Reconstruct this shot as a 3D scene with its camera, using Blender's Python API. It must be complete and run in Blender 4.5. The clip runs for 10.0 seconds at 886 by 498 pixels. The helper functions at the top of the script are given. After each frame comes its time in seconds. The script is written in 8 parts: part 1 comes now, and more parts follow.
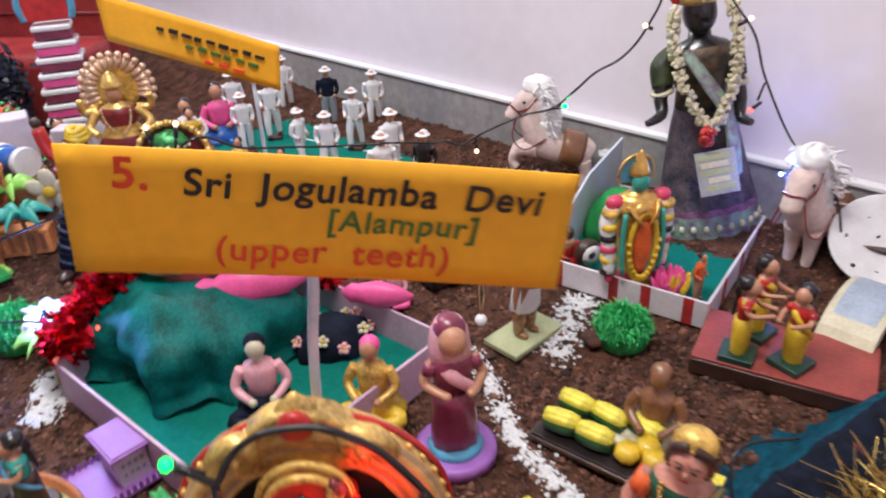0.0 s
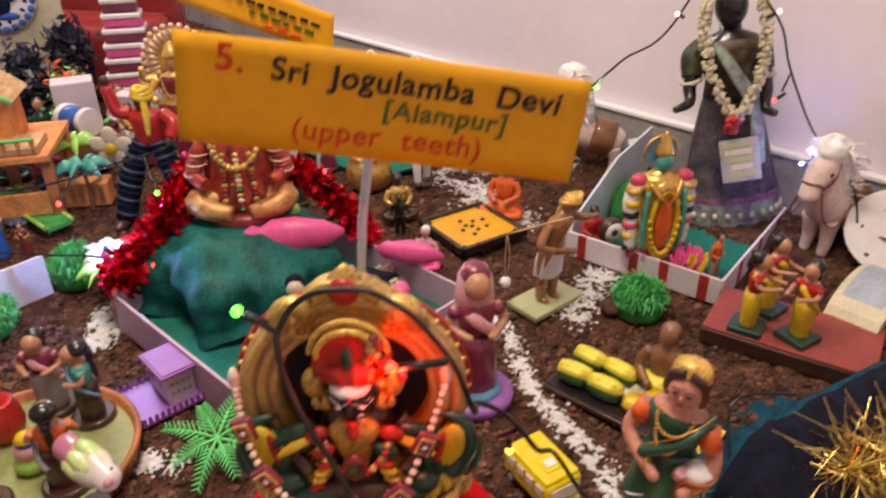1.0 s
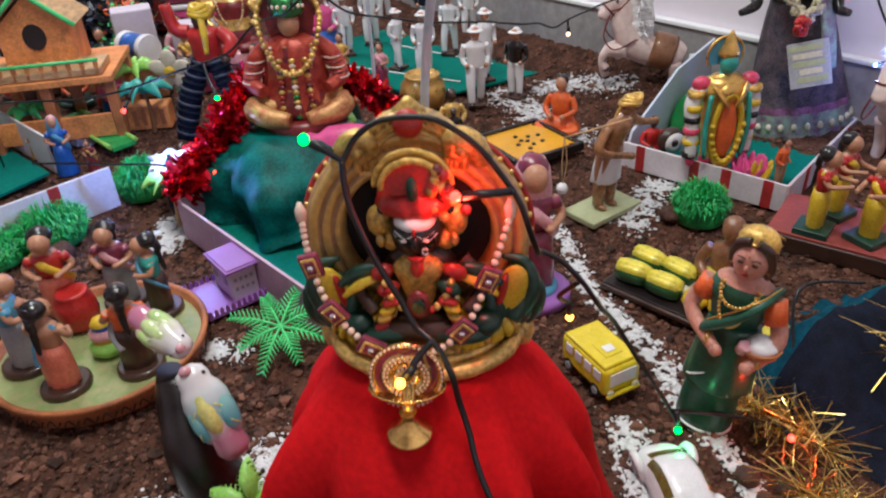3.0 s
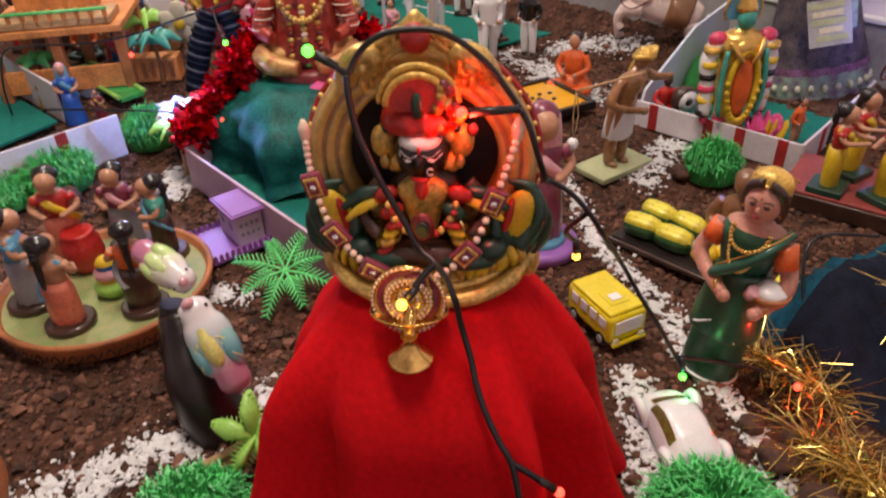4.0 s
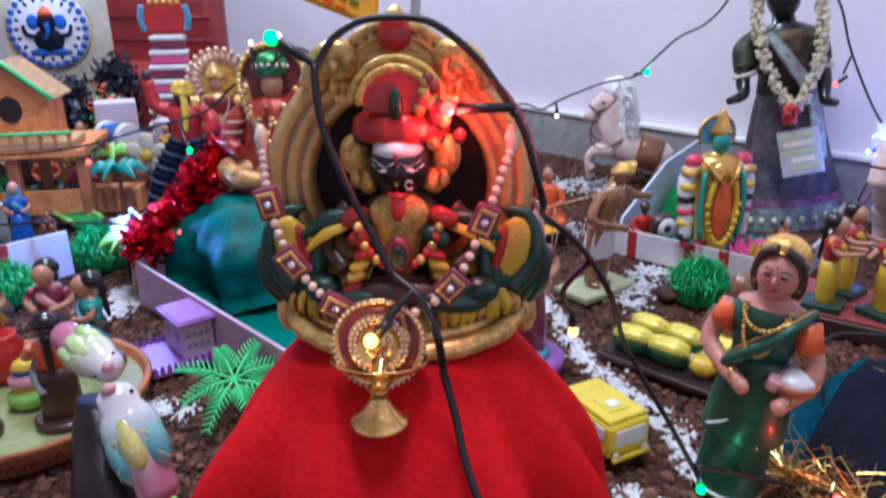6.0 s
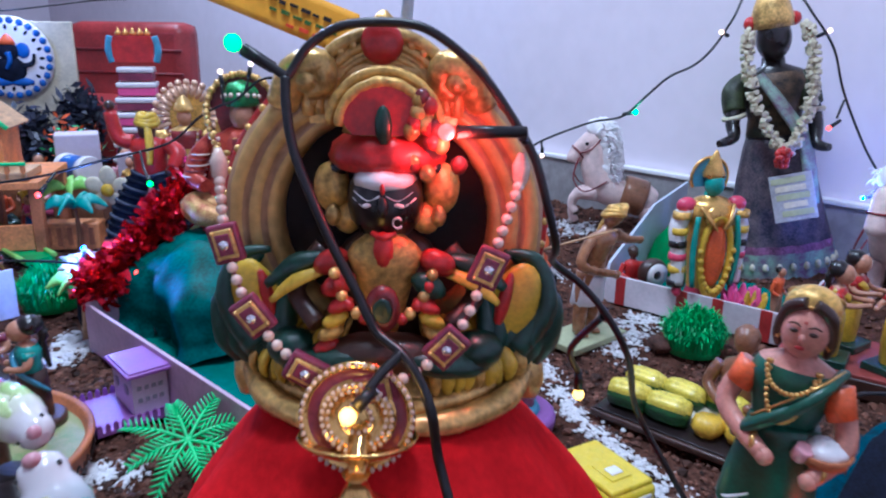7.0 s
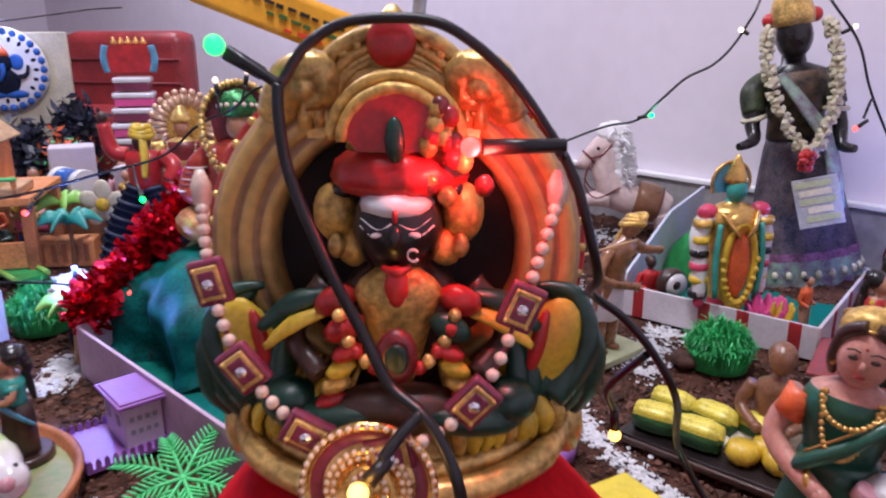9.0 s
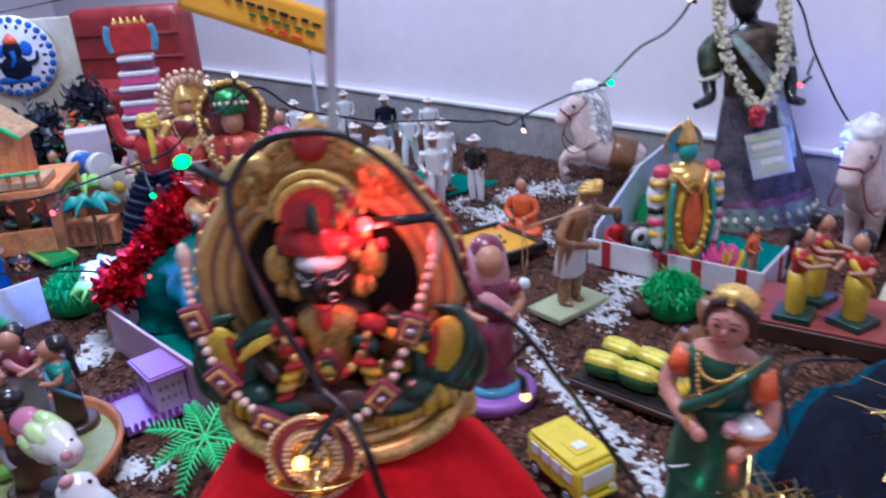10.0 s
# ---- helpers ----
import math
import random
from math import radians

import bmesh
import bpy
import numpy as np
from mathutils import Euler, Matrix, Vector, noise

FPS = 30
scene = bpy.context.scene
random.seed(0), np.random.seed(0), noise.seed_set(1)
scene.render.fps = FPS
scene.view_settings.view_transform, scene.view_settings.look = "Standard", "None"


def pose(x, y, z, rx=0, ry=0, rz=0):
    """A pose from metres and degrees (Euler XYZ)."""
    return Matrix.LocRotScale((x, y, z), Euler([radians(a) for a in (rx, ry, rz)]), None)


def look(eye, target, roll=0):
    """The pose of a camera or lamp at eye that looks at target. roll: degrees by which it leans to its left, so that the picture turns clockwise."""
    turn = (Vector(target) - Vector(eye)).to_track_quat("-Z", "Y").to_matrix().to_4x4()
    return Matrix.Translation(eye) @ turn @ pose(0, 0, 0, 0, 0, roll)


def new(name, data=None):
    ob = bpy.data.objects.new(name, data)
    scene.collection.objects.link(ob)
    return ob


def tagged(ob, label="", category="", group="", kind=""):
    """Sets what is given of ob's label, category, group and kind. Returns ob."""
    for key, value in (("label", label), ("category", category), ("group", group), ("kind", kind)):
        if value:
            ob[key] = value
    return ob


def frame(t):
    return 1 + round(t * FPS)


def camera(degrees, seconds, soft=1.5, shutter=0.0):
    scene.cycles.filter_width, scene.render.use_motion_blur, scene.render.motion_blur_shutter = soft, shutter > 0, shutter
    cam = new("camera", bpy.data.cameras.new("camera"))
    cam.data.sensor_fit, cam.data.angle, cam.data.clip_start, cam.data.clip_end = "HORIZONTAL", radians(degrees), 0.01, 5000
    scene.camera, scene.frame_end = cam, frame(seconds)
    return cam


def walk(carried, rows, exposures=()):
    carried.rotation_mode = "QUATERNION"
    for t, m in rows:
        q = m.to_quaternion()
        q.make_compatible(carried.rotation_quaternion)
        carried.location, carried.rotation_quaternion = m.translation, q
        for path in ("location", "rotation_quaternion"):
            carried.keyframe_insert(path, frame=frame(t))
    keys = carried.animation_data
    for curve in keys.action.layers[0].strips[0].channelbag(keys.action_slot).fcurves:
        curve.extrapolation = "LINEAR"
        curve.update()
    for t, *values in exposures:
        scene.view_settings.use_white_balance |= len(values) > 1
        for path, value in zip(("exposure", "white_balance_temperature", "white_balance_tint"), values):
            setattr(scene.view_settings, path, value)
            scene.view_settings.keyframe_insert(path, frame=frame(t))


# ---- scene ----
# Camera: lens and path (metres; degrees)
cam = camera(62.6, 10.0, soft=2.1, shutter=0.7)
PATH = [
    (0, 0.0860, -0.3900, 0.8740, -2.90, -29.50, -3.00),
    (0.5, 0.1170, -0.4965, 0.9083, -1.62, -29.89, -1.51),
    (1, 0.0774, -0.5147, 0.8458, -0.26, -28.97, -0.83),
    (1.5, 0.0587, -0.5321, 0.8185, 0.96, -30.11, -2.26),
    (2, 0.0637, -0.5524, 0.8076, 2.39, -31.15, -3.26),
    (2.5, 0.0632, -0.5587, 0.7833, 3.93, -31.76, -3.81),
    (4, 0.0673, -0.5836, 0.7105, 5.42, -33.89, -2.60),
    (4.5, 0.0591, -0.5783, 0.6868, 5.79, -35.38, -2.48),
    (5, 0.0474, -0.5677, 0.6264, 5.42, -32.75, -3.28),
    (5.5, 0.0494, -0.5467, 0.5680, 3.26, -23.40, 0.55),
    (6, 0.0499, -0.5424, 0.5553, 2.07, -19.73, -0.50),
    (6.2, 0.0502, -0.5433, 0.5540, 1.73, -17.93, 0.09),
    (7.5, 0.0236, -0.3745, 0.5123, -0.65, -16.36, 0.80),
    (8, 0.0226, -0.3366, 0.5033, 0.06, -18.72, 0.75),
    (8.5, 0.0205, -0.3414, 0.5160, -0.10, -16.81, 0.90),
    (9, 0.0235, -0.3878, 0.5267, 0.06, -16.08, -0.04),
    (9.5, 0.0326, -0.4660, 0.5633, 1.11, -17.33, -1.22),
    (9.7, 0.0480, -0.4920, 0.5920, 1.40, -18.60, -2.30),
    (10, 0.1031, -0.5078, 0.6373, 1.94, -21.36, -3.90),
]


def eye_pose(x, y, z, yaw, pitch, roll):
    return pose(x, y, z, 0, 0, yaw) @ pose(0, 0, 0, 90 + pitch, 0, 0) @ pose(0, 0, 0, 0, 0, roll)


# The picture's brightness and tint drift as the coloured lights blink
TINTS = [(0.0, 0.35, 6300, 5), (0.5, 0.2, 9000, 18), (1.0, 0.12, 8300, 12), (1.5, 0.1, 7200, 7), (2.0, 0.1, 7500, 8), (2.5, 0.03, 5750, -4), (4.0, 0.0, 7700, 12), (4.5, 0.0, 5800, -12), (5.0, 0.05, 7000, 8), (5.5, 0.15, 6050, 4), (6.0, 0.2, 5200, 7),
         (7.5, -0.05, 4650, 4), (8.0, -0.25, 6600, 22), (8.5, -0.3, 4900, 6), (9.0, 0.1, 5800, 17), (9.5, 0.14, 5150, 8), (10.0, 0.1, 4900, 9)]
walk(cam, [(t, eye_pose(*row)) for t, *row in PATH], TINTS)

# Light: two ceiling tubes in a closed room
world = bpy.data.worlds.new("world")
scene.world = world
world.use_nodes = True
world.node_tree.nodes["Background"].inputs[0].default_value = (0.9, 0.88, 1.0, 1)
world.node_tree.nodes["Background"].inputs[1].default_value = 0.05

WALL = Vector((0.30, 1.83, 0))      # a point on the back wall's face
ALONG = Vector((0.671, -0.741, 0))  # along the back wall, to the right
INTO = Vector((-0.741, -0.671, 0))  # from the back wall into the room


def room(u, n, z=0.0):
    return WALL + ALONG * u + INTO * n + Vector((0, 0, z))


def lamp(name, at, aim, energy, colour, size_x, size_y):
    data = bpy.data.lights.new(name, "AREA")
    data.shape, data.size, data.size_y, data.energy, data.color = "RECTANGLE", size_x, size_y, energy, colour
    ob = new(name, data)
    ob.matrix_world = look(at, aim) @ pose(0, 0, 0, 0, 0, -4)
    return ob


lamp("tube_light_glow", room(0.9, 1.45, 2.50), room(0.9, 1.3, 0), 44, (1.0, 0.95, 0.93), 1.2, 0.35)
lamp("tube_light_glow", room(-1.4, 1.05, 2.50), room(-1.3, 0.9, 0), 46, (0.97, 0.95, 1.0), 1.2, 0.35)


def glow(at, energy, colour, radius=0.006):
    data = bpy.data.lights.new("led_glow", "POINT")
    data.energy, data.color, data.shadow_soft_size = energy, colour, radius
    ob = new("led_glow", data)
    ob.location = at
    return ob


# Materials
def mat(name, col, rough=0.5, metal=0.0, var=0.2, scale=60.0, bump=0.15, col2=None, coat=0.0, trans=0.0, island=0.0, stretch=(1, 1, 1), spec=0.5):
    """A surface with variation at two scales: broad stains and fine grain."""
    m = bpy.data.materials.new(name)
    m.use_nodes = True
    nt = m.node_tree
    b = nt.nodes["Principled BSDF"]
    link = nt.links.new
    tex = nt.nodes.new("ShaderNodeTexCoord")
    mp = nt.nodes.new("ShaderNodeMapping")
    mp.inputs["Scale"].default_value = stretch
    link(tex.outputs["Object"], mp.inputs["Vector"])
    big, fine = nt.nodes.new("ShaderNodeTexNoise"), nt.nodes.new("ShaderNodeTexNoise")
    big.inputs["Scale"].default_value, fine.inputs["Scale"].default_value = scale * 0.35, scale * 3.1
    big.inputs["Detail"].default_value, fine.inputs["Detail"].default_value = 3, 2
    for n in (big, fine):
        link(mp.outputs[0], n.inputs["Vector"])
    add = nt.nodes.new("ShaderNodeMath")
    add.operation = "MULTIPLY_ADD"
    add.inputs[1].default_value = 0.6
    half = nt.nodes.new("ShaderNodeMath")
    half.operation = "MULTIPLY"
    half.inputs[1].default_value = 0.4
    link(fine.outputs[0], half.inputs[0])
    link(big.outputs[0], add.inputs[0])
    link(half.outputs[0], add.inputs[2])
    ramp = nt.nodes.new("ShaderNodeValToRGB")
    lo = col2 or [c * (1 - var * 1.5) for c in col]
    hi = [min(1, c * (1 + var)) for c in col]
    ramp.color_ramp.elements[0].position, ramp.color_ramp.elements[1].position = 0.36, 0.64
    ramp.color_ramp.elements[0].color, ramp.color_ramp.elements[1].color = (*lo, 1), (*hi, 1)
    link(add.outputs[0], ramp.inputs[0])
    out = ramp.outputs[0]
    if island:
        geo = nt.nodes.new("ShaderNodeNewGeometry")
        rng = nt.nodes.new("ShaderNodeMapRange")
        rng.inputs["To Min"].default_value, rng.inputs["To Max"].default_value = 1 - island, 1 + island
        link(geo.outputs["Random Per Island"], rng.inputs["Value"])
        hsv = nt.nodes.new("ShaderNodeHueSaturation")
        link(rng.outputs[0], hsv.inputs["Value"])
        link(out, hsv.inputs["Color"])
        out = hsv.outputs[0]
    link(out, b.inputs["Base Color"])
    b.inputs["Metallic"].default_value = metal
    b.inputs["Specular IOR Level"].default_value = spec
    rr = nt.nodes.new("ShaderNodeMapRange")
    rr.inputs["To Min"].default_value, rr.inputs["To Max"].default_value = max(0.03, rough - 0.12), min(1, rough + 0.12)
    link(big.outputs[0], rr.inputs["Value"])
    link(rr.outputs[0], b.inputs["Roughness"])
    b.inputs["Coat Weight"].default_value = coat
    b.inputs["Transmission Weight"].default_value = trans
    if bump:
        bp = nt.nodes.new("ShaderNodeBump")
        bp.inputs["Strength"].default_value, bp.inputs["Distance"].default_value = min(1, bump * 2), 0.002
        link(add.outputs[0], bp.inputs["Height"])
        link(bp.outputs[0], b.inputs["Normal"])
    return m


def shine(name, col, strength):
    m = bpy.data.materials.new(name)
    m.use_nodes = True
    b = m.node_tree.nodes["Principled BSDF"]
    b.inputs["Base Color"].default_value = (*col, 1)
    b.inputs["Emission Color"].default_value = (*col, 1)
    b.inputs["Emission Strength"].default_value = strength
    return m


# Bed darker than its clods: the gaps' shade is put into its colour
SOIL = mat("soil", (0.080, 0.035, 0.023), 0.95, var=0.5, scale=70, bump=0.6, spec=0.15)
CLOD = mat("soil_clod", (0.120, 0.052, 0.033), 0.85, var=0.4, scale=150, bump=0.4, island=0.75, spec=0.4)
POWDER = mat("white_powder", (0.70, 0.69, 0.70), 0.9, var=0.08, scale=200, bump=0.3, island=0.1)
PAINT = mat("wall_paint", (0.80, 0.73, 0.80), 0.75, var=0.03, scale=6, bump=0.05)
CEMENT = mat("cement", (0.33, 0.31, 0.31), 0.8, var=0.18, scale=14, bump=0.15)
LEDGE = mat("ledge_paint", (0.86, 0.85, 0.87), 0.45, var=0.04, scale=30, bump=0.05)
CEIL = mat("ceiling_paint", (0.8, 0.79, 0.78), 0.8, var=0.03, scale=5, bump=0.03)
TILE = mat("floor_tile", (0.45, 0.40, 0.36), 0.35, var=0.1, scale=9, bump=0.03)
GOLD = mat("gold_paint", (0.74, 0.47, 0.14), 0.34, 0.45, var=0.38, scale=70, bump=0.5, coat=0.2)
GOLDB = mat("bright_gold", (0.74, 0.45, 0.13), 0.30, 0.75, var=0.2, scale=120, bump=0.15)
OCHRE = mat("ochre_paint", (0.70, 0.43, 0.10), 0.40, 0.35, var=0.38, scale=80, bump=0.5, coat=0.15)
RED = mat("red_enamel", (0.50, 0.020, 0.018), 0.35, var=0.25, scale=90, bump=0.1, coat=0.3)
DRED = mat("dark_red_enamel", (0.20, 0.018, 0.022), 0.4, var=0.3, scale=90, coat=0.25)
CLOTH = mat("red_cloth", (0.60, 0.009, 0.014), 0.9, var=0.12, scale=400, bump=0.25, spec=0.06)
GREEN = mat("dark_green_enamel", (0.008, 0.050, 0.032), 0.4, var=0.3, scale=90, coat=0.2)
YELLOW = mat("yellow_enamel", (0.70, 0.46, 0.03), 0.4, var=0.2, scale=90, coat=0.2)
BLACK = mat("black_enamel", (0.012, 0.009, 0.010), 0.3, var=0.3, scale=90, bump=0.05, coat=0.3)
DARK = mat("recess_shade", (0.018, 0.010, 0.010), 0.8, var=0.3, scale=60)
WHITE = mat("white_enamel", (0.78, 0.76, 0.77), 0.35, var=0.06, scale=80, bump=0.06, coat=0.3)
SKIN = mat("painted_terracotta", (0.50, 0.24, 0.14), 0.4, var=0.15, scale=80, bump=0.05, coat=0.25)
BROWN = mat("brown_enamel", (0.24, 0.105, 0.05), 0.32, var=0.25, scale=80, bump=0.08, coat=0.4)
DBROWN = mat("dark_brown_enamel", (0.055, 0.024, 0.016), 0.4, var=0.3, scale=80, coat=0.25)
ORANGE = mat("orange_enamel", (0.75, 0.13, 0.03), 0.45, var=0.2, scale=80, coat=0.15)
CARD = mat("orange_card", (0.90, 0.42, 0.014), 0.7, var=0.06, scale=30, bump=0.05)
CORAL = mat("coral_enamel", (0.72, 0.19, 0.12), 0.4, var=0.2, scale=80, coat=0.25)
PINK = mat("pink_plastic", (0.80, 0.10, 0.32), 0.45, var=0.12, scale=60, bump=0.05)
LPINK = mat("pale_pink_enamel", (0.72, 0.36, 0.40), 0.35, var=0.15, scale=60, coat=0.3)
MAROON = mat("maroon_enamel", (0.22, 0.03, 0.07), 0.35, var=0.25, scale=80, coat=0.35)
PURPLE = mat("purple_plastic", (0.33, 0.13, 0.46), 0.45, var=0.08, scale=60, bump=0.05)
LILAC = mat("lilac_board", (0.56, 0.38, 0.50), 0.55, var=0.12, scale=40, bump=0.08)
LILACW = mat("pale_lilac_plastic", (0.62, 0.55, 0.62), 0.5, var=0.06, scale=60)
TEAL = mat("teal_cloth", (0.002, 0.110, 0.100), 0.58, var=0.4, scale=60, bump=0.25, spec=0.2)
FELT = mat("green_felt", (0.008, 0.16, 0.125), 0.95, var=0.12, scale=300, bump=0.2, spec=0.1)
GRASS = mat("green_plastic_grass", (0.050, 0.50, 0.13), 0.40, var=0.25, scale=80, island=0.35, bump=0)
LIME = mat("lime_plastic", (0.33, 0.66, 0.13), 0.4, var=0.15, scale=90, bump=0.05)
LEAF = mat("fern_green_plastic", (0.10, 0.66, 0.20), 0.4, var=0.15, scale=90, bump=0.05)
TEALP = mat("teal_plastic", (0.05, 0.36, 0.30), 0.4, var=0.2, scale=90, bump=0.05)
BLUE = mat("blue_enamel", (0.02, 0.11, 0.42), 0.35, var=0.2, scale=80, coat=0.2)
SKY = mat("pale_blue_enamel", (0.10, 0.33, 0.50), 0.4, var=0.2, scale=80, coat=0.2)
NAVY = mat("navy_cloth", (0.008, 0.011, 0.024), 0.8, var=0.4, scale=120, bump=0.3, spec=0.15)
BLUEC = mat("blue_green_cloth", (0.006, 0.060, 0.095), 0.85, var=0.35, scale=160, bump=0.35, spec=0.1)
CABLE = mat("black_cable", (0.010, 0.010, 0.012), 0.35, var=0.2, scale=100, bump=0.05)
STRAW = mat("translucent_straw", (0.55, 0.62, 0.72), 0.3, var=0.05, scale=60, bump=0)
TAN = mat("tan_wood", (0.52, 0.32, 0.16), 0.5, var=0.25, scale=60, bump=0.15, stretch=(1, 1, 6))
TERRA = mat("terracotta", (0.42, 0.14, 0.05), 0.6, var=0.25, scale=60, bump=0.2)
MOSS = mat("mottled_green_paint", (0.15, 0.22, 0.07), 0.6, var=0.3, scale=170, bump=0.3, col2=(0.36, 0.32, 0.15))
CREAM = mat("cream_paint", (0.62, 0.56, 0.40), 0.5, var=0.12, scale=60)
SAGE = mat("sage_board", (0.42, 0.44, 0.25), 0.55, var=0.1, scale=50)
GREY = mat("grey_plastic", (0.30, 0.31, 0.33), 0.5, var=0.1, scale=50)
PEARL = mat("pearl_bead", (0.80, 0.62, 0.50), 0.2, var=0.12, scale=120, bump=0.02, coat=0.5)
RTINSEL = mat("red_foil", (0.75, 0.02, 0.05), 0.20, 0.85, var=0.3, scale=120, bump=0.1, island=0.4)
GTINSEL = mat("gold_foil", (0.90, 0.58, 0.18), 0.20, 0.9, var=0.3, scale=120, bump=0.1, island=0.5)
ROCK = mat("dark_rock", (0.085, 0.036, 0.024), 0.85, var=0.4, scale=70, bump=0.6)
REDSEAT = mat("red_leatherette", (0.30, 0.03, 0.03), 0.4, var=0.2, scale=30, bump=0.15)
DLEAF = mat("dark_foil_leaf", (0.035, 0.040, 0.065), 0.35, 0.2, var=0.4, scale=80, island=0.5, bump=0)
JEWEL = mat("mirror_stone", (0.85, 0.85, 0.9), 0.08, 0.9, var=0.05, scale=50, bump=0)
SILK = mat("patterned_silk", (0.085, 0.060, 0.070), 0.55, 0.0, var=0.9, scale=75, bump=0.3, col2=(0.010, 0.014, 0.034))
SILKB = mat("silk_border", (0.17, 0.26, 0.19), 0.5, 0.0, var=0.8, scale=120, bump=0.25, col2=(0.15, 0.05, 0.14))
HAIRW = mat("white_plush", (0.90, 0.88, 0.89), 0.9, var=0.04, scale=200, bump=0.2)
HORSE = mat("pale_plush", (0.74, 0.57, 0.53), 0.8, var=0.12, scale=160, bump=0.3)
INK_K, INK_R, INK_G = mat("black_ink", (0.02, 0.012, 0.01), 0.7, var=0.1), mat("red_ink", (0.72, 0.06, 0.012), 0.7, var=0.1), mat("green_ink", (0.06, 0.14, 0.02), 0.7, var=0.1)
LED_R, LED_G, LED_B, LED_Y, LED_W = (shine("led_red", (1, 0.05, 0.035), 5), shine("led_green", (0.025, 1, 0.07), 5), shine("led_blue", (0.16, 0.26, 1), 5),
                                     shine("led_amber", (1, 0.50, 0.07), 5), shine("led_white", (1, 0.62, 0.42), 3))


# Mesh helpers: each adds a piece to a bmesh, with a material slot
def _own(bm, verts, m, smooth=True):
    for f in {f for v in verts for f in v.link_faces}:
        f.material_index, f.smooth = m, smooth


def lathe(bm, prof, m=0, segs=20, at=(0, 0, 0), rot=(0, 0, 0), sx=1.0, sy=1.0, wobble=None, ms=None):
    """A turned piece from rows of (radius, height). wobble(angle, k): factor on the radius. ms: a slot for each band."""
    tr = pose(*at, *rot)
    rings = []
    for k, (r, z) in enumerate(prof):
        ring = []
        for i in range(segs):
            a = 2 * math.pi * i / segs
            q = r * (wobble(a, k / (len(prof) - 1)) if wobble else 1)
            ring.append(bm.verts.new(tr @ Vector((q * math.cos(a) * sx, q * math.sin(a) * sy, z))))
        rings.append(ring)
    for k in range(len(rings) - 1):
        for i in range(segs):
            f = bm.faces.new((rings[k][i], rings[k][(i + 1) % segs], rings[k + 1][(i + 1) % segs], rings[k + 1][i]))
            f.material_index, f.smooth = ms[k] if ms else m, True
    for ring, flip in ((rings[0], True), (rings[-1], False)):
        f = bm.faces.new(ring[::-1] if flip else ring)
        f.material_index = (ms[0] if flip else ms[-1]) if ms else m
    return bm


def ball(bm, c, r, m=0, segs=12, rings=8, rot=(0, 0, 0)):
    r = (r, r, r) if isinstance(r, (int, float)) else r
    got = bmesh.ops.create_uvsphere(bm, u_segments=segs, v_segments=rings, radius=1, matrix=pose(*c, *rot) @ Matrix.Diagonal((*r, 1)))
    _own(bm, got["verts"], m)
    return bm


def box(bm, c, s, m=0, rot=(0, 0, 0), bevel=0.0):
    got = bmesh.ops.create_cube(bm, size=1, matrix=pose(*c, *rot) @ Matrix.Diagonal((*s, 1)))
    verts = got["verts"]
    _own(bm, verts, m, False)
    if bevel:
        edges = list({e for v in verts for e in v.link_edges})
        done = bmesh.ops.bevel(bm, geom=edges, offset=bevel, segments=2, affect="EDGES", profile=0.6)
        for f in done["faces"]:
            f.material_index, f.smooth = m, True
    return bm


def smooth_line(pts, steps=6):
    """Points of a soft curve through the given ones."""
    p = [Vector(q) for q in pts]
    out = []
    for i in range(len(p) - 1):
        a, b, c, d = p[max(i - 1, 0)], p[i], p[i + 1], p[min(i + 2, len(p) - 1)]
        for k in range(steps):
            t = k / steps
            out.append(0.5 * ((2 * b) + (c - a) * t + (2 * a - 5 * b + 4 * c - d) * t * t + (3 * b - a - 3 * c + d) * t ** 3))
    return out + [p[-1]]


def tube(bm, pts, r, m=0, segs=8, steps=5, flat=1.0):
    """A round cord through points; r may be a row of radii from start to end."""
    line = smooth_line(pts, steps) if steps > 1 else [Vector(p) for p in pts]
    rings, side = [], None
    for i, p in enumerate(line):
        d = (line[min(i + 1, len(line) - 1)] - line[max(i - 1, 0)]).normalized()
        if side is None:
            side = d.orthogonal().normalized()
        side = (side - d * side.dot(d)).normalized()
        up = d.cross(side)
        t = i / max(1, len(line) - 1)
        q = np.interp(t, np.linspace(0, 1, len(r)), r) if isinstance(r, (list, tuple)) else r
        rings.append([bm.verts.new(p + (side * math.cos(2 * math.pi * k / segs) + up * math.sin(2 * math.pi * k / segs) * flat) * q) for k in range(segs)])
    for a, b in zip(rings, rings[1:]):
        for k in range(segs):
            f = bm.faces.new((a[k], a[(k + 1) % segs], b[(k + 1) % segs], b[k]))
            f.material_index, f.smooth = m, True
    for ring in (rings[0][::-1], rings[-1]):
        bm.faces.new(ring).material_index = m
    return bm


def prism(bm, outline, thick, m=0, tr=None):
    """A flat piece cut to an outline in its x-z plane, thick along y."""
    tr = tr or Matrix()
    front = [bm.verts.new(tr @ Vector((x, -thick / 2, z))) for x, z in outline]
    back = [bm.verts.new(tr @ Vector((x, thick / 2, z))) for x, z in outline]
    n = len(outline)
    faces = [bm.faces.new(front), bm.faces.new(back[::-1])] + [bm.faces.new((front[i], back[i], back[(i + 1) % n], front[(i + 1) % n])) for i in range(n)]
    for f in faces:
        f.material_index = m
    return bm


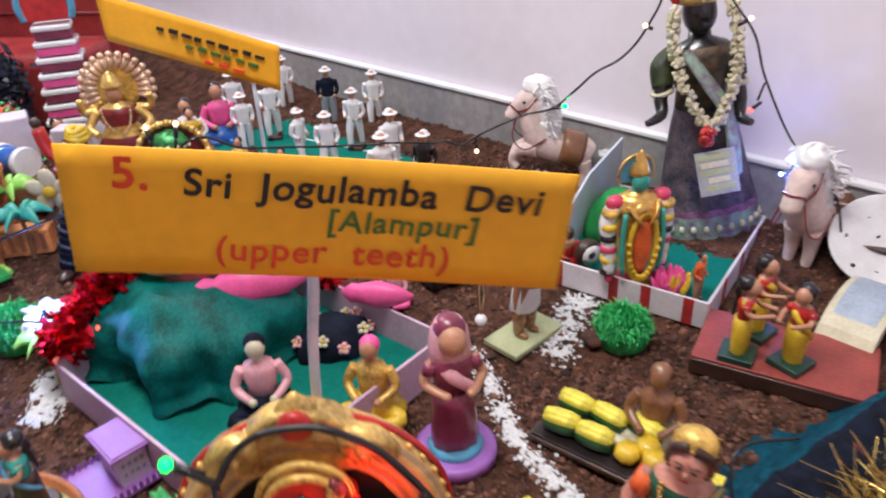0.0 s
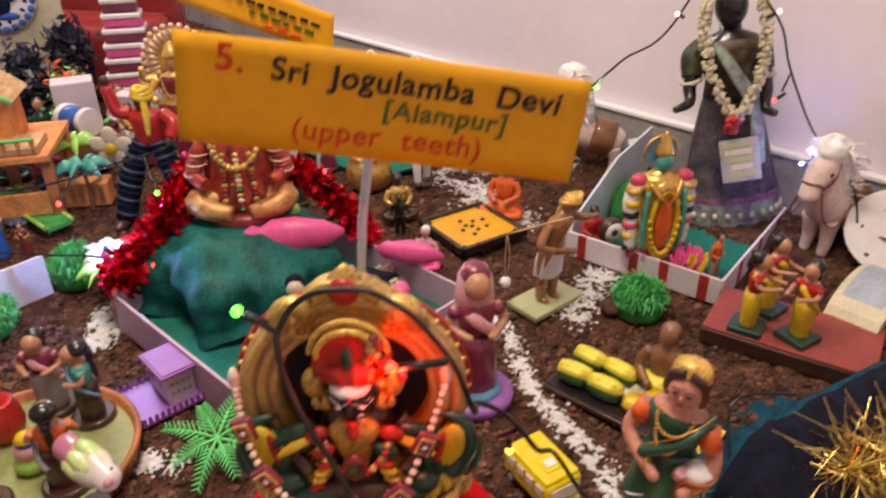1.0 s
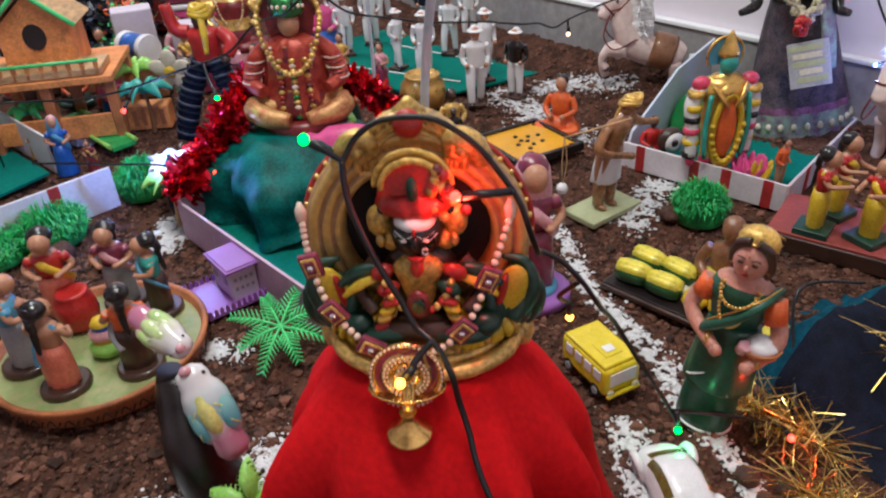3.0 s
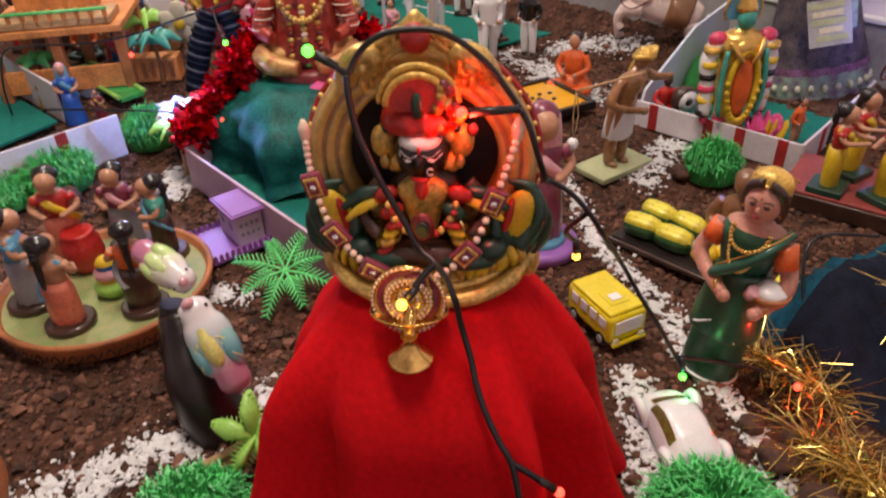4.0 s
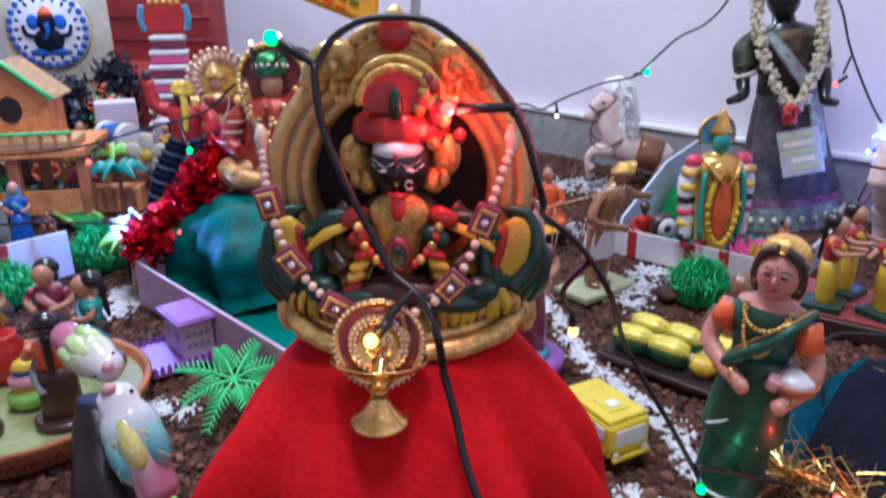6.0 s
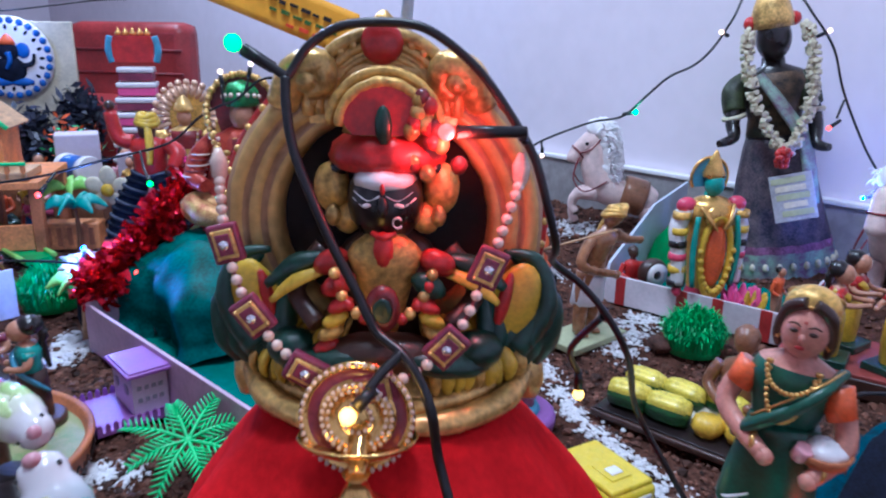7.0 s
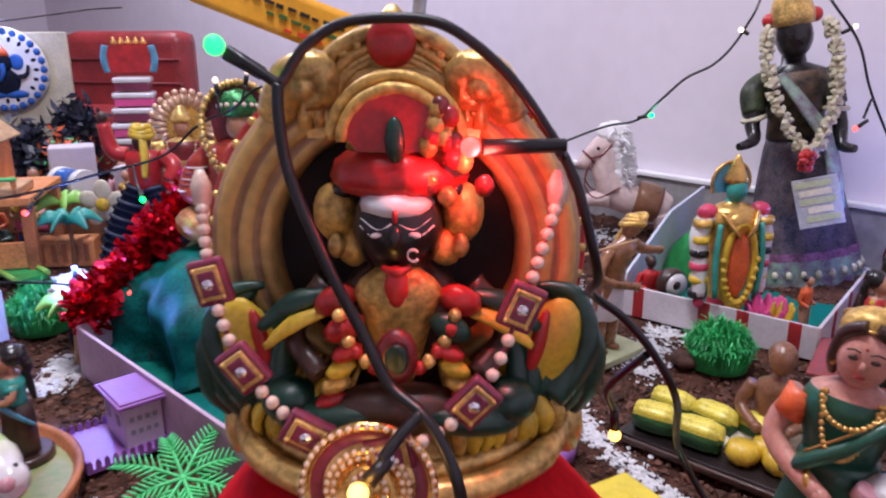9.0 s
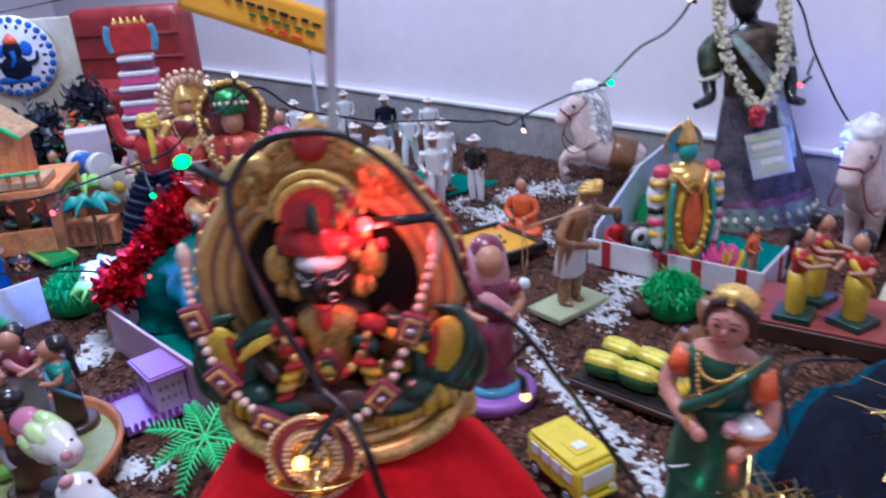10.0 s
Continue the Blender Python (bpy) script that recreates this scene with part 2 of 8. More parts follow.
def mesh_of(name, bm, mats):
    bmesh.ops.recalc_face_normals(bm, faces=bm.faces)
    me = bpy.data.meshes.new(name)
    bm.to_mesh(me)
    bm.free()
    for m in mats if isinstance(mats, (list, tuple)) else [mats]:
        me.materials.append(m)
    return me


def thing(name, bm, mats, label, category, at=(0, 0, 0), rz=0.0, group="", kind="", rx=0.0, ry=0.0):
    ob = new(name, mesh_of(name, bm, mats))
    ob.matrix_world = pose(*at, rx, ry, rz)
    return tagged(ob, label, category, group, kind)


def holder(name, label, category, at=(0, 0, 0), rz=0.0, group="", kind="", rx=0.0, ry=0.0):
    ob = new(name)
    ob.empty_display_size = 0.02
    ob.matrix_world = pose(*at, rx, ry, rz)
    return tagged(ob, label, category, group, kind)


def part(name, bm, mats, parent, label=""):
    ob = new(name, mesh_of(name, bm, mats))
    ob.parent = parent
    return tagged(ob, label)


def clone(src, parent, m):
    """Another part on the same mesh."""
    ob = new(src.name.split(".")[0], src.data)
    ob.parent = parent
    ob.matrix_local = m
    return ob


B = bmesh.new


# Structure: room, soil
def slab(name, corners, thick, m, label, category="wall"):
    """A wall, floor or ceiling: a plane figure with thickness, away from the room."""
    bm = B()
    c = [Vector(p) for p in corners]
    n = (c[1] - c[0]).cross(c[2] - c[1]).normalized()
    a, b = [bm.verts.new(p) for p in c], [bm.verts.new(p - n * thick) for p in c]
    bm.faces.new(a), bm.faces.new(b[::-1])
    for i in range(4):
        bm.faces.new((a[i], b[i], b[(i + 1) % 4], a[(i + 1) % 4]))
    return thing(name, bm, m, label, category, kind="structure")


U0, U1, N1, TOP = -5.0, 2.6, 4.2, 2.7
slab("wall_north", [room(U0, 0, -0.04), room(U1, 0, -0.04), room(U1, 0, TOP), room(U0, 0, TOP)], 0.12, PAINT, "plain white painted wall behind the display")
slab("wall_east", [room(U1, 0, -0.04), room(U1, N1, -0.04), room(U1, N1, TOP), room(U1, 0, TOP)], 0.12, PAINT, "plain white painted side wall")
slab("wall_south", [room(U1, N1, -0.04), room(U0, N1, -0.04), room(U0, N1, TOP), room(U1, N1, TOP)], 0.12, PAINT, "plain white painted wall facing the display")
slab("wall_west", [room(U0, N1, -0.04), room(U0, 0, -0.04), room(U0, 0, TOP), room(U0, N1, TOP)], 0.12, PAINT, "plain white painted side wall")
slab("ceiling", [room(U0, 0, TOP), room(U1, 0, TOP), room(U1, N1, TOP), room(U0, N1, TOP)], 0.12, CEIL, "plain white painted ceiling", "ceiling")
slab("floor", [room(U0, 0, -0.04), room(U0, N1, -0.04), room(U1, N1, -0.04), room(U1, 0, -0.04)], 0.12, TILE, "beige tiled floor under the soil bed", "floor")
bm = B()
for u, n, w in ((0.5 * (U0 + U1), 0.012, U1 - U0 - 0.02),):
    box(bm, room(u, n, 0.07), (w, 0.018, 0.215), 0, (0, 0, math.degrees(math.atan2(ALONG.y, ALONG.x))))
thing("baseboard", bm, CEMENT, "grey cement dado along the wall's foot", "baseboard", kind="structure")
bm = B()
box(bm, room(0.5 * (U0 + U1), 0.0145, 0.185), (U1 - U0 - 0.02, 0.027, 0.012), 0, (0, 0, math.degrees(math.atan2(ALONG.y, ALONG.x))), 0.003)
thing("trim", bm, LEDGE, "white ledge strip on top of the dado", "trim", kind="structure")


def heap(x, y):
    """Height of the soil: level, banked up towards the wall."""
    n = (Vector((x, y, 0)) - WALL).dot(INTO)
    t = min(1, max(0, (0.34 - n) / 0.3))
    return 0.055 * t * t * (3 - 2 * t)


def crumb(x, y):
    return 0.007 * noise.noise((x * 30, y * 30, 1.0)) + 0.005 * noise.noise((x * 80, y * 80, 4.0)) + 0.010 * noise.noise((x * 7, y * 7, 2.0)) - 0.007


bm = B()
xs = np.concatenate([np.linspace(-3.4, -1.0, 60, False), np.linspace(-1.0, 0.9, 270, False), np.linspace(0.9, 1.7, 40)])
ys = np.concatenate([np.linspace(-0.9, -0.25, 40, False), np.linspace(-0.25, 1.3, 230, False), np.linspace(1.3, 3.6, 110)])
grid = {}
for i, x in enumerate(xs):
    for j, y in enumerate(ys):
        n = (Vector((x, y, 0)) - WALL).dot(INTO)
        if 0.015 < n < 3.2:
            grid[i, j] = bm.verts.new((x, y, heap(x, y) + crumb(x, y)))
for (i, j), v in grid.items():
    if all(k in grid for k in ((i + 1, j), (i + 1, j + 1), (i, j + 1))):
        bm.faces.new((v, grid[i + 1, j], grid[i + 1, j + 1], grid[i, j + 1])).smooth = True
thing("ground", bm, SOIL, "reddish brown crumbly soil bed under the display", "soil", kind="structure")


def scatter(name, m, spots, label, category, seed, squash=0.7):
    """Loose lumps as one mesh. spots: rows of x, y, z, size."""
    rng = np.random.default_rng(seed)
    ball_bm = bmesh.new()
    bmesh.ops.create_icosphere(ball_bm, subdivisions=1, radius=1)
    base = np.array([v.co[:] for v in ball_bm.verts], float)
    tri = np.array([[v.index for v in f.verts] for f in ball_bm.faces])
    ball_bm.free()
    nv = len(base)
    s = np.asarray(spots, float)
    n = len(s)
    q = rng.normal(size=(n, 3, 3))
    q, _ = np.linalg.qr(q)
    v = base[None] * rng.uniform(0.55, 1.25, (n, nv, 1)) * s[:, 3, None, None]
    v = np.einsum("nij,nkj->nki", q, v) * (1, 1, squash) + s[:, None, :3]
    me = bpy.data.meshes.new(name)
    me.from_pydata(v.reshape(-1, 3).tolist(), [], (tri[None] + nv * np.arange(n)[:, None, None]).reshape(-1, 3).tolist())
    me.polygons.foreach_set("use_smooth", np.zeros(len(me.polygons), bool))
    me.materials.append(m)
    return tagged(new(name, me), label, category, kind="stuff")


rng = np.random.default_rng(5)
spots = []
while len(spots) < 50000:
    x, y = rng.uniform(-1.7, 1.15), rng.uniform(-0.45, 2.3)
    near = (1.0 if y < 0.7 else 0.45) if -1.1 < x < 1.0 and -0.28 < y < 1.75 else 0.18
    if rng.random() < near and (Vector((x, y, 0)) - WALL).dot(INTO) > 0.03:
        spots.append((x, y, heap(x, y) + crumb(x, y) + 0.001, min(0.012, 0.0020 + rng.exponential(0.0021))))
scatter("soil_crumbs", CLOD, spots, "loose brown crumbs and clods of soil", "soil", 6)


def powder_line(pts, width, count, seed):
    r = np.random.default_rng(seed)
    line = smooth_line([(*p, 0) for p in pts], 8)
    out = []
    for _ in range(int(count * 2.6)):
        i = r.integers(0, len(line) - 1)
        p = line[i].lerp(line[i + 1], r.random())
        x, y = p.x + r.normal(0, width * 0.36), p.y + r.normal(0, width * 0.36)
        if noise.noise((x * 45, y * 45, 9.0)) + 0.4 * noise.noise((x * 130, y * 130, 3.0)) < r.uniform(-0.45, 0.25):
            continue
        out.append((x, y, heap(x, y) + crumb(x, y) + 0.0025, min(0.0045, 0.0010 + r.exponential(0.0013))))
    return out


spots = powder_line([(0.185, 0.74), (0.213, 0.649), (0.235, 0.50), (0.29, 0.385), (0.327, 0.292), (0.325, 0.21)], 0.026, 2600, 1)
spots += powder_line([(0.245, 0.17), (0.25, 0.105), (0.245, 0.02), (0.24, -0.06)], 0.034, 1500, 2)
spots += powder_line([(0.345, 0.17), (0.372, 0.109), (0.392, 0.03), (0.40, -0.05)], 0.022, 900, 3)
spots += powder_line([(0.35, 0.72), (0.386, 0.79), (0.42, 0.86), (0.45, 0.90)], 0.045, 1500, 4)
spots += powder_line([(-0.20, 0.14), (-0.292, 0.067), (-0.407, -0.021), (-0.52, -0.09)], 0.055, 3800, 5)
spots += powder_line([(-0.62, 0.79), (-0.609, 0.73), (-0.60, 0.655)], 0.036, 4200, 6)
spots += powder_line([(-0.41, 0.345), (-0.37, 0.33), (-0.34, 0.325)], 0.026, 600, 7)
spots += powder_line([(0.10, 1.50), (0.175, 1.36), (0.20, 1.24), (0.29, 1.17)], 0.075, 3200, 8)
spots += powder_line([(0.22, 1.52), (0.33, 1.50), (0.45, 1.44)], 0.06, 1500, 9)
spots += powder_line([(-0.74, 0.33), (-0.80, 0.30), (-0.88, 0.30)], 0.035, 700, 10)
scatter("powder_trail", POWDER, spots, "scattered white powder marking paths on the soil", "powder", 7, 0.5)


# Figurines: each one mesh
def facing(x, y, turn=0.0):
    return (x, y, heap(x, y) - 0.003), turn


def lady(name, at, h, mats, label, group="", turn=0.0, arms="fold", braid=True, category="figurine", base=None, veil=False, draped=False, slim=1.0, stout=1.0, square=False):
    """A draped clay woman. mats: skirt, blouse, sash, skin, hair, base."""
    bm = B()
    s = h / 0.2
    z0 = 0.0
    if base:
        if square:
            box(bm, (0, 0, 0.008 * s), (1.9 * base * s, 1.9 * base * s, 0.016 * s), 5, bevel=0.002)
        else:
            lathe(bm, [(base * s, 0), (base * s, 0.012 * s), (base * 0.9 * s, 0.016 * s)], 5, 18)
        z0 = 0.014 * s
    hh = h - z0
    fold = lambda a, t: 1 + 0.07 * (1 - t) * math.cos(9 * a)
    lathe(bm, [(0.17 * hh * slim, 0), (0.175 * hh * slim, 0.02 * hh), (0.15 * hh * (slim + 1) / 2, 0.2 * hh), (0.125 * hh, 0.4 * hh), (0.11 * hh, 0.52 * hh)], 0, 24, (0, 0, z0), sy=0.82, wobble=fold)
    lathe(bm, [(0.112 * hh, 0.5 * hh), (0.10 * hh, 0.57 * hh), (0.12 * hh, 0.67 * hh), (0.125 * hh, 0.73 * hh), (0.09 * hh, 0.79 * hh), (0.04 * hh, 0.81 * hh), (0.038 * hh, 0.85 * hh)],
          1, 18, (0, 0, z0), sy=0.72, ms=[2, 2, 2, 1, 3, 3] if draped else [1, 1, 1, 1, 3, 3])
    ball(bm, (0, -0.006 * s, z0 + 0.90 * hh), (0.066 * hh, 0.07 * hh, 0.085 * hh), 3, 14, 10)
    ball(bm, (0, 0.022 * hh, z0 + 0.935 * hh), (0.079 * hh, 0.076 * hh, 0.080 * hh), 4, 14, 10)
    for side in (-1, 1):
        ball(bm, (side * 0.026 * hh, -0.073 * hh, z0 + 0.910 * hh), (0.011 * hh, 0.006 * hh, 0.006 * hh), 4, 6, 4)
    ball(bm, (0, 0.07 * hh, z0 + 0.89 * hh), (0.04 * hh, 0.035 * hh, 0.04 * hh), 4, 10, 7)
    ball(bm, (0, -0.075 * hh, z0 + 0.895 * hh), (0.011 * hh, 0.014 * hh, 0.018 * hh), 3, 6, 5)
    if braid:
        tube(bm, [(0, 0.08 * hh, z0 + 0.88 * hh), (0.01 * hh, 0.10 * hh, z0 + 0.7 * hh), (0, 0.12 * hh, z0 + 0.5 * hh)], [0.032 * hh, 0.03 * hh, 0.015 * hh], 4, 7)
    tube(bm, [(-0.10 * hh, 0.03 * hh, z0 + 0.77 * hh), (-0.02 * hh, -0.095 * hh, z0 + 0.69 * hh), (0.09 * hh, -0.085 * hh, z0 + 0.56 * hh), (0.12 * hh, 0.0, z0 + 0.44 * hh), (0.08 * hh, 0.09 * hh, z0 + 0.30 * hh)],
         [0.035 * hh, 0.045 * hh, 0.04 * hh, 0.045 * hh, 0.03 * hh], 2, 8, flat=0.5)
    if veil:
        lathe(bm, [(0.12 * hh, 0.70 * hh), (0.10 * hh, 0.82 * hh), (0.088 * hh, 0.93 * hh), (0.06 * hh, 0.99 * hh), (0.01 * hh, 1.01 * hh)], 2, 16, (0, 0.028 * hh, z0), sy=0.85)
    for side in (-1, 1):
        sh = Vector((side * 0.115 * hh, 0, z0 + 0.74 * hh))
        if arms == "fold":
            pts = [sh, (side * 0.165 * hh, -0.03 * hh, z0 + 0.62 * hh), (side * 0.07 * hh, -0.14 * hh, z0 + 0.58 * hh)]
        elif arms == "out":
            pts = [sh, (side * 0.15 * hh, -0.09 * hh, z0 + 0.64 * hh), (side * 0.08 * hh, -0.28 * hh, z0 + 0.66 * hh)]
        else:
            pts = [sh, (side * 0.17 * hh, 0.0, z0 + 0.6 * hh), (side * 0.16 * hh, -0.04 * hh, z0 + 0.45 * hh)]
        tube(bm, pts, [0.038 * hh, 0.032 * hh, 0.026 * hh], 3, 8)
        tube(bm, [pts[0], Vector(pts[0]).lerp(Vector(pts[1]), 0.55)], [0.044 * hh, 0.04 * hh], 1, 8, 1)
        ball(bm, pts[2], 0.03 * hh, 3, 8, 6)
    if stout > 1:
        neck = z0 + 0.81 * hh
        for v in bm.verts:
            if v.co.z > neck:
                v.co = Vector((v.co.x * 1.22, v.co.y * 1.22, neck + (v.co.z - neck) * 1.28))
            v.co = Vector((v.co.x * stout, v.co.y * stout, v.co.z / 1.05))
        ball(bm, (0, 0.10 * hh * stout, (z0 + 0.95 * hh)), (0.05 * hh, 0.018 * hh, 0.05 * hh), 6 if len(mats) > 6 else 4, 10, 7)
    return thing(name, bm, mats, label, category, at, turn, group)


def man(name, at, h, mats, label, group="", turn=0.0, cap="", stance="stand", category="figurine", base=None, dhoti=False):
    """A clay man. mats: legs, shirt, skin, hair or cap, base, shoes."""
    bm = B()
    z0 = 0.0
    if base:
        box(bm, (0, 0, base[2] / 2), base, 4, bevel=0.002)
        z0 = base[2]
    hh = h - z0
    for side in (-1, 1):
        if stance == "stride":
            foot = Vector((side * 0.07 * hh, side * 0.09 * hh, z0))
        else:
            foot = Vector((side * 0.065 * hh, 0, z0))
        tube(bm, [(side * 0.055 * hh, 0, z0 + 0.50 * hh), (foot.x * 1.05, foot.y * 0.6 - 0.01 * hh, z0 + 0.27 * hh), foot + Vector((0, 0, 0.03 * hh))], [0.078 * hh, 0.06 * hh, 0.045 * hh], 0, 10)
        ball(bm, foot + Vector((0, -0.025 * hh, 0.022 * hh)), (0.038 * hh, 0.075 * hh, 0.026 * hh), 5, 8, 6)
    if dhoti:
        lathe(bm, [(0.12 * hh, 0.24 * hh), (0.135 * hh, 0.26 * hh), (0.128 * hh, 0.38 * hh), (0.118 * hh, 0.50 * hh)], 6, 16, (0, 0, z0), sy=0.8, wobble=lambda a, t: 1 + 0.07 * math.cos(7 * a))
    lathe(bm, [(0.10 * hh, 0.45 * hh), (0.115 * hh, 0.5 * hh), (0.105 * hh, 0.6 * hh), (0.13 * hh, 0.72 * hh), (0.125 * hh, 0.77 * hh), (0.05 * hh, 0.82 * hh), (0.042 * hh, 0.86 * hh)], 1, 16, (0, 0, z0), sy=0.7,
          ms=[0, 1, 1, 1, 1, 2])
    ball(bm, (0, -0.004, z0 + 0.915 * hh), (0.062 * hh, 0.068 * hh, 0.08 * hh), 2, 12, 9)
    ball(bm, (0, -0.07 * hh, z0 + 0.905 * hh), (0.011 * hh, 0.014 * hh, 0.018 * hh), 2, 6, 5)
    ball(bm, (0, 0.012 * hh, z0 + 0.945 * hh), (0.07 * hh, 0.072 * hh, 0.062 * hh), 3, 12, 8)
    if cap == "peak":
        lathe(bm, [(0.11 * hh, 0.0), (0.108 * hh, 0.008 * hh), (0.07 * hh, 0.02 * hh)], 3, 14, (0, -0.02 * hh, z0 + 0.94 * hh))
    if cap == "turban":
        for k in range(3):
            got = [((0.066 - 0.008 * k) * hh * math.cos(a), (0.070 - 0.008 * k) * hh * math.sin(a), z0 + (0.945 + 0.022 * k) * hh + 0.01 * hh * math.sin(2 * a + k)) for a in np.linspace(0, 2 * math.pi, 13)]
            tube(bm, got, 0.024 * hh, 3, 8, 2)
        tube(bm, [(0.05 * hh, 0.06 * hh, z0 + 0.95 * hh), (0.07 * hh, 0.10 * hh, z0 + 0.82 * hh), (0.06 * hh, 0.09 * hh, z0 + 0.68 * hh)], [0.03 * hh, 0.035 * hh, 0.02 * hh], 3, 7, flat=0.5)
    for side in (-1, 1):
        sh = Vector((side * 0.13 * hh, 0, z0 + 0.76 * hh))
        if stance == "raise" and side < 0:
            pts = [sh, (side * 0.24 * hh, -0.03 * hh, z0 + 0.86 * hh), (side * 0.27 * hh, -0.04 * hh, z0 + 1.06 * hh)]
        elif stance == "pull" and side > 0:
            pts = [sh, (side * 0.26 * hh, -0.03 * hh, z0 + 0.70 * hh), (side * 0.42 * hh, -0.05 * hh, z0 + 0.67 * hh)]
        elif stance == "pull":
            pts = [sh, (side * 0.20 * hh, -0.05 * hh, z0 + 0.58 * hh), (0.10 * hh, -0.15 * hh, z0 + 0.48 * hh)]
        else:
            pts = [sh, (side * 0.165 * hh, 0.02 * hh, z0 + 0.6 * hh), (side * 0.12 * hh, -0.09 * hh, z0 + 0.52 * hh)]
        tube(bm, pts, [0.046 * hh, 0.036 * hh, 0.028 * hh], 1 if mats[1] is not mats[2] else 2, 8)
        ball(bm, pts[2], 0.033 * hh, 2, 8, 6)
    return thing(name, bm, mats, label, category, at, turn, group)


def sitter(name, at, h, mats, label, group="", turn=0.0, category="figurine"):
    """A seated clay figure. mats: legs, shirt, skin, hair."""
    bm = B()
    lathe(bm, [(0.30 * h, 0), (0.34 * h, 0.08 * h), (0.26 * h, 0.22 * h), (0.17 * h, 0.30 * h)], 0, 18, sy=0.85, wobble=lambda a, t: 1 + 0.08 * math.cos(3 * a))
    lathe(bm, [(0.17 * h, 0.24 * h), (0.16 * h, 0.40 * h), (0.19 * h, 0.56 * h), (0.16 * h, 0.66 * h), (0.06 * h, 0.71 * h), (0.055 * h, 0.76 * h)], 1, 16, sy=0.75, ms=[1, 1, 1, 1, 2])
    ball(bm, (0, -0.01 * h, 0.86 * h), (0.105 * h, 0.11 * h, 0.13 * h), 2, 12, 9)
    ball(bm, (0, 0.025 * h, 0.90 * h), (0.115 * h, 0.115 * h, 0.11 * h), 3, 12, 8)
    for side in (-1, 1):
        tube(bm, [(side * 0.18 * h, 0, 0.62 * h), (side * 0.27 * h, -0.05 * h, 0.42 * h), (side * 0.12 * h, -0.23 * h, 0.33 * h)], [0.065 * h, 0.055 * h, 0.045 * h], 1, 8)
        ball(bm, (side * 0.11 * h, -0.24 * h, 0.33 * h), 0.05 * h, 2, 8, 6)
        tube(bm, [(side * 0.14 * h, -0.08 * h, 0.12 * h), (side * 0.34 * h, -0.22 * h, 0.10 * h), (side * 0.06 * h, -0.34 * h, 0.07 * h)], [0.10 * h, 0.085 * h, 0.06 * h], 0, 8)
    return thing(name, bm, mats, label, category, at, turn, group)


# Main statue on its red-draped stand, with arch, garland, lamp and sign
def drape(name, label, at, h, r_top, r_low, m, folds=7, seed=1, deep=0.09, ridges=()):
    """Cloth hung over a stand, in deepening folds."""
    bm = B()
    rnd = random.Random(seed)
    ph = [rnd.uniform(0, 6.28) for _ in range(4)]
    segs, rows = 160, 26
    rings = []
    for k in range(rows + 1):
        t = k / rows
        z = h * (1 - t) + 0.004
        r = r_top + (r_low - r_top) * (0.62 * math.sin(min(1, t * 2.3) * math.pi / 2) + 0.38 * t ** 2.4)
        ring = []
        for i in range(segs):
            a = 2 * math.pi * i / segs
            s1 = math.sin(folds * a + ph[0] + 0.7 * math.sin(2 * a) - 0.5 * t)
            w = deep * t ** 0.55 * min(1, t * 6) * (1.7 * (0.5 + 0.5 * s1) ** 2.2 - 0.6 + 0.35 * math.sin((folds + 4) * a + ph[1] + 2 * t)) + 0.03 * t * math.sin(3 * a + ph[2])
            for a0, amp, wide in ridges:
                w += amp * min(1, 2.2 * t) * math.exp(-((math.remainder(a - a0 - 0.10 * t, 2 * math.pi) / wide) ** 2))
            ring.append(bm.verts.new((r * (1 + w) * math.cos(a), r * (1 + w) * math.sin(a) * 0.94, z + 0.012 * t * math.sin(5 * a + ph[3]) * t)))
        rings.append(ring)
    for a, b in zip(rings, rings[1:]):
        for i in range(segs):
            bm.faces.new((a[i], b[i], b[(i + 1) % segs], a[(i + 1) % segs])).smooth = True
    bm.faces.new(rings[0])
    return thing(name, bm, m, label, "draped stand", at)


drape("draped_stand", "red cotton cloth draped in folds over a stand", (0.0, 0.0, 0), 0.290, 0.080, 0.202, CLOTH, 5, 3, 0.085,
      [(-1.05, 0.13, 0.10), (-0.80, -0.14, 0.10), (-0.52, 0.17, 0.12), (-0.25, -0.10, 0.10), (-2.02, 0.06, 0.12), (-2.36, -0.13, 0.11), (-2.68, 0.16, 0.13), (-2.98, -0.08, 0.1)])

arch = holder("ornamental_arch", "gold-painted horseshoe arch with a red-jewelled finial", "arch", (-0.003, 0.012, 0))
bm = B()
AC = Vector((0, 0, 0.412))
prof = [(0.056, 0.004), (0.059, -0.010), (0.066, -0.013), (0.069, -0.006), (0.072, -0.014), (0.081, -0.018), (0.084, -0.009), (0.087, -0.018), (0.096, -0.020), (0.099, -0.012), (0.103, -0.006), (0.103, 0.012), (0.056, 0.012)]
prof = [(0.103 - (0.103 - r) * 0.76, -0.012 + (y + 0.012) * 0.55 if y < 0 else y) for r, y in prof]
# Slot 1: brown bands, with the grooves' shade put into the colour
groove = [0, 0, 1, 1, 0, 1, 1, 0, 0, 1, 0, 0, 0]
rings = []
for k in range(61):
    a = math.radians(-62 + 304 * k / 60)
    grow = 1 + 0.03 * max(0, math.sin(a)) ** 3
    rings.append([bm.verts.new(AC + Vector((r * grow * math.cos(a), y, r * grow * math.sin(a)))) for r, y in prof])
for a, b in zip(rings, rings[1:]):
    for i in range(len(prof)):
        f = bm.faces.new((a[i], a[(i + 1) % len(prof)], b[(i + 1) % len(prof)], b[i]))
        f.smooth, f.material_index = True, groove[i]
bm.faces.new(rings[0]), bm.faces.new(rings[-1][::-1])
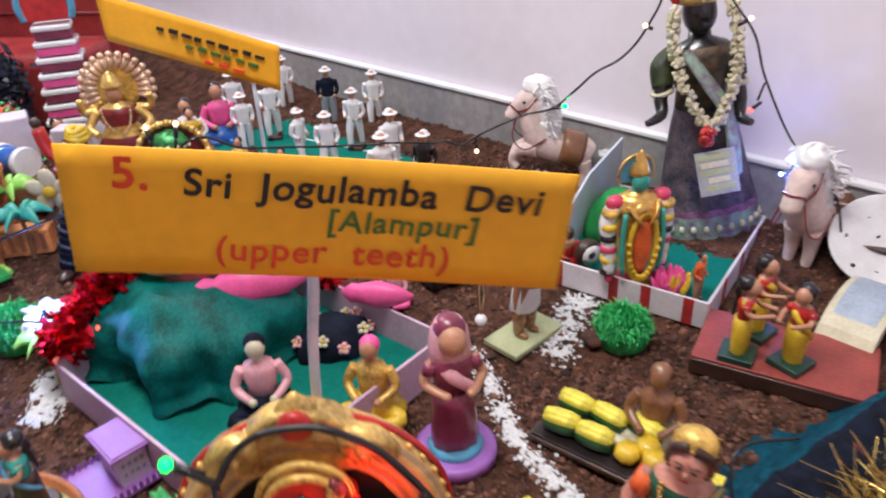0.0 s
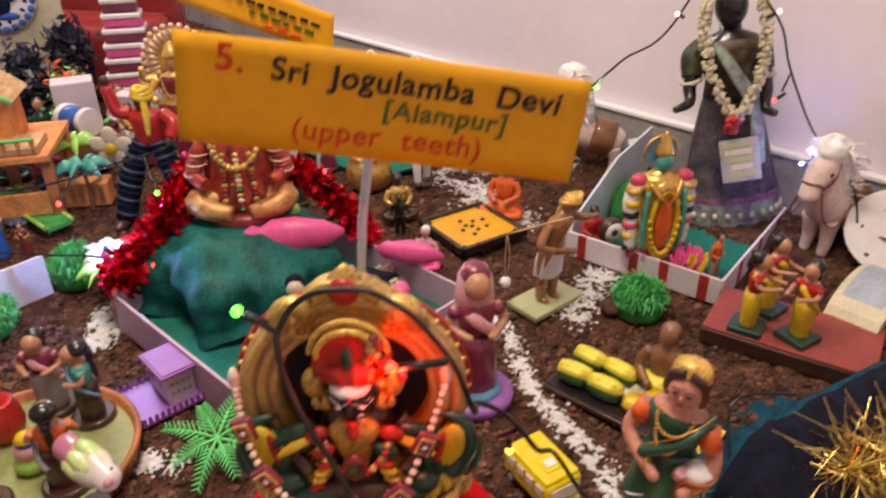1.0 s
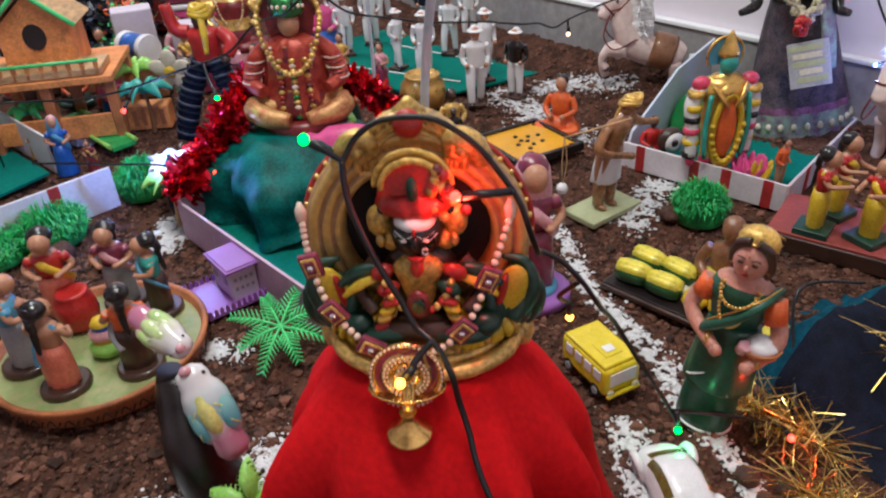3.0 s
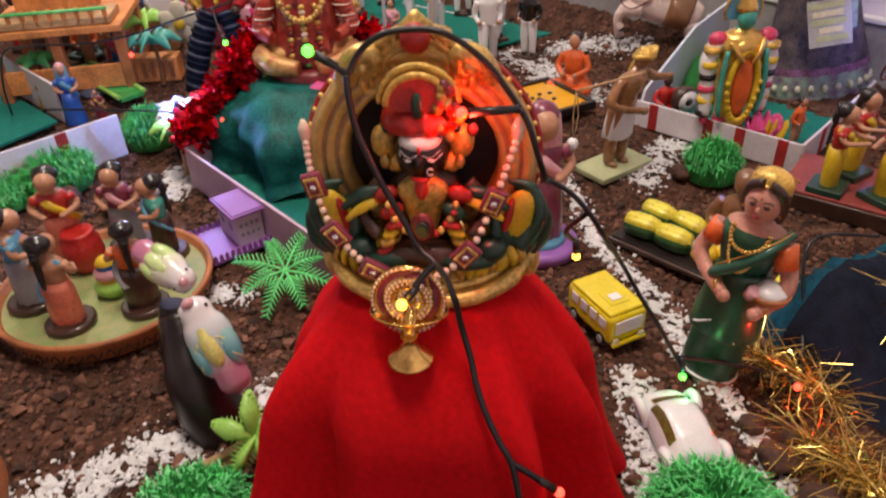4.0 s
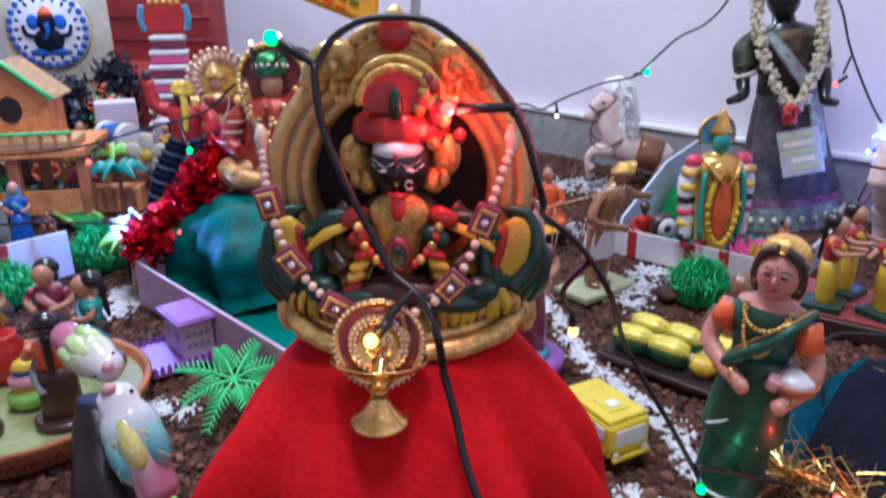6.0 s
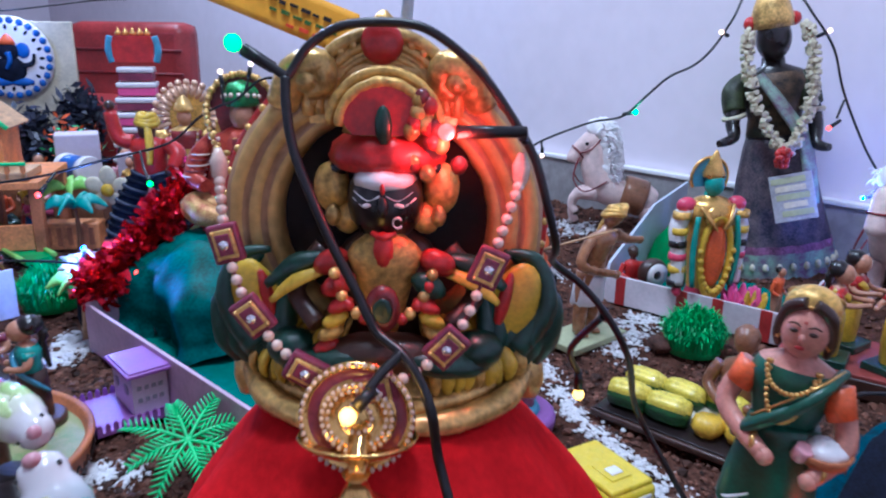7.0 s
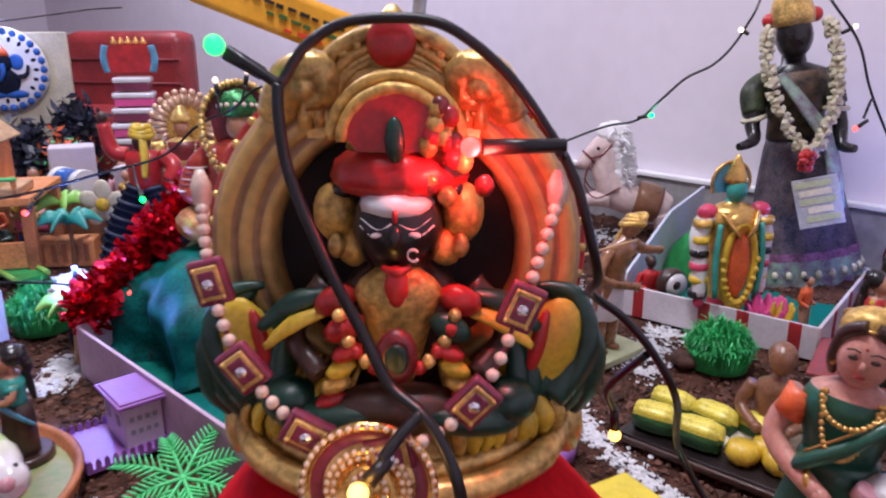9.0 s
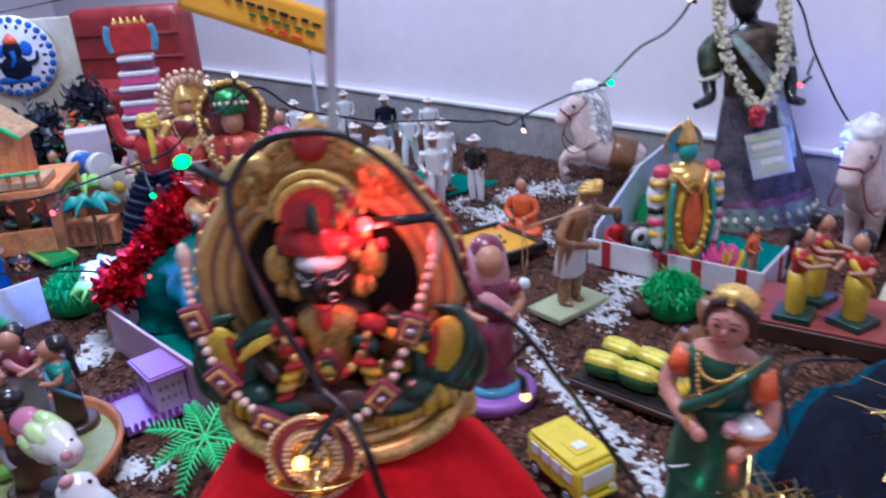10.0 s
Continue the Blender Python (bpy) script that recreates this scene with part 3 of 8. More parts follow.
bm.normal_update()
for v in bm.verts:
    v.co += v.normal * (0.0011 * noise.noise(v.co * 70) + 0.0006 * noise.noise(v.co * 190))
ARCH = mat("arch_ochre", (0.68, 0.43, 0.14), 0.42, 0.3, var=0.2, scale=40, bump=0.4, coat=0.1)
ARCHD = mat("arch_brown_shade", (0.47, 0.27, 0.14), 0.5, 0.2, var=0.22, scale=40, bump=0.4)
band = part("arch_band", bm, [ARCH, ARCHD], arch, "ridged gold-painted band, browner and shade-coloured in its grooves")
# Closing disc: the hollow's shade is put into its dark colour
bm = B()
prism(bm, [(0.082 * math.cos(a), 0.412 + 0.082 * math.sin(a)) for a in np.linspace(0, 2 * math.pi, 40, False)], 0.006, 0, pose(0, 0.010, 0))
part("arch_back", bm, DARK, arch, "dark disc coloured as the shaded hollow behind the statue")
for side in (-1, 1):
    bm = B()
    tube(bm, [(side * 0.062, -0.012, 0.488), (side * 0.052, -0.018, 0.507), (side * 0.038, -0.018, 0.512), (side * 0.036, -0.018, 0.500), (side * 0.046, -0.020, 0.496)], [0.010, 0.011, 0.010, 0.008, 0.005], 0, 10)
    ball(bm, (side * 0.045, -0.022, 0.503), 0.008, 0, 10, 7)
    part("scroll", bm, GOLD, arch)
bm = B()
for k in range(34):
    a = math.radians(-50 + 280 * k / 33)
    g = 0.108 * (1 + 0.03 * max(0, math.sin(a)) ** 3)
    ball(bm, (g * 0.965 * math.cos(a), -0.004, 0.412 + g * 0.965 * math.sin(a)), 0.0026, 0, 8, 6)
part("edge_beading", bm, GOLD, arch, "small gold knobs along the edge")
bm = B()
tube(bm, [(0.1055 * math.cos(a), 0.004, 0.412 + 0.1055 * math.sin(a)) for a in np.radians(np.linspace(-55, 235, 41))], 0.0028, 0, 7, 1)
part("outer_rim", bm, RED, arch, "thin red outer rim")
bm = B()
prism(bm, [(0.047 * math.cos(a) * (1 + 0.02 * math.cos(18 * a)), 0.486 + 0.046 * math.sin(a)) for a in np.radians(np.linspace(-12, 192, 44))], 0.020, 0, pose(0, -0.004, 0))
for r, w in ((0.046, 0.0042), (0.039, 0.0030), (0.032, 0.0024)):
    tube(bm, [(r * math.cos(a), -0.014, 0.486 + r * 0.98 * math.sin(a)) for a in np.radians(np.linspace(-6, 186, 26))], w, 0, 8, 1)
for k in range(15):
    a = math.radians(6 + 168 * k / 14)
    ball(bm, (0.0425 * math.cos(a), -0.0155, 0.486 + 0.0415 * math.sin(a)), (0.0032, 0.0022, 0.0032), 0, 7, 5)
part("crest", bm, GOLD, arch, "ridged gold crest")
bm = B()
lathe(bm, [(0.022, 0), (0.021, 0.006), (0.018, 0.016), (0.013, 0.024), (0.006, 0.030), (0.002, 0.034)], 0, 18, (0, -0.004, 0.510), sy=0.6)
fin = part("finial", bm, GOLD, arch)
bm = B()
lathe(bm, [(0.013, 0), (0.0125, 0.004), (0.009, 0.007), (0.001, 0.008)], 0, 20, (0, -0.016, 0.525), (90, 0, 0))
part("finial_jewel", bm, RED, fin, "round red jewel")

# The statue itself: one mesh
SM = [GOLD, RED, BLACK, WHITE, OCHRE, GREEN, YELLOW, DRED, ORANGE, DBROWN]
bm = B()
lathe(bm, [(0.074, 0.286), (0.084, 0.290), (0.082, 0.296), (0.072, 0.299), (0.076, 0.305), (0.084, 0.311), (0.078, 0.316), (0.055, 0.330)], 0, 40, (0, 0.004, 0), sy=0.70, wobble=lambda a, t: 1 + 0.03 * math.cos(16 * a))
for z, r, w in ((0.300, 0.085, 0.0065), (0.310, 0.081, 0.0050)):
    tube(bm, [(r * math.cos(a), 0.004 + 0.72 * r * math.sin(a), z + 0.005 * math.cos(a) ** 2) for a in np.linspace(math.pi * 0.96, math.pi * 2.04, 24)], w, 0, 9, 1)
for side in (-1, 1):
    lathe(bm, [(0.009, 0), (0.012, 0.010), (0.011, 0.022), (0.005, 0.030)], 0, 10, (side * 0.093, -0.005, 0.296))
    ball(bm, (side * 0.034, -0.040, 0.337), (0.034, 0.020, 0.011), 5, 16, 9, (0, side * 10, side * 12))
    ball(bm, (side * 0.058, -0.036, 0.342), (0.016, 0.015, 0.012), 5, 12, 8)
    for k in range(6):
        x = 0.060 + 0.0085 * k
        tube(bm, [(side * (x - 0.004), -0.012, 0.386 - 0.002 * k), (side * (x + 0.004), -0.022 + 0.002 * k, 0.362), (side * (x + 0.003), -0.026 + 0.003 * k, 0.338), (side * (x - 0.006), -0.022 + 0.003 * k, 0.318)], [0.005, 0.0085, 0.0095, 0.004], 5, 10, 4, flat=0.7)
    tube(bm, [(side * 0.080, -0.010, 0.396), (side * 0.095, -0.012, 0.384), (side * 0.098, -0.014, 0.360), (side * 0.082, -0.022, 0.336)], [0.003, 0.009, 0.012, 0.009], 5, 12)
    ball(bm, (side * 0.082, -0.022, 0.368), (0.0155, 0.007, 0.027), 6, 14, 10, (0, side * 14, 0))
    ball(bm, (side * 0.074, -0.0265, 0.370), (0.0045, 0.004, 0.020), 1, 10, 7, (0, side * 12, 0))
    tube(bm, [(side * 0.074, -0.012, 0.398), (side * 0.094, -0.016, 0.394), (side * 0.102, -0.020, 0.368), (side * 0.090, -0.024, 0.340)], [0.002, 0.005, 0.007, 0.005], 5, 10)
    tube(bm, [(side * 0.038, -0.020, 0.402), (side * 0.056, -0.028, 0.378), (side * 0.040, -0.044, 0.360)], [0.008, 0.006, 0.006], 9, 10)
    tube(bm, [(side * 0.036, -0.034, 0.392), (side * 0.054, -0.038, 0.386), (side * 0.070, -0.036, 0.372)], [0.003, 0.0052, 0.002], 6, 10, 4, flat=0.5)
    tube(bm, [(side * 0.038, -0.028, 0.399), (side * 0.056, -0.030, 0.394), (side * 0.074, -0.030, 0.380)], [0.004, 0.007, 0.003], 5, 10, 4, flat=0.6)
    ball(bm, (side * 0.032, -0.036, 0.398), (0.012, 0.007, 0.008), 1, 10, 7, (0, side * 25, 0))
    ball(bm, (side * 0.0335, -0.016, 0.440), (0.0115, 0.010, 0.016), 4, 12, 9)
    ball(bm, (side * 0.024, -0.018, 0.421), (0.009, 0.008, 0.010), 4, 10, 8)
    ball(bm, (side * 0.032, -0.024, 0.424), (0.005, 0.005, 0.007), 0, 8, 6)
    ball(bm, (side * 0.027, -0.044, 0.386), (0.012, 0.006, 0.007), 5 if side > 0 else 1, 8, 6, (0, side * 30, 0))
    for k in range(4):
        ball(bm, (side * (0.026 + 0.003 * k), -0.047, 0.374 - 0.009 * k), (0.009, 0.006, 0.0045), (1, 6, 4, 1)[k], 8, 6, (0, side * 25, 0))
lathe(bm, [(0.034, 0.328), (0.030, 0.35), (0.030, 0.375), (0.033, 0.394), (0.027, 0.404), (0.015, 0.412), (0.013, 0.424)], 9, 24, (0, -0.010, 0), sy=0.62)
lathe(bm, [(0.003, 0.340), (0.007, 0.350), (0.0125, 0.368), (0.0185, 0.390), (0.0240, 0.402), (0.019, 0.409), (0.010, 0.416)], 4, 22, (0, -0.034, 0), sy=0.5)
lathe(bm, [(0.010, 0), (0.0105, 0.003), (0.007, 0.006)], 7, 16, (0, -0.050, 0.374), (90, 0, 0), sy=1.45)
lathe(bm, [(0.0066, 0.005), (0.005, 0.0075)], 5, 14, (0, -0.050, 0.374), (90, 0, 0), sy=1.35)
for k in range(15):
    a = math.pi * (0.08 + 0.84 * k / 14)
    ball(bm, (0.030 * math.cos(a), -0.046 - 0.004 * math.sin(a), 0.404 - 0.040 * math.sin(a)), 0.0038, (0, 1)[k % 2], 7, 5)
ball(bm, (0, -0.022, 0.434), (0.0235, 0.024, 0.027), 2, 18, 14)
ball(bm, (0, -0.0280, 0.4475), (0.0190, 0.0190, 0.0085), 3, 16, 10)
ball(bm, (0, -0.047, 0.434), (0.0035, 0.005, 0.006), 2, 8, 6)
ball(bm, (0, -0.0478, 0.445), (0.0018, 0.0015, 0.0035), 1, 6, 5)
for side in (-1, 1):
    ball(bm, (side * 0.009, -0.0435, 0.4345), (0.0036, 0.002, 0.0013), 3, 8, 6, (0, side * 12, 0))
tube(bm, [(-0.007, -0.043, 0.418), (0, -0.0455, 0.416), (0.007, -0.043, 0.418)], [0.0015, 0.0032, 0.0015], 1, 6)
ball(bm, (0, -0.044, 0.408), (0.0062, 0.004, 0.0115), 1, 10, 8)
lathe(bm, [(0.024, 0.450), (0.033, 0.453), (0.0355, 0.459), (0.033, 0.467), (0.025, 0.473), (0.014, 0.476)], 7, 60, (0, -0.012, 0), sy=0.85, ms=[1, 1, 1, 1, 7], wobble=lambda a, t: 1 + 0.03 * math.cos(11 * a + 5 * t) + 0.02 * math.cos(5 * a))
lathe(bm, [(0.020, 0.470), (0.026, 0.474), (0.024, 0.480), (0.012, 0.486)], 4, 24, (0, -0.014, 0), sy=0.75, wobble=lambda a, t: 1 + 0.06 * math.cos(9 * a))
prism(bm, [(0.0235 * math.cos(a), 0.479 + 0.0235 * math.sin(a)) for a in np.linspace(math.radians(4), math.radians(176), 18)] + [(-0.018, 0.474), (0.018, 0.474)], 0.010, 1, pose(0, -0.030, 0))
for q, w in ((0.0, 0.0034), (0.006, 0.0030)):
    tube(bm, [((0.0262 + q) * math.cos(a), -0.033 + q, 0.478 + (0.0258 + q) * math.sin(a)) for a in np.linspace(math.radians(2), math.radians(178), 16)], w, 4, 7, 2)
ball(bm, (0, -0.037, 0.480), (0.0052, 0.004, 0.0115), 5, 10, 8)
for side in (-1, 1):
    ball(bm, (side * 0.029, -0.018, 0.452), (0.006, 0.006, 0.0055), 2, 10, 7)
    tube(bm, [(side * 0.002, -0.0462, 0.4405), (side * 0.009, -0.0448, 0.4375), (side * 0.0175, -0.0385, 0.4420)], 0.0004, 3, 5, 3)
    tube(bm, [(side * 0.013, -0.0415, 0.4340), (side * 0.0185, -0.0360, 0.4375)], 0.0004, 3, 5, 1)
rnd = random.Random(8)
for k in range(16):
    x, z = 0.014 + 0.030 * rnd.random(), 0.446 + 0.050 * rnd.random()
    ball(bm, (x, -0.034 + 0.22 * max(0, x - 0.03), z), (0.0052, 0.005, 0.0058), (4, 1, 0, 7)[k % 4], 8, 6)
# Satin hem in folds over the base, and the base's raised gold rim
for side in (-1, 1):
    for k in range(9):
        x, w = side * (0.030 + 0.0062 * k), 0.0036 + 0.0012 * (k % 2)
        y = -0.052 + 5.0 * x * x
        tube(bm, [(x * 0.72, y + 0.020, 0.358), (x * 0.92, y + 0.004, 0.345), (x * (1.05 + 0.02 * (k % 3)), y - 0.004, 0.328), (x * 1.06, y - 0.001, 0.316)], [0.002, w, w * 1.3, 0.002], 6 if k % 4 else 4, 9, 4, flat=0.6)
    tube(bm, [(side * 0.010, -0.064, 0.302), (side * 0.045, -0.056, 0.303), (side * 0.078, -0.034, 0.308), (side * 0.094, -0.006, 0.318)], [0.006, 0.008, 0.008, 0.005], 0, 10)
ball(bm, (0, -0.044, 0.341), (0.040, 0.016, 0.014), 9, 16, 10)
tube(bm, [(0.0085 + 0.0028 * math.cos(a), -0.0450, 0.4245 + 0.003 * math.sin(a)) for a in np.linspace(0.6, 5.6, 12)], 0.0006, 3, 5, 1)
bm.normal_update()
for v in bm.verts:
    v.co += v.normal * (0.0007 * noise.noise(v.co * 160) + 0.0004 * noise.noise(v.co * 420))
thing("statue", bm, SM, "painted clay deity statue in red, gold and green", "statue", (0, 0, 0))

# Bead garland hung on the statue
gar = holder("bead_garland", "garland of pearly beads and red jewelled plaques", "garland", (0, 0, 0))
gp = [(-0.098, -0.030, 0.446), (-0.096, -0.036, 0.426), (-0.090, -0.046, 0.400), (-0.077, -0.058, 0.374), (-0.058, -0.066, 0.353), (-0.033, -0.075, 0.338), (-0.006, -0.079, 0.335), (0.024, -0.074, 0.346),
      (0.045, -0.065, 0.366), (0.060, -0.054, 0.397), (0.071, -0.044, 0.424), (0.080, -0.030, 0.446)]
line = smooth_line(gp, 8)
bm = B()
tube(bm, gp, 0.0012, 0, 5)
part("cord", bm, DRED, gar)
bm = B()
box(bm, (0, 0, 0), (0.0185, 0.006, 0.0240), 0, bevel=0.002)
box(bm, (0, -0.003, 0), (0.013, 0.003, 0.018), 1, bevel=0.001)
box(bm, (0, -0.0042, 0), (0.009, 0.002, 0.013), 0, bevel=0.0008)
for px, pz in ((-0.0055, 0.008), (0.0055, 0.008), (-0.0055, -0.008), (0.0055, -0.008)):
    ball(bm, (px, -0.0045, pz), 0.0013, 1, 6, 4)
plaque = part("plaque", bm, [MAROON, GOLD], gar, "red plaque in a gold rim")
bm = B()
lathe(bm, [(0.0034, 0), (0.003, 0.001), (0.0012, 0.0022)], 0, 8, (0, 0, 0), (90, 0, 0))
stone = part("stone", bm, JEWEL, plaque)
stone.location = (0, -0.0052, 0)
bm = B()
ball(bm, (0, 0, 0), (0.0036, 0.0036, 0.0034), 0, 8, 6)
bead = part("bead", bm, PEARL, gar)
first_plaque = first_bead = True
for k in range(1, len(line) - 1, 2):
    d = line[k + 1] - line[k - 1]
    tilt = math.degrees(math.atan2(d.x, d.z))
    m = pose(*line[k], 0, tilt, 0)
    if k in (13, 25, 37, 49, 61, 73):
        if first_plaque:
            plaque.matrix_local, first_plaque = m, False
        else:
            p = clone(plaque, gar, m)
            q = clone(stone, p, pose(0, -0.0052, 0))
    elif all(abs(k - c) > 2 for c in (13, 25, 37, 49, 61, 73)):
        if first_bead:
            bead.matrix_local, first_bead = m, False
        else:
            clone(bead, gar, m)
for side, x in ((-1, -0.099), (1, 0.081)):
    bm = B()
    lathe(bm, [(0.002, 0), (0.005, 0.006), (0.0055, 0.014), (0.002, 0.022)], 0, 10, (x, -0.026, 0.442))
    part("tassel", bm, PEARL, gar, "pale tassel knob")

# Brass lamp dish in front of the statue
BRASS = mat("aged_brass", (0.84, 0.53, 0.17), 0.18, 0.92, var=0.2, scale=100, bump=0.12)
lampo = holder("brass_lamp", "small brass stand with an upright beaded disc", "lamp stand", (-0.011, -0.105, 0.270))
bm = B()
lathe(bm, [(0.0205, 0), (0.0210, 0.0015), (0.0195, 0.0035), (0.0145, 0.0070), (0.0100, 0.0125), (0.0068, 0.0195), (0.0060, 0.0240), (0.0080, 0.0270)], 0, 36)
tube(bm, [(0, 0.001, 0.024), (0, 0.010, 0.029), (0, 0.024, 0.034)], [0.0055, 0.006, 0.009], 0, 12)
part("stem", bm, BRASS, lampo)
bm = B()
lathe(bm, [(0.006, 0.0255), (0.020, 0.0275), (0.0310, 0.0330), (0.0352, 0.0375), (0.0340, 0.0385), (0.0290, 0.0350), (0.018, 0.0305), (0.004, 0.0290)], 0, 44, (-0.0015, 0.021, 0), sy=0.62)
part("bowl", bm, BRASS, lampo, "shallow brass bowl")
DISC = pose(-0.0015, 0.025, 0.049, 82, 0, 0)
bm = B()
lathe(bm, [(0.006, -0.012), (0.024, -0.008), (0.0325, 0.000), (0.0335, 0.004), (0.0305, 0.006), (0.0285, 0.003), (0.0265, 0.0025), (0.0225, 0.0025), (0.0215, 0.005), (0.0150, 0.0055), (0.0140, 0.003), (0.0085, 0.003), (0.0075, 0.006), (0.0025, 0.008)],
      0, 48, ms=[0, 0, 0, 0, 0, 1, 1, 0, 0, 0, 0, 1, 0])
bm.transform(DISC)
dish = part("disc", bm, [BRASS, MAROON], lampo)
bm = B()
for n, r, z, q in ((44, 0.0318, 0.0062, 0.0017), (30, 0.0200, 0.0062, 0.0017), (24, 0.0168, 0.0064, 0.0015), (13, 0.0085, 0.0055, 0.0016)):
    for k in range(n):
        a = 2 * math.pi * k / n
        ball(bm, DISC @ Vector((r * math.cos(a), r * math.sin(a), z)), q, 0, 6, 4)
tagged(part("beading", bm, PEARL, dish), "rings of pearly beads", kind="stuff")

# Sign card on a straw
def card(name, label, at, corners, m, bars):
    """A hand-cut card; corners: bottom left, bottom right, top right, top left."""
    sign = holder(name, label, "sign", at)
    c = [Vector(p) for p in corners]
    bm = B()
    nx, ny = 24, 6
    vs = {}
    for k in (0, 1):
        for i in range(nx + 1):
            for j in range(ny + 1):
                p = c[0].lerp(c[1], i / nx).lerp(c[3].lerp(c[2], i / nx), j / ny)
                vs[i, j, k] = bm.verts.new(p + Vector((0, 0.0012 * k + 0.004 * math.sin(math.pi * i / nx) + 0.0004 * math.sin(3 * j), 0)))
    for i in range(nx):
        for j in range(ny):
            for k in (0, 1):
                bm.faces.new((vs[i, j, k], vs[i + 1, j, k], vs[i + 1, j + 1, k], vs[i, j + 1, k])).smooth = True
    rim = [(i, 0) for i in range(nx)] + [(nx, j) for j in range(ny)] + [(i, ny) for i in range(nx, 0, -1)] + [(0, j) for j in range(ny, 0, -1)]
    for a, b in zip(rim, rim[1:] + rim[:1]):
        bm.faces.new((vs[*a, 0], vs[*b, 0], vs[*b, 1], vs[*a, 1]))
    part("card", bm, m, sign)
    return sign, c


def written(parent, c, text, u, v, size, m, bold=0.0, shear=0.05):
    """Hand lettering on a card: (u, v) in the card's own frame, 0 to 1."""
    cu = bpy.data.curves.new("lettering", "FONT")
    cu.body, cu.size, cu.offset, cu.shear, cu.extrude, cu.space_character = text, size, bold, shear, 0.0, 1.08
    tmp = new("tmp", cu)
    bpy.context.view_layer.update()
    me = bpy.data.meshes.new_from_object(tmp)
    bpy.data.objects.remove(tmp)
    low, high = c[0].lerp(c[1], u), c[3].lerp(c[2], u)
    o = low.lerp(high, v)
    along = ((c[1] - c[0]).normalized() * (1 - v) + (c[2] - c[3]).normalized() * v).normalized()
    up = Vector((0, -1, 0)).cross(along)
    for k, vert in enumerate(me.vertices):
        wob = 0.0006 * math.sin(vert.co.x * 210)
        p = o + along * vert.co.x + up * (vert.co.y + wob)
        t = (p - c[0]).dot(along) / (c[1] - c[0]).length
        vert.co = p + Vector((0, 0.004 * math.sin(math.pi * min(1, max(0, t))) - 0.0018, 0))
    me.materials.append(m)
    ob = new("lettering", me)
    ob.parent = parent
    return ob


SC = [(-0.115, 0, 0.657), (0.177, 0, 0.617), (0.189, 0, 0.696), (-0.105, 0, 0.738)]
sign, c = card("sign_card", "orange card sign hand-lettered in black, green, red", (0, 0, 0), SC, CARD, ())
written(sign, c, "5.", 0.095, 0.70, 0.027, INK_R, 0.0006)
written(sign, c, "Sri  Jogulamba  Devi", 0.225, 0.66, 0.0236, INK_K, 0.00045, 0.12)
written(sign, c, "[Alampur]", 0.50, 0.42, 0.0207, INK_G, 0.0003, 0.12)
written(sign, c, "(upper  teeth)", 0.275, 0.14, 0.0230, INK_R, 0.0003, 0.1)
bm = B()
tube(bm, [(0.026, 0.0125, 0.695), (0.022, 0.0125, 0.628), (0.010, 0.030, 0.54), (-0.004, 0.036, 0.30), (-0.01, 0.04, 0.26)], 0.0038, 0, 10, 4)
part("stick", bm, STRAW, sign, "pale translucent straw")


# Near things on the soil
def grass_tuft(at, r, h, label, count=700, seed=1, m=GRASS):
    """A clump of curled plastic strips: two-sided blades in one mesh."""
    rnd = np.random.default_rng(seed)
    bm = B()
    for _ in range(count * 2):
        a, q = rnd.uniform(0, 6.283), r * math.sqrt(rnd.random()) * 0.85
        x, y = q * math.cos(a), q * math.sin(a)
        top = h * (1 - 0.55 * (q / r) ** 2) * rnd.uniform(0.6, 1.1)
        d = a + rnd.normal(0, 0.8)
        reach = r * rnd.uniform(0.08, 0.32)
        w = rnd.uniform(0.0008, 0.0016)
        s = Vector((-math.sin(d), math.cos(d), 0)) * w
        p = [Vector((x, y, top * 0.3)), Vector((x + reach * 0.45 * math.cos(d), y + reach * 0.45 * math.sin(d), top)), Vector((x + reach * math.cos(d), y + reach * math.sin(d), top * rnd.uniform(0.75, 1.1)))]
        v = [bm.verts.new(q2 + s * k * f) for q2, f in zip(p, (1, 1, 0.3)) for k in (-1, 1)]
        bm.faces.new((v[0], v[1], v[3], v[2])), bm.faces.new((v[2], v[3], v[5], v[4]))
    lathe(bm, [(r * 0.82, 0), (r * 0.75, h * 0.3), (r * 0.45, h * 0.62), (r * 0.1, h * 0.7)], 0, 14)
    return thing("grass_clump", bm, m, label, "artificial grass", at, group="grass clumps")


grass_tuft((-0.272, -0.105, 0), 0.075, 0.060, "bright green plastic grass clump on the soil", 800, 1)
grass_tuft((0.300, -0.090, 0), 0.086, 0.068, "bright green plastic grass clump beside a white toy car", 1100, 2)
grass_tuft((0.484, 0.735, 0), 0.058, 0.078, "round green plastic bush by a striped fence", 650, 3)
grass_tuft((-0.855, 0.70, 0), 0.085, 0.075, "spreading green plastic grass clump on the soil", 800, 4)
grass_tuft((-0.735, 0.90, 0), 0.065, 0.085, "green plastic grass clump at a fence's end", 600, 5)
grass_tuft((-0.93, 0.62, 0), 0.07, 0.06, "green plastic grass clump on the soil", 500, 6)


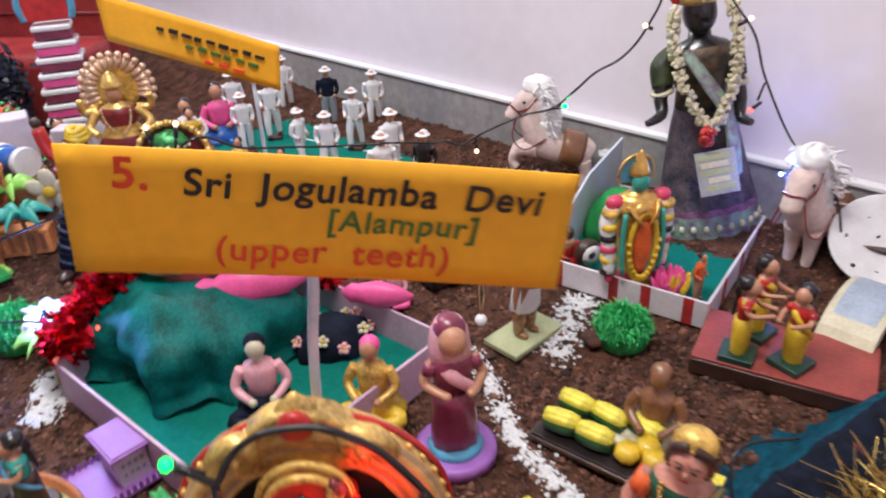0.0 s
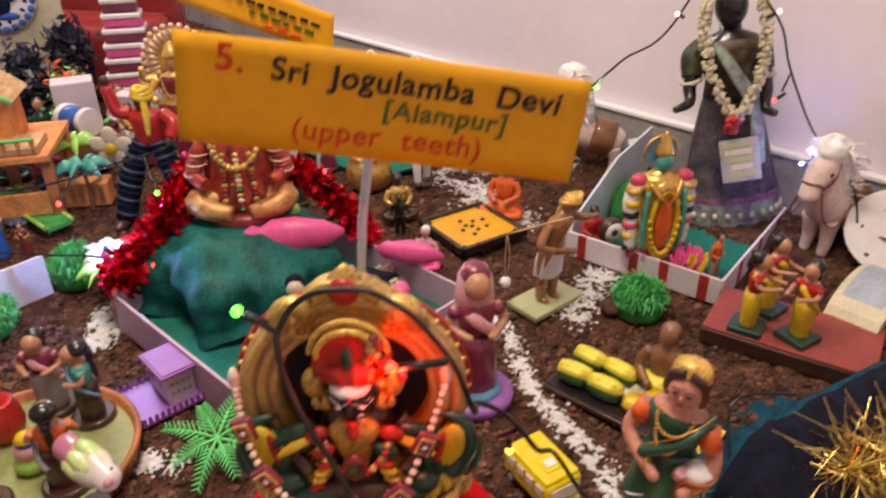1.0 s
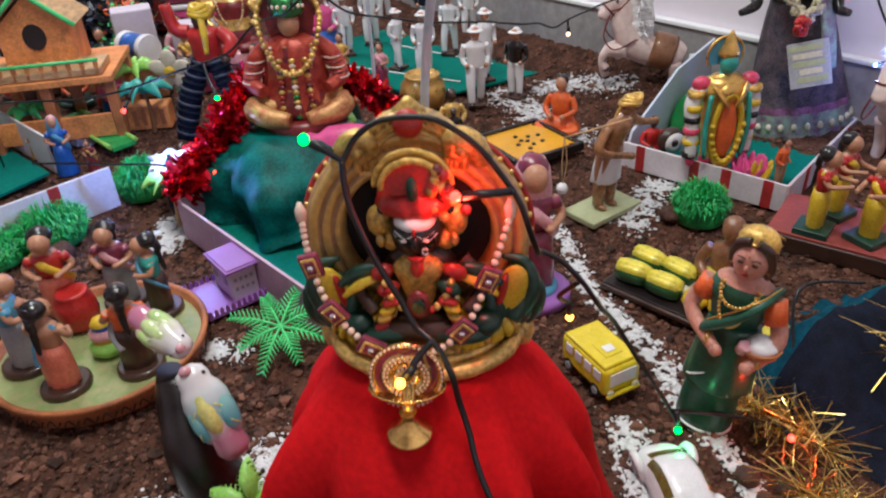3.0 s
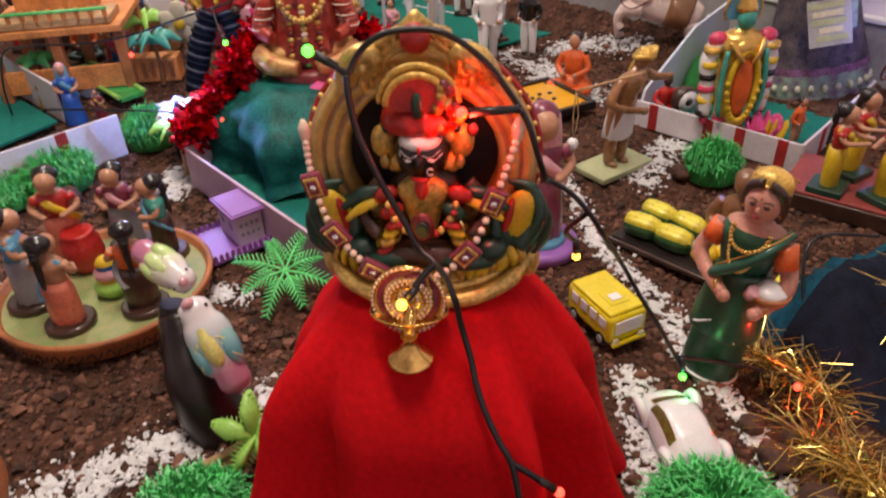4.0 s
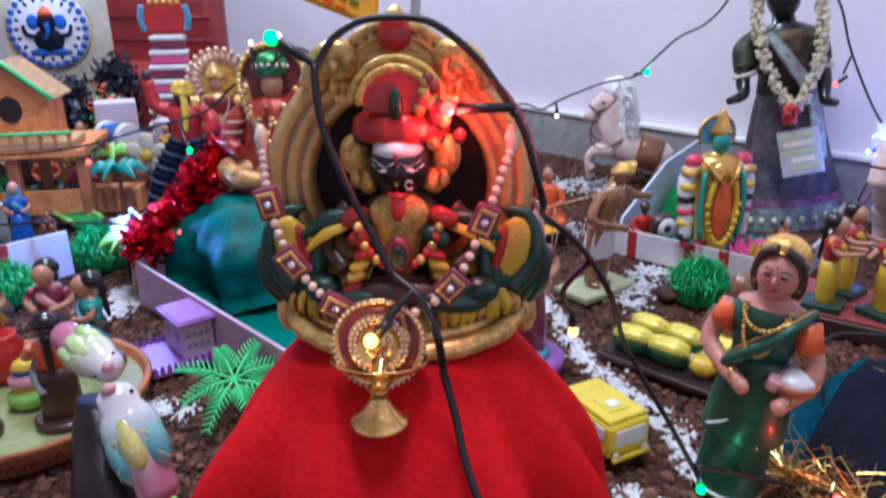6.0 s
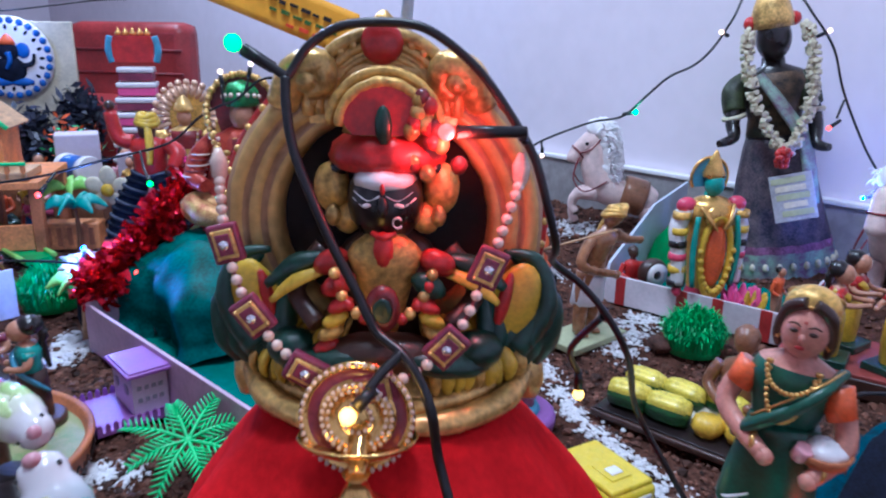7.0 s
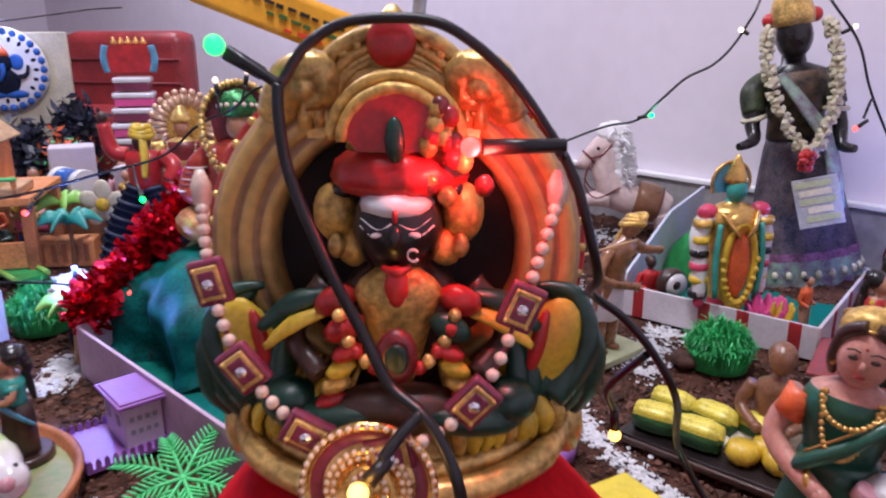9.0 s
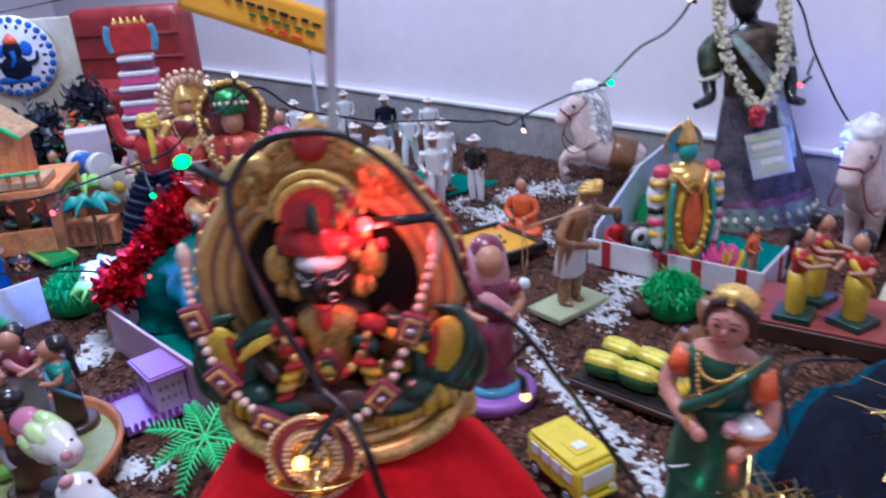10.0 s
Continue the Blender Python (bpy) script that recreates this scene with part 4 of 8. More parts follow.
def fern(at, rz, label, m=LEAF, size=0.075, tilt=30):
    """A flat comb-like plastic palm leaf: fronds with side teeth round a hub."""
    ob = holder("plastic_fern", label, "artificial plant", at, rz, rx=tilt)
    for k in range(8):
        a = math.radians(-22 + 45 * k)
        ln = size * (1.18, 0.95, 1.08, 0.9)[k % 4]
        bm = B()
        tip = Vector((ln * math.cos(a), ln * math.sin(a), -0.10 * ln))
        tube(bm, [(0, 0, 0.004), tip * 0.5 + Vector((0, 0, 0.012)), tip], [0.0026, 0.0022, 0.0012], 0, 6, 4)
        for j in range(2, 11):
            p = tip * (j / 10.6) + Vector((0, 0, 0.012 * math.sin(math.pi * j / 11)))
            for s in (-1, 1):
                d = Vector((math.cos(a + s * 0.85), math.sin(a + s * 0.85), 0.10)) * size * (0.36 - 0.022 * j)
                tube(bm, [p, p + d], [0.0022, 0.0009], 0, 4, 1)
        part("frond", bm, m, ob)
    bm = B()
    ball(bm, (0, 0, 0.003), (0.007, 0.007, 0.005), 0, 10, 6)
    part("hub", bm, m, ob)
    return ob


fern((-0.272, 0.335, 0.045), 10, "bright green plastic fern leaf lying on soil", size=0.076, tilt=24)


def toy_palm(at, label, m, h=0.08, size=0.045, trunk=BROWN, lean=(0.0, 0.0), rz=0.0, n=6, face=False):
    """A toy palm: curved trunk, hub and thick pointed leaves."""
    ob = holder("toy_palm", label, "toy tree", at, rz, group="toy palms")
    top = Vector((lean[0], lean[1], h))
    bm = B()
    tube(bm, [(0, 0, -0.005), top * 0.5 + Vector((0.004, 0, 0)), top], [0.007, 0.0055, 0.0045], 0, 9)
    part("trunk", bm, trunk, ob)
    for k in range(n):
        a = 2 * math.pi * k / n + 0.3
        d = Vector((math.cos(a), -0.3 * math.sin(a), 0.9 * math.sin(a))) if face else Vector((math.cos(a), math.sin(a), 0))
        bm = B()
        tube(bm, [top, top + d * size * 0.5 + Vector((0, 0, size * 0.22)), top + d * size + Vector((0, 0, -size * 0.1))], [size * 0.10, size * 0.24, size * 0.02], 0, 10, 5, flat=0.45)
        part("leaf", bm, m, ob)
    return ob


palm = holder("toy_palm", "lime green toy palm lying on its brown trunk", "toy tree", (-0.214, -0.018, 0.068), group="toy palms")
bm = B()
tube(bm, [(-0.083, -0.014, -0.056), (-0.040, -0.004, -0.032), (0.0, 0.004, -0.006)], [0.0075, 0.006, 0.005], 0, 9)
tube(bm, [(-0.060, -0.020, -0.058), (-0.030, -0.008, -0.038), (0.0, 0.002, -0.010)], [0.005, 0.0045, 0.004], 0, 8)
ball(bm, (-0.084, -0.015, -0.057), (0.010, 0.009, 0.008), 0, 10, 7)
part("trunk", bm, TAN, palm)
up, side = Vector((-0.05, 0.50, 0.86)), Vector((1, 0.03, 0.04))
for k, (a, ln) in enumerate(((96, 0.052), (165, 0.056), (238, 0.054), (300, 0.042), (20, 0.036))):
    bm = B()
    d = side * math.cos(math.radians(a)) + up * math.sin(math.radians(a))
    w = up.cross(side).cross(d).normalized()
    out = side.cross(up).normalized()
    mid = d * ln * 0.55 + out * 0.008
    tube(bm, [out * 0.002, mid * 0.5 + out * 0.004, mid, d * ln * 0.85 + out * 0.003, d * ln - out * 0.003], [0.003, 0.0085, 0.0125, 0.008, 0.0015], 0, 10, 4, flat=0.5)
    for j in range(1, 10):
        p = d * ln * j / 10 + out * 0.005
        q = 0.0125 * math.sin(math.pi * min(1, j / 10 + 0.08)) + 0.0035
        for sg in (-1, 1):
            tube(bm, [p, p + w * sg * q + d * 0.003], [0.0022, 0.0006], 0, 5, 1)
    part("leaf", bm, LIME, palm)
toy_palm((-0.60, 0.755, 0), "pale lime toy palm by a lilac tray", LIME, 0.10, 0.055, TAN, (0, 0), 0, 6)
toy_palm((-0.857, 1.27, 0), "teal toy palm with thick leaves", TEALP, 0.115, 0.075, BROWN, (0, 0), 10, 6)
toy_palm((-0.94, 1.42, 0), "green toy palm with thick leaves", LIME, 0.125, 0.075, BROWN, (0, 0), 40, 6)
toy_palm((-1.15, 1.20, 0), "dark green toy palm on a brown trunk", LEAF, 0.09, 0.06, BROWN, (0, 0), 70, 6)

# Round tray with figurines
tray = holder("round_tray", "round terracotta tray with a mottled green floor", "tray", (-0.565, 0.318, 0))
bm = B()
lathe(bm, [(0.148, 0.0), (0.160, 0.004), (0.166, 0.030), (0.169, 0.036), (0.165, 0.040), (0.158, 0.036), (0.155, 0.022)], 0, 56)
part("rim", bm, TERRA, tray, "terracotta rim with incised scrolls")
bm = B()
lathe(bm, [(0.157, 0.020), (0.157, 0.0235)], 0, 48)
part("tray_floor", bm, MOSS, tray, "mottled green floor")
bm = B()
for k in range(40):
    a = 2 * math.pi * k / 40
    p = [(0.1655 * math.cos(a + d), 0.1655 * math.sin(a + d), z) for d, z in ((-0.06, 0.012), (-0.02, 0.022), (0.03, 0.010), (0.07, 0.020))]
    tube(bm, p, 0.0013, 0, 4, 3)
tagged(part("scrollwork", bm, DBROWN, tray), "dark incised scroll line", kind="stuff")
TZ = 0.0235
for x, y, h, sk, bl, sa, turn in ((-0.577, 0.225, 0.158, CORAL, SKIN, SKY, 175), (-0.662, 0.275, 0.170, GREY, SKY, SKIN, 120), (-0.660, 0.398, 0.172, CORAL, RED, YELLOW, 20),
                                  (-0.575, 0.440, 0.158, GREY, MAROON, LPINK, 5), (-0.478, 0.268, 0.155, DBROWN, ORANGE, GREY, 205), (-0.500, 0.415, 0.150, DBROWN, TEALP, SKY, -60)):
    lady("lady_figurine", (x, y, TZ), h, [sk, bl, sa, SKIN, BLACK, DBROWN], {CORAL: "clay lady in a coral sari with black braid",
         GREY: "clay lady in grey and mauve sari", DBROWN: "clay lady in brown and blue sari on tray"}[sk], "ladies on the round tray", turn, base=0.036, slim=0.74, stout=1.3)
bm = B()
lathe(bm, [(0.018, 0), (0.027, 0.010), (0.028, 0.020), (0.020, 0.028), (0.019, 0.030), (0.022, 0.036), (0.022, 0.044), (0.016, 0.050), (0.015, 0.052), (0.017, 0.058), (0.012, 0.066), (0.004, 0.070)], 0, 20,
      ms=[0, 0, 0, 1, 1, 2, 2, 3, 3, 4, 4])
thing("stacked_pot", bm, [LIME, YELLOW, LPINK, BLUE, YELLOW], "stack of small painted pots in bright colours", "pot", (-0.545, 0.305, TZ))


bm = B()
lathe(bm, [(0.020, 0), (0.030, 0.012), (0.034, 0.034), (0.031, 0.056), (0.024, 0.066), (0.026, 0.072), (0.021, 0.072), (0.004, 0.066)], 0, 26, wobble=lambda a, t: 1 + 0.012 * math.cos(14 * a))
thing("red_pot", bm, RED, "glossy red painted pot on a round tray", "pot", (-0.622, 0.372, TZ))

# Birds on a log
def bird(name, tail, head, label, m):
    tail, head = Vector(tail), Vector(head)
    axis = (head - tail).normalized()
    face = Vector((0.1, -0.8, 0.6))
    back = -(face - axis * face.dot(axis)).normalized()
    mid = (tail + head) / 2
    bm = B()
    lathe(bm, [(0.006, -0.066), (0.017, -0.061), (0.022, -0.050), (0.021, -0.036), (0.024, -0.018), (0.029, 0.002), (0.030, 0.020), (0.026, 0.034), (0.021, 0.043), (0.0215, 0.052), (0.018, 0.062), (0.007, 0.069)], 0, 28, sy=0.88)
    ball(bm, (0, -0.013, 0.064), (0.0085, 0.0085, 0.007), 1, 10, 7)
    ball(bm, (0, -0.0165, 0.006), (0.0135, 0.0125, 0.031), 3, 16, 12)
    for s in (-1, 1):
        ball(bm, (s * 0.018, -0.010, 0.053), 0.0026, 4, 7, 5)
        ball(bm, (s * 0.0170, -0.003, -0.002), (0.0135, 0.0195, 0.034), 2, 16, 12)
        for j in range(3):
            tube(bm, [(s * 0.012, -0.0235 + 0.002 * j, 0.014 - 0.008 * j), (s * 0.022, -0.019, 0.004 - 0.010 * j), (s * 0.026, -0.008, -0.010 - 0.008 * j)], 0.0011, 3, 5, 3)
    ob = thing(name, bm, [m[0], LPINK, m[1], m[2], BLACK], label, "figurine", mid, group="pair of birds")
    k = (head - tail).length / 0.128
    ob.matrix_world = Matrix((back.cross(axis), back, axis)).transposed().to_4x4() * k
    ob.matrix_world = Matrix.Translation(mid) @ Matrix((back.cross(axis) * k, back * k, axis * k)).transposed().to_4x4()
    return ob


def glaze(name, stops):
    """Glossy glaze whose colour runs along the bird, tail to head."""
    m = mat(name, (0.5, 0.5, 0.5), 0.18, var=0.1, scale=60, bump=0.04, coat=0.5)
    nt = m.node_tree
    b = nt.nodes["Principled BSDF"]
    tex, sep, noisy = nt.nodes.new("ShaderNodeTexCoord"), nt.nodes.new("ShaderNodeSeparateXYZ"), nt.nodes.new("ShaderNodeTexNoise")
    noisy.inputs["Scale"].default_value = 45
    nt.links.new(tex.outputs["Object"], sep.inputs[0])
    nt.links.new(tex.outputs["Object"], noisy.inputs["Vector"])
    rng, add, ramp = nt.nodes.new("ShaderNodeMapRange"), nt.nodes.new("ShaderNodeMath"), nt.nodes.new("ShaderNodeValToRGB")
    rng.inputs["From Min"].default_value, rng.inputs["From Max"].default_value = -0.07, 0.07
    add.operation, add.inputs[1].default_value = "MULTIPLY_ADD", 0.18
    nt.links.new(sep.outputs["Z"], rng.inputs["Value"])
    nt.links.new(noisy.outputs[0], add.inputs[0])
    nt.links.new(rng.outputs[0], add.inputs[2])
    nt.links.new(add.outputs[0], ramp.inputs[0])
    for k, (at, col) in enumerate(stops):
        e = ramp.color_ramp.elements[k] if k < 2 else ramp.color_ramp.elements.new(at)
        e.position, e.color = at, (*col, 1)
    nt.links.new(ramp.outputs[0], b.inputs["Base Color"])
    return m


BIRDB = glaze("lime_bird_glaze", [(0.40, (0.50, 0.17, 0.27)), (0.52, (0.62, 0.66, 0.40)), (0.78, (0.66, 0.66, 0.52)), (0.88, (0.72, 0.68, 0.68))])
BIRDC = glaze("teal_bird_glaze", [(0.36, (0.50, 0.18, 0.27)), (0.46, (0.60, 0.52, 0.54)), (0.56, (0.22, 0.46, 0.50)), (0.86, (0.70, 0.67, 0.68))])
BIRDG = glaze("lime_wing_glaze", [(0.36, (0.55, 0.25, 0.32)), (0.50, (0.42, 0.62, 0.20)), (0.86, (0.66, 0.70, 0.45))])
BIRDT = glaze("teal_wing_glaze", [(0.34, (0.52, 0.32, 0.40)), (0.46, (0.10, 0.36, 0.44)), (0.86, (0.34, 0.58, 0.50))])
PYEL = mat("pale_yellow_glaze", (0.66, 0.62, 0.20), 0.2, var=0.2, scale=60, bump=0.03, coat=0.5)
PLIME2 = mat("pale_lime_glaze", (0.55, 0.68, 0.30), 0.2, var=0.15, scale=60, bump=0.03, coat=0.5)
bird("ceramic_bird", (-0.402, 0.172, 0.200), (-0.318, 0.118, 0.182), "glazed bird in white, pink and lime on a log", (BIRDB, BIRDG, PLIME2))
bird("ceramic_bird", (-0.248, 0.040, 0.080), (-0.303, 0.082, 0.182), "glazed bird in white, blue and yellow on a log", (BIRDC, BIRDT, PYEL))
BLACKW = mat("blackened_wood", (0.016, 0.010, 0.010), 0.35, var=0.4, scale=60, bump=0.3)
bm = B()
tube(bm, [(0.02, 0.0, -0.01), (0.0, 0.0, 0.06), (-0.015, 0.03, 0.10), (-0.03, 0.055, 0.135)], [0.044, 0.036, 0.030, 0.022], 0, 14)
tube(bm, [(-0.03, 0.05, -0.01), (-0.045, 0.06, 0.07), (-0.04, 0.07, 0.14)], [0.03, 0.024, 0.016], 0, 12)
thing("log", bm, BLACKW, "dark brown carved log stand under birds", "log", (-0.315, 0.062, 0))

# House with picket base
house = holder("toy_house", "purple plastic toy house with a flat roof", "toy house", (-0.397, 0.500, 0.004), -48)
bm = B()
box(bm, (0.002, -0.022, 0.004), (0.112, 0.118, 0.006), 0, bevel=0.001)
part("base_plate", bm, PURPLE, house)
bm = B()
box(bm, (0, 0, 0.036), (0.076, 0.050, 0.060), 0, bevel=0.001)
part("wall", bm, LILACW, house, "pale lilac walls")
bm = B()
box(bm, (0, 0, 0.0685), (0.094, 0.066, 0.005), 0, bevel=0.0012)
box(bm, (0, 0, 0.0720), (0.086, 0.058, 0.003), 0, bevel=0.001)
part("roof", bm, PURPLE, house)
for x, y, rz in [(-0.052 + 0.0105 * k, -0.080, 0) for k in range(11)] + [(0.057, -0.077 + 0.0105 * k, 90) for k in range(11)] + [(-0.053, -0.077 + 0.0105 * k, 90) for k in range(11)]:
    bm = B()
    box(bm, (0, 0, 0.0045), (0.0065, 0.0022, 0.009), 0)
    lathe(bm, [(0.0034, 0.0088), (0.0022, 0.0120), (0.0004, 0.0140)], 0, 8, sy=0.35)
    p = part("picket", bm, PURPLE, house)
    p.matrix_local = pose(x, y, 0.006, 0, 0, rz)
for k in range(8):
    bm = B()
    box(bm, (0, 0, 0), (0.002, 0.0055, 0.0065), 0)
    p = part("window", bm, GREY, house)
    p.location = (0.0385, -0.0150 + 0.0100 * (k % 4), 0.046 - 0.018 * (k // 4))
for x in (-0.020, 0.016):
    bm = B()
    box(bm, (0, 0, 0), (0.012, 0.002, 0.014), 0)
    p = part("window", bm, GREY, house)
    p.location = (x, -0.0255, 0.040)


# Board-sided enclosures
def board(parent, a, b, h, m, thick=0.006, name="board", label="", z0=0.0):
    a, b = Vector((*a, 0)), Vector((*b, 0))
    bm = B()
    mid, d = (a + b) / 2, b - a
    box(bm, (mid.x, mid.y, z0 + h / 2), (d.length, thick, h), 0, (0, 0, math.degrees(math.atan2(d.y, d.x))), 0.001)
    return part(name, bm, m, parent, label)


def floor_sheet(parent, pts, z, m, name="felt_floor", label=""):
    bm = B()
    top = [bm.verts.new((*p, z)) for p in pts]
    low = [bm.verts.new((*p, z - 0.006)) for p in pts]
    bm.faces.new(top), bm.faces.new(low[::-1])
    for i in range(len(pts)):
        bm.faces.new((top[i], low[i], low[(i + 1) % len(pts)], top[(i + 1) % len(pts)]))
    return part(name, bm, m, parent, label)


box_l = holder("display_tray", "lilac board-sided tray lined with green felt", "tray", (0, 0, 0))
P, Q, R, S = (-0.565, 0.700), (-0.195, 0.345), (0.135, 0.690), (-0.235, 1.045)
for a, b in ((P, Q), (Q, R), (R, S), (S, P)):
    board(box_l, a, b, 0.085, LILAC, name="side_board", label="lilac painted board")
floor_sheet(box_l, [P, Q, R, S], 0.014, FELT)

cloth = drape("cloth_mound", "teal satin cloth draped in folds over a mound", (-0.325, 0.815, 0.012), 0.165, 0.095, 0.195, TEAL, 5, 11, 0.13,
              [(-1.9, 0.16, 0.16), (-1.45, -0.16, 0.12), (-2.5, -0.15, 0.12), (-2.9, 0.14, 0.16), (-0.9, 0.12, 0.14)])
cloth["category"] = "cloth"
for v in cloth.data.vertices:
    low = 1 - v.co.z / 0.165
    v.co += Vector((v.co.x, v.co.y, 0)).normalized() * (0.028 * math.sin(math.pi * min(1, low * 1.25)) + 0.010 * low * noise.noise(v.co * 14) + 0.004 * noise.noise(v.co * 38))
    v.co.z += 0.010 * noise.noise(v.co * 16)

# Seated deity on the mound: one mesh
REDGOLD = mat("red_gold_brocade", (0.34, 0.055, 0.03), 0.32, 0.2, var=0.6, scale=150, bump=0.4, col2=(0.24, 0.010, 0.014))
OLDGOLD = mat("gold_brocade", (0.46, 0.29, 0.11), 0.42, 0.3, var=0.6, scale=130, bump=0.4, col2=(0.34, 0.06, 0.03))
CROWNG = mat("green_foil_crown", (0.05, 0.26, 0.08), 0.25, 0.4, var=0.5, scale=200, bump=0.3)
def seated_deity(name, at, h, mats, label, turn=0.0, halo=True, robed=False):
    """mats: robe, gold, face, crown, pearls, base."""
    bm = B()
    lathe(bm, [(0.30 * h, 0), (0.33 * h, 0.03 * h), (0.29 * h, 0.07 * h), (0.31 * h, 0.11 * h), (0.26 * h, 0.14 * h)], 5, 26, wobble=lambda a, t: 1 + 0.04 * math.cos(12 * a))
    lathe(bm, [(0.24 * h, 0.12 * h), (0.30 * h, 0.20 * h), (0.22 * h, 0.34 * h), (0.16 * h, 0.45 * h), (0.19 * h, 0.56 * h), (0.16 * h, 0.64 * h), (0.06 * h, 0.68 * h), (0.055 * h, 0.72 * h)], 0, 24, sy=0.75,
          wobble=lambda a, t: 1 + 0.06 * math.cos(7 * a) * (1 - t), ms=[0, 0, 1, 0, 0, 1, 2])
    ball(bm, (0, -0.02 * h, 0.775 * h), (0.075 * h, 0.08 * h, 0.095 * h), 2, 14, 10)
    lathe(bm, [(0.10 * h, 0.83 * h), (0.115 * h, 0.86 * h), (0.108 * h, 0.92 * h), (0.075 * h, 0.97 * h), (0.01 * h, 0.99 * h)] if robed else
          [(0.10 * h, 0.83 * h), (0.105 * h, 0.86 * h), (0.085 * h, 0.91 * h), (0.05 * h, 0.97 * h), (0.01 * h, 1.0 * h)], 3, 16, (0, 0, 0))
    if robed:
        for k in range(7):
            a = math.pi * (k + 0.5) / 7
            ball(bm, (0.112 * h * math.cos(a), -0.112 * h * math.sin(a), (0.885 + 0.02 * math.sin(a)) * h), 0.016 * h, 4, 7, 5)
    if robed:
        loop = [(0.215 * h * math.cos(a), 0.80 * h + 0.225 * h * math.sin(a) if math.sin(a) > 0 else 0.80 * h + 0.33 * h * math.sin(a) * abs(math.sin(a)) ** 0.5) for a in np.linspace(0, 2 * math.pi, 52, False)]
        prism(bm, [(x * (1 if z > 0.8 * h else 0.8), z) for x, z in loop], 0.012 * h, 0, pose(0, 0.05 * h, 0))
        for k, (x, z) in enumerate(loop):
            front = max(0.0, min(1.0, (0.85 * h - z) / (0.3 * h)))
            ball(bm, (x, (0.02 - 0.21 * front) * h, z), (0.024 if k % 2 else 0.019) * h, 1, 7, 5)
    elif halo:
        prism(bm, [(0.20 * h * math.cos(a), 0.80 * h + 0.22 * h * math.sin(a)) for a in np.linspace(-0.6, math.pi + 0.6, 26)], 0.012 * h, 0, pose(0, 0.07 * h, 0))
        for a in np.linspace(-0.7, math.pi + 0.7, 30):
            ball(bm, (0.205 * h * math.cos(a), 0.05 * h, 0.80 * h + 0.225 * h * math.sin(a)), 0.016 * h, 4, 7, 5)
    for k in range(26):
        a = math.pi * k / 25
        ball(bm, (0.14 * h * math.cos(a), -0.11 * h - 0.02 * h * math.sin(a), 0.64 * h - 0.26 * h * math.sin(a)), 0.014 * h, 4 if k % 2 else 1, 7, 5)
    if robed:
        lathe(bm, [(0.27 * h, 0.11 * h), (0.29 * h, 0.18 * h), (0.25 * h, 0.32 * h), (0.215 * h, 0.46 * h), (0.20 * h, 0.58 * h), (0.16 * h, 0.66 * h), (0.08 * h, 0.70 * h)], 6, 44, sy=0.72, wobble=lambda a, t: 1 + 0.05 * math.cos(13 * a + 2 * t) + 0.03 * math.cos(5 * a))
        for q in (-0.085, 0.0, 0.085):
            for k in range(12):
                z = 0.56 - 0.036 * k
                w = 0.20 + 0.14 * (0.62 - z)
                ball(bm, (q * h * (1 + 0.6 * (0.62 - z)), -(0.72 * math.sqrt(max(0.001, (w + 0.02) ** 2 - q * q)) + 0.008) * h, z * h), (0.026 * h, 0.014 * h, 0.019 * h), (1, 6, 0)[k % 3] if q else (1, 4, 1, 3)[k % 4], 7, 5)
        for q in (-1, 1):
            tube(bm, [(q * 0.17 * h, 0.02 * h, 0.63 * h), (q * 0.27 * h, 0.0, 0.53 * h), (q * 0.31 * h, -0.07 * h, 0.40 * h), (q * 0.22 * h, -0.19 * h, 0.36 * h)], [0.055 * h, 0.065 * h, 0.060 * h, 0.042 * h], 6, 10)
            tube(bm, [(q * 0.12 * h, -0.08 * h, 0.20 * h), (q * 0.30 * h, -0.12 * h, 0.22 * h), (q * 0.24 * h, -0.21 * h, 0.19 * h), (q * 0.06 * h, -0.26 * h, 0.16 * h)], [0.08 * h, 0.095 * h, 0.08 * h, 0.05 * h], 7, 10)
            for k in range(5):
                ring = [(q * (0.262 + 0.011 * k + 0.068 * math.cos(b)) * h, (-0.01 - 0.016 * k + 0.068 * math.sin(b)) * h, (0.535 - 0.032 * k) * h) for b in np.linspace(0, 2 * math.pi, 15)]
                tube(bm, ring, 0.006 * h, 0 if k % 2 else 4, 5, 1)
    for s in (-1, 1) if not robed else ():
        tube(bm, [(s * 0.18 * h, 0, 0.60 * h), (s * 0.30 * h, -0.05 * h, 0.46 * h), (s * 0.20 * h, -0.2 * h, 0.40 * h)], [0.05 * h, 0.045 * h, 0.035 * h], 1, 8)
        tube(bm, [(s * 0.19 * h, 0.02 * h, 0.60 * h), (s * 0.33 * h, 0.02 * h, 0.60 * h), (s * 0.34 * h, -0.02 * h, 0.74 * h)], [0.045 * h, 0.04 * h, 0.03 * h], 1, 8)
        tube(bm, [(s * 0.12 * h, -0.1 * h, 0.19 * h), (s * 0.32 * h, -0.16 * h, 0.18 * h), (s * 0.04 * h, -0.28 * h, 0.16 * h)], [0.09 * h, 0.08 * h, 0.05 * h], 0, 9)
    return thing(name, bm, mats, label, "statue", at, turn)


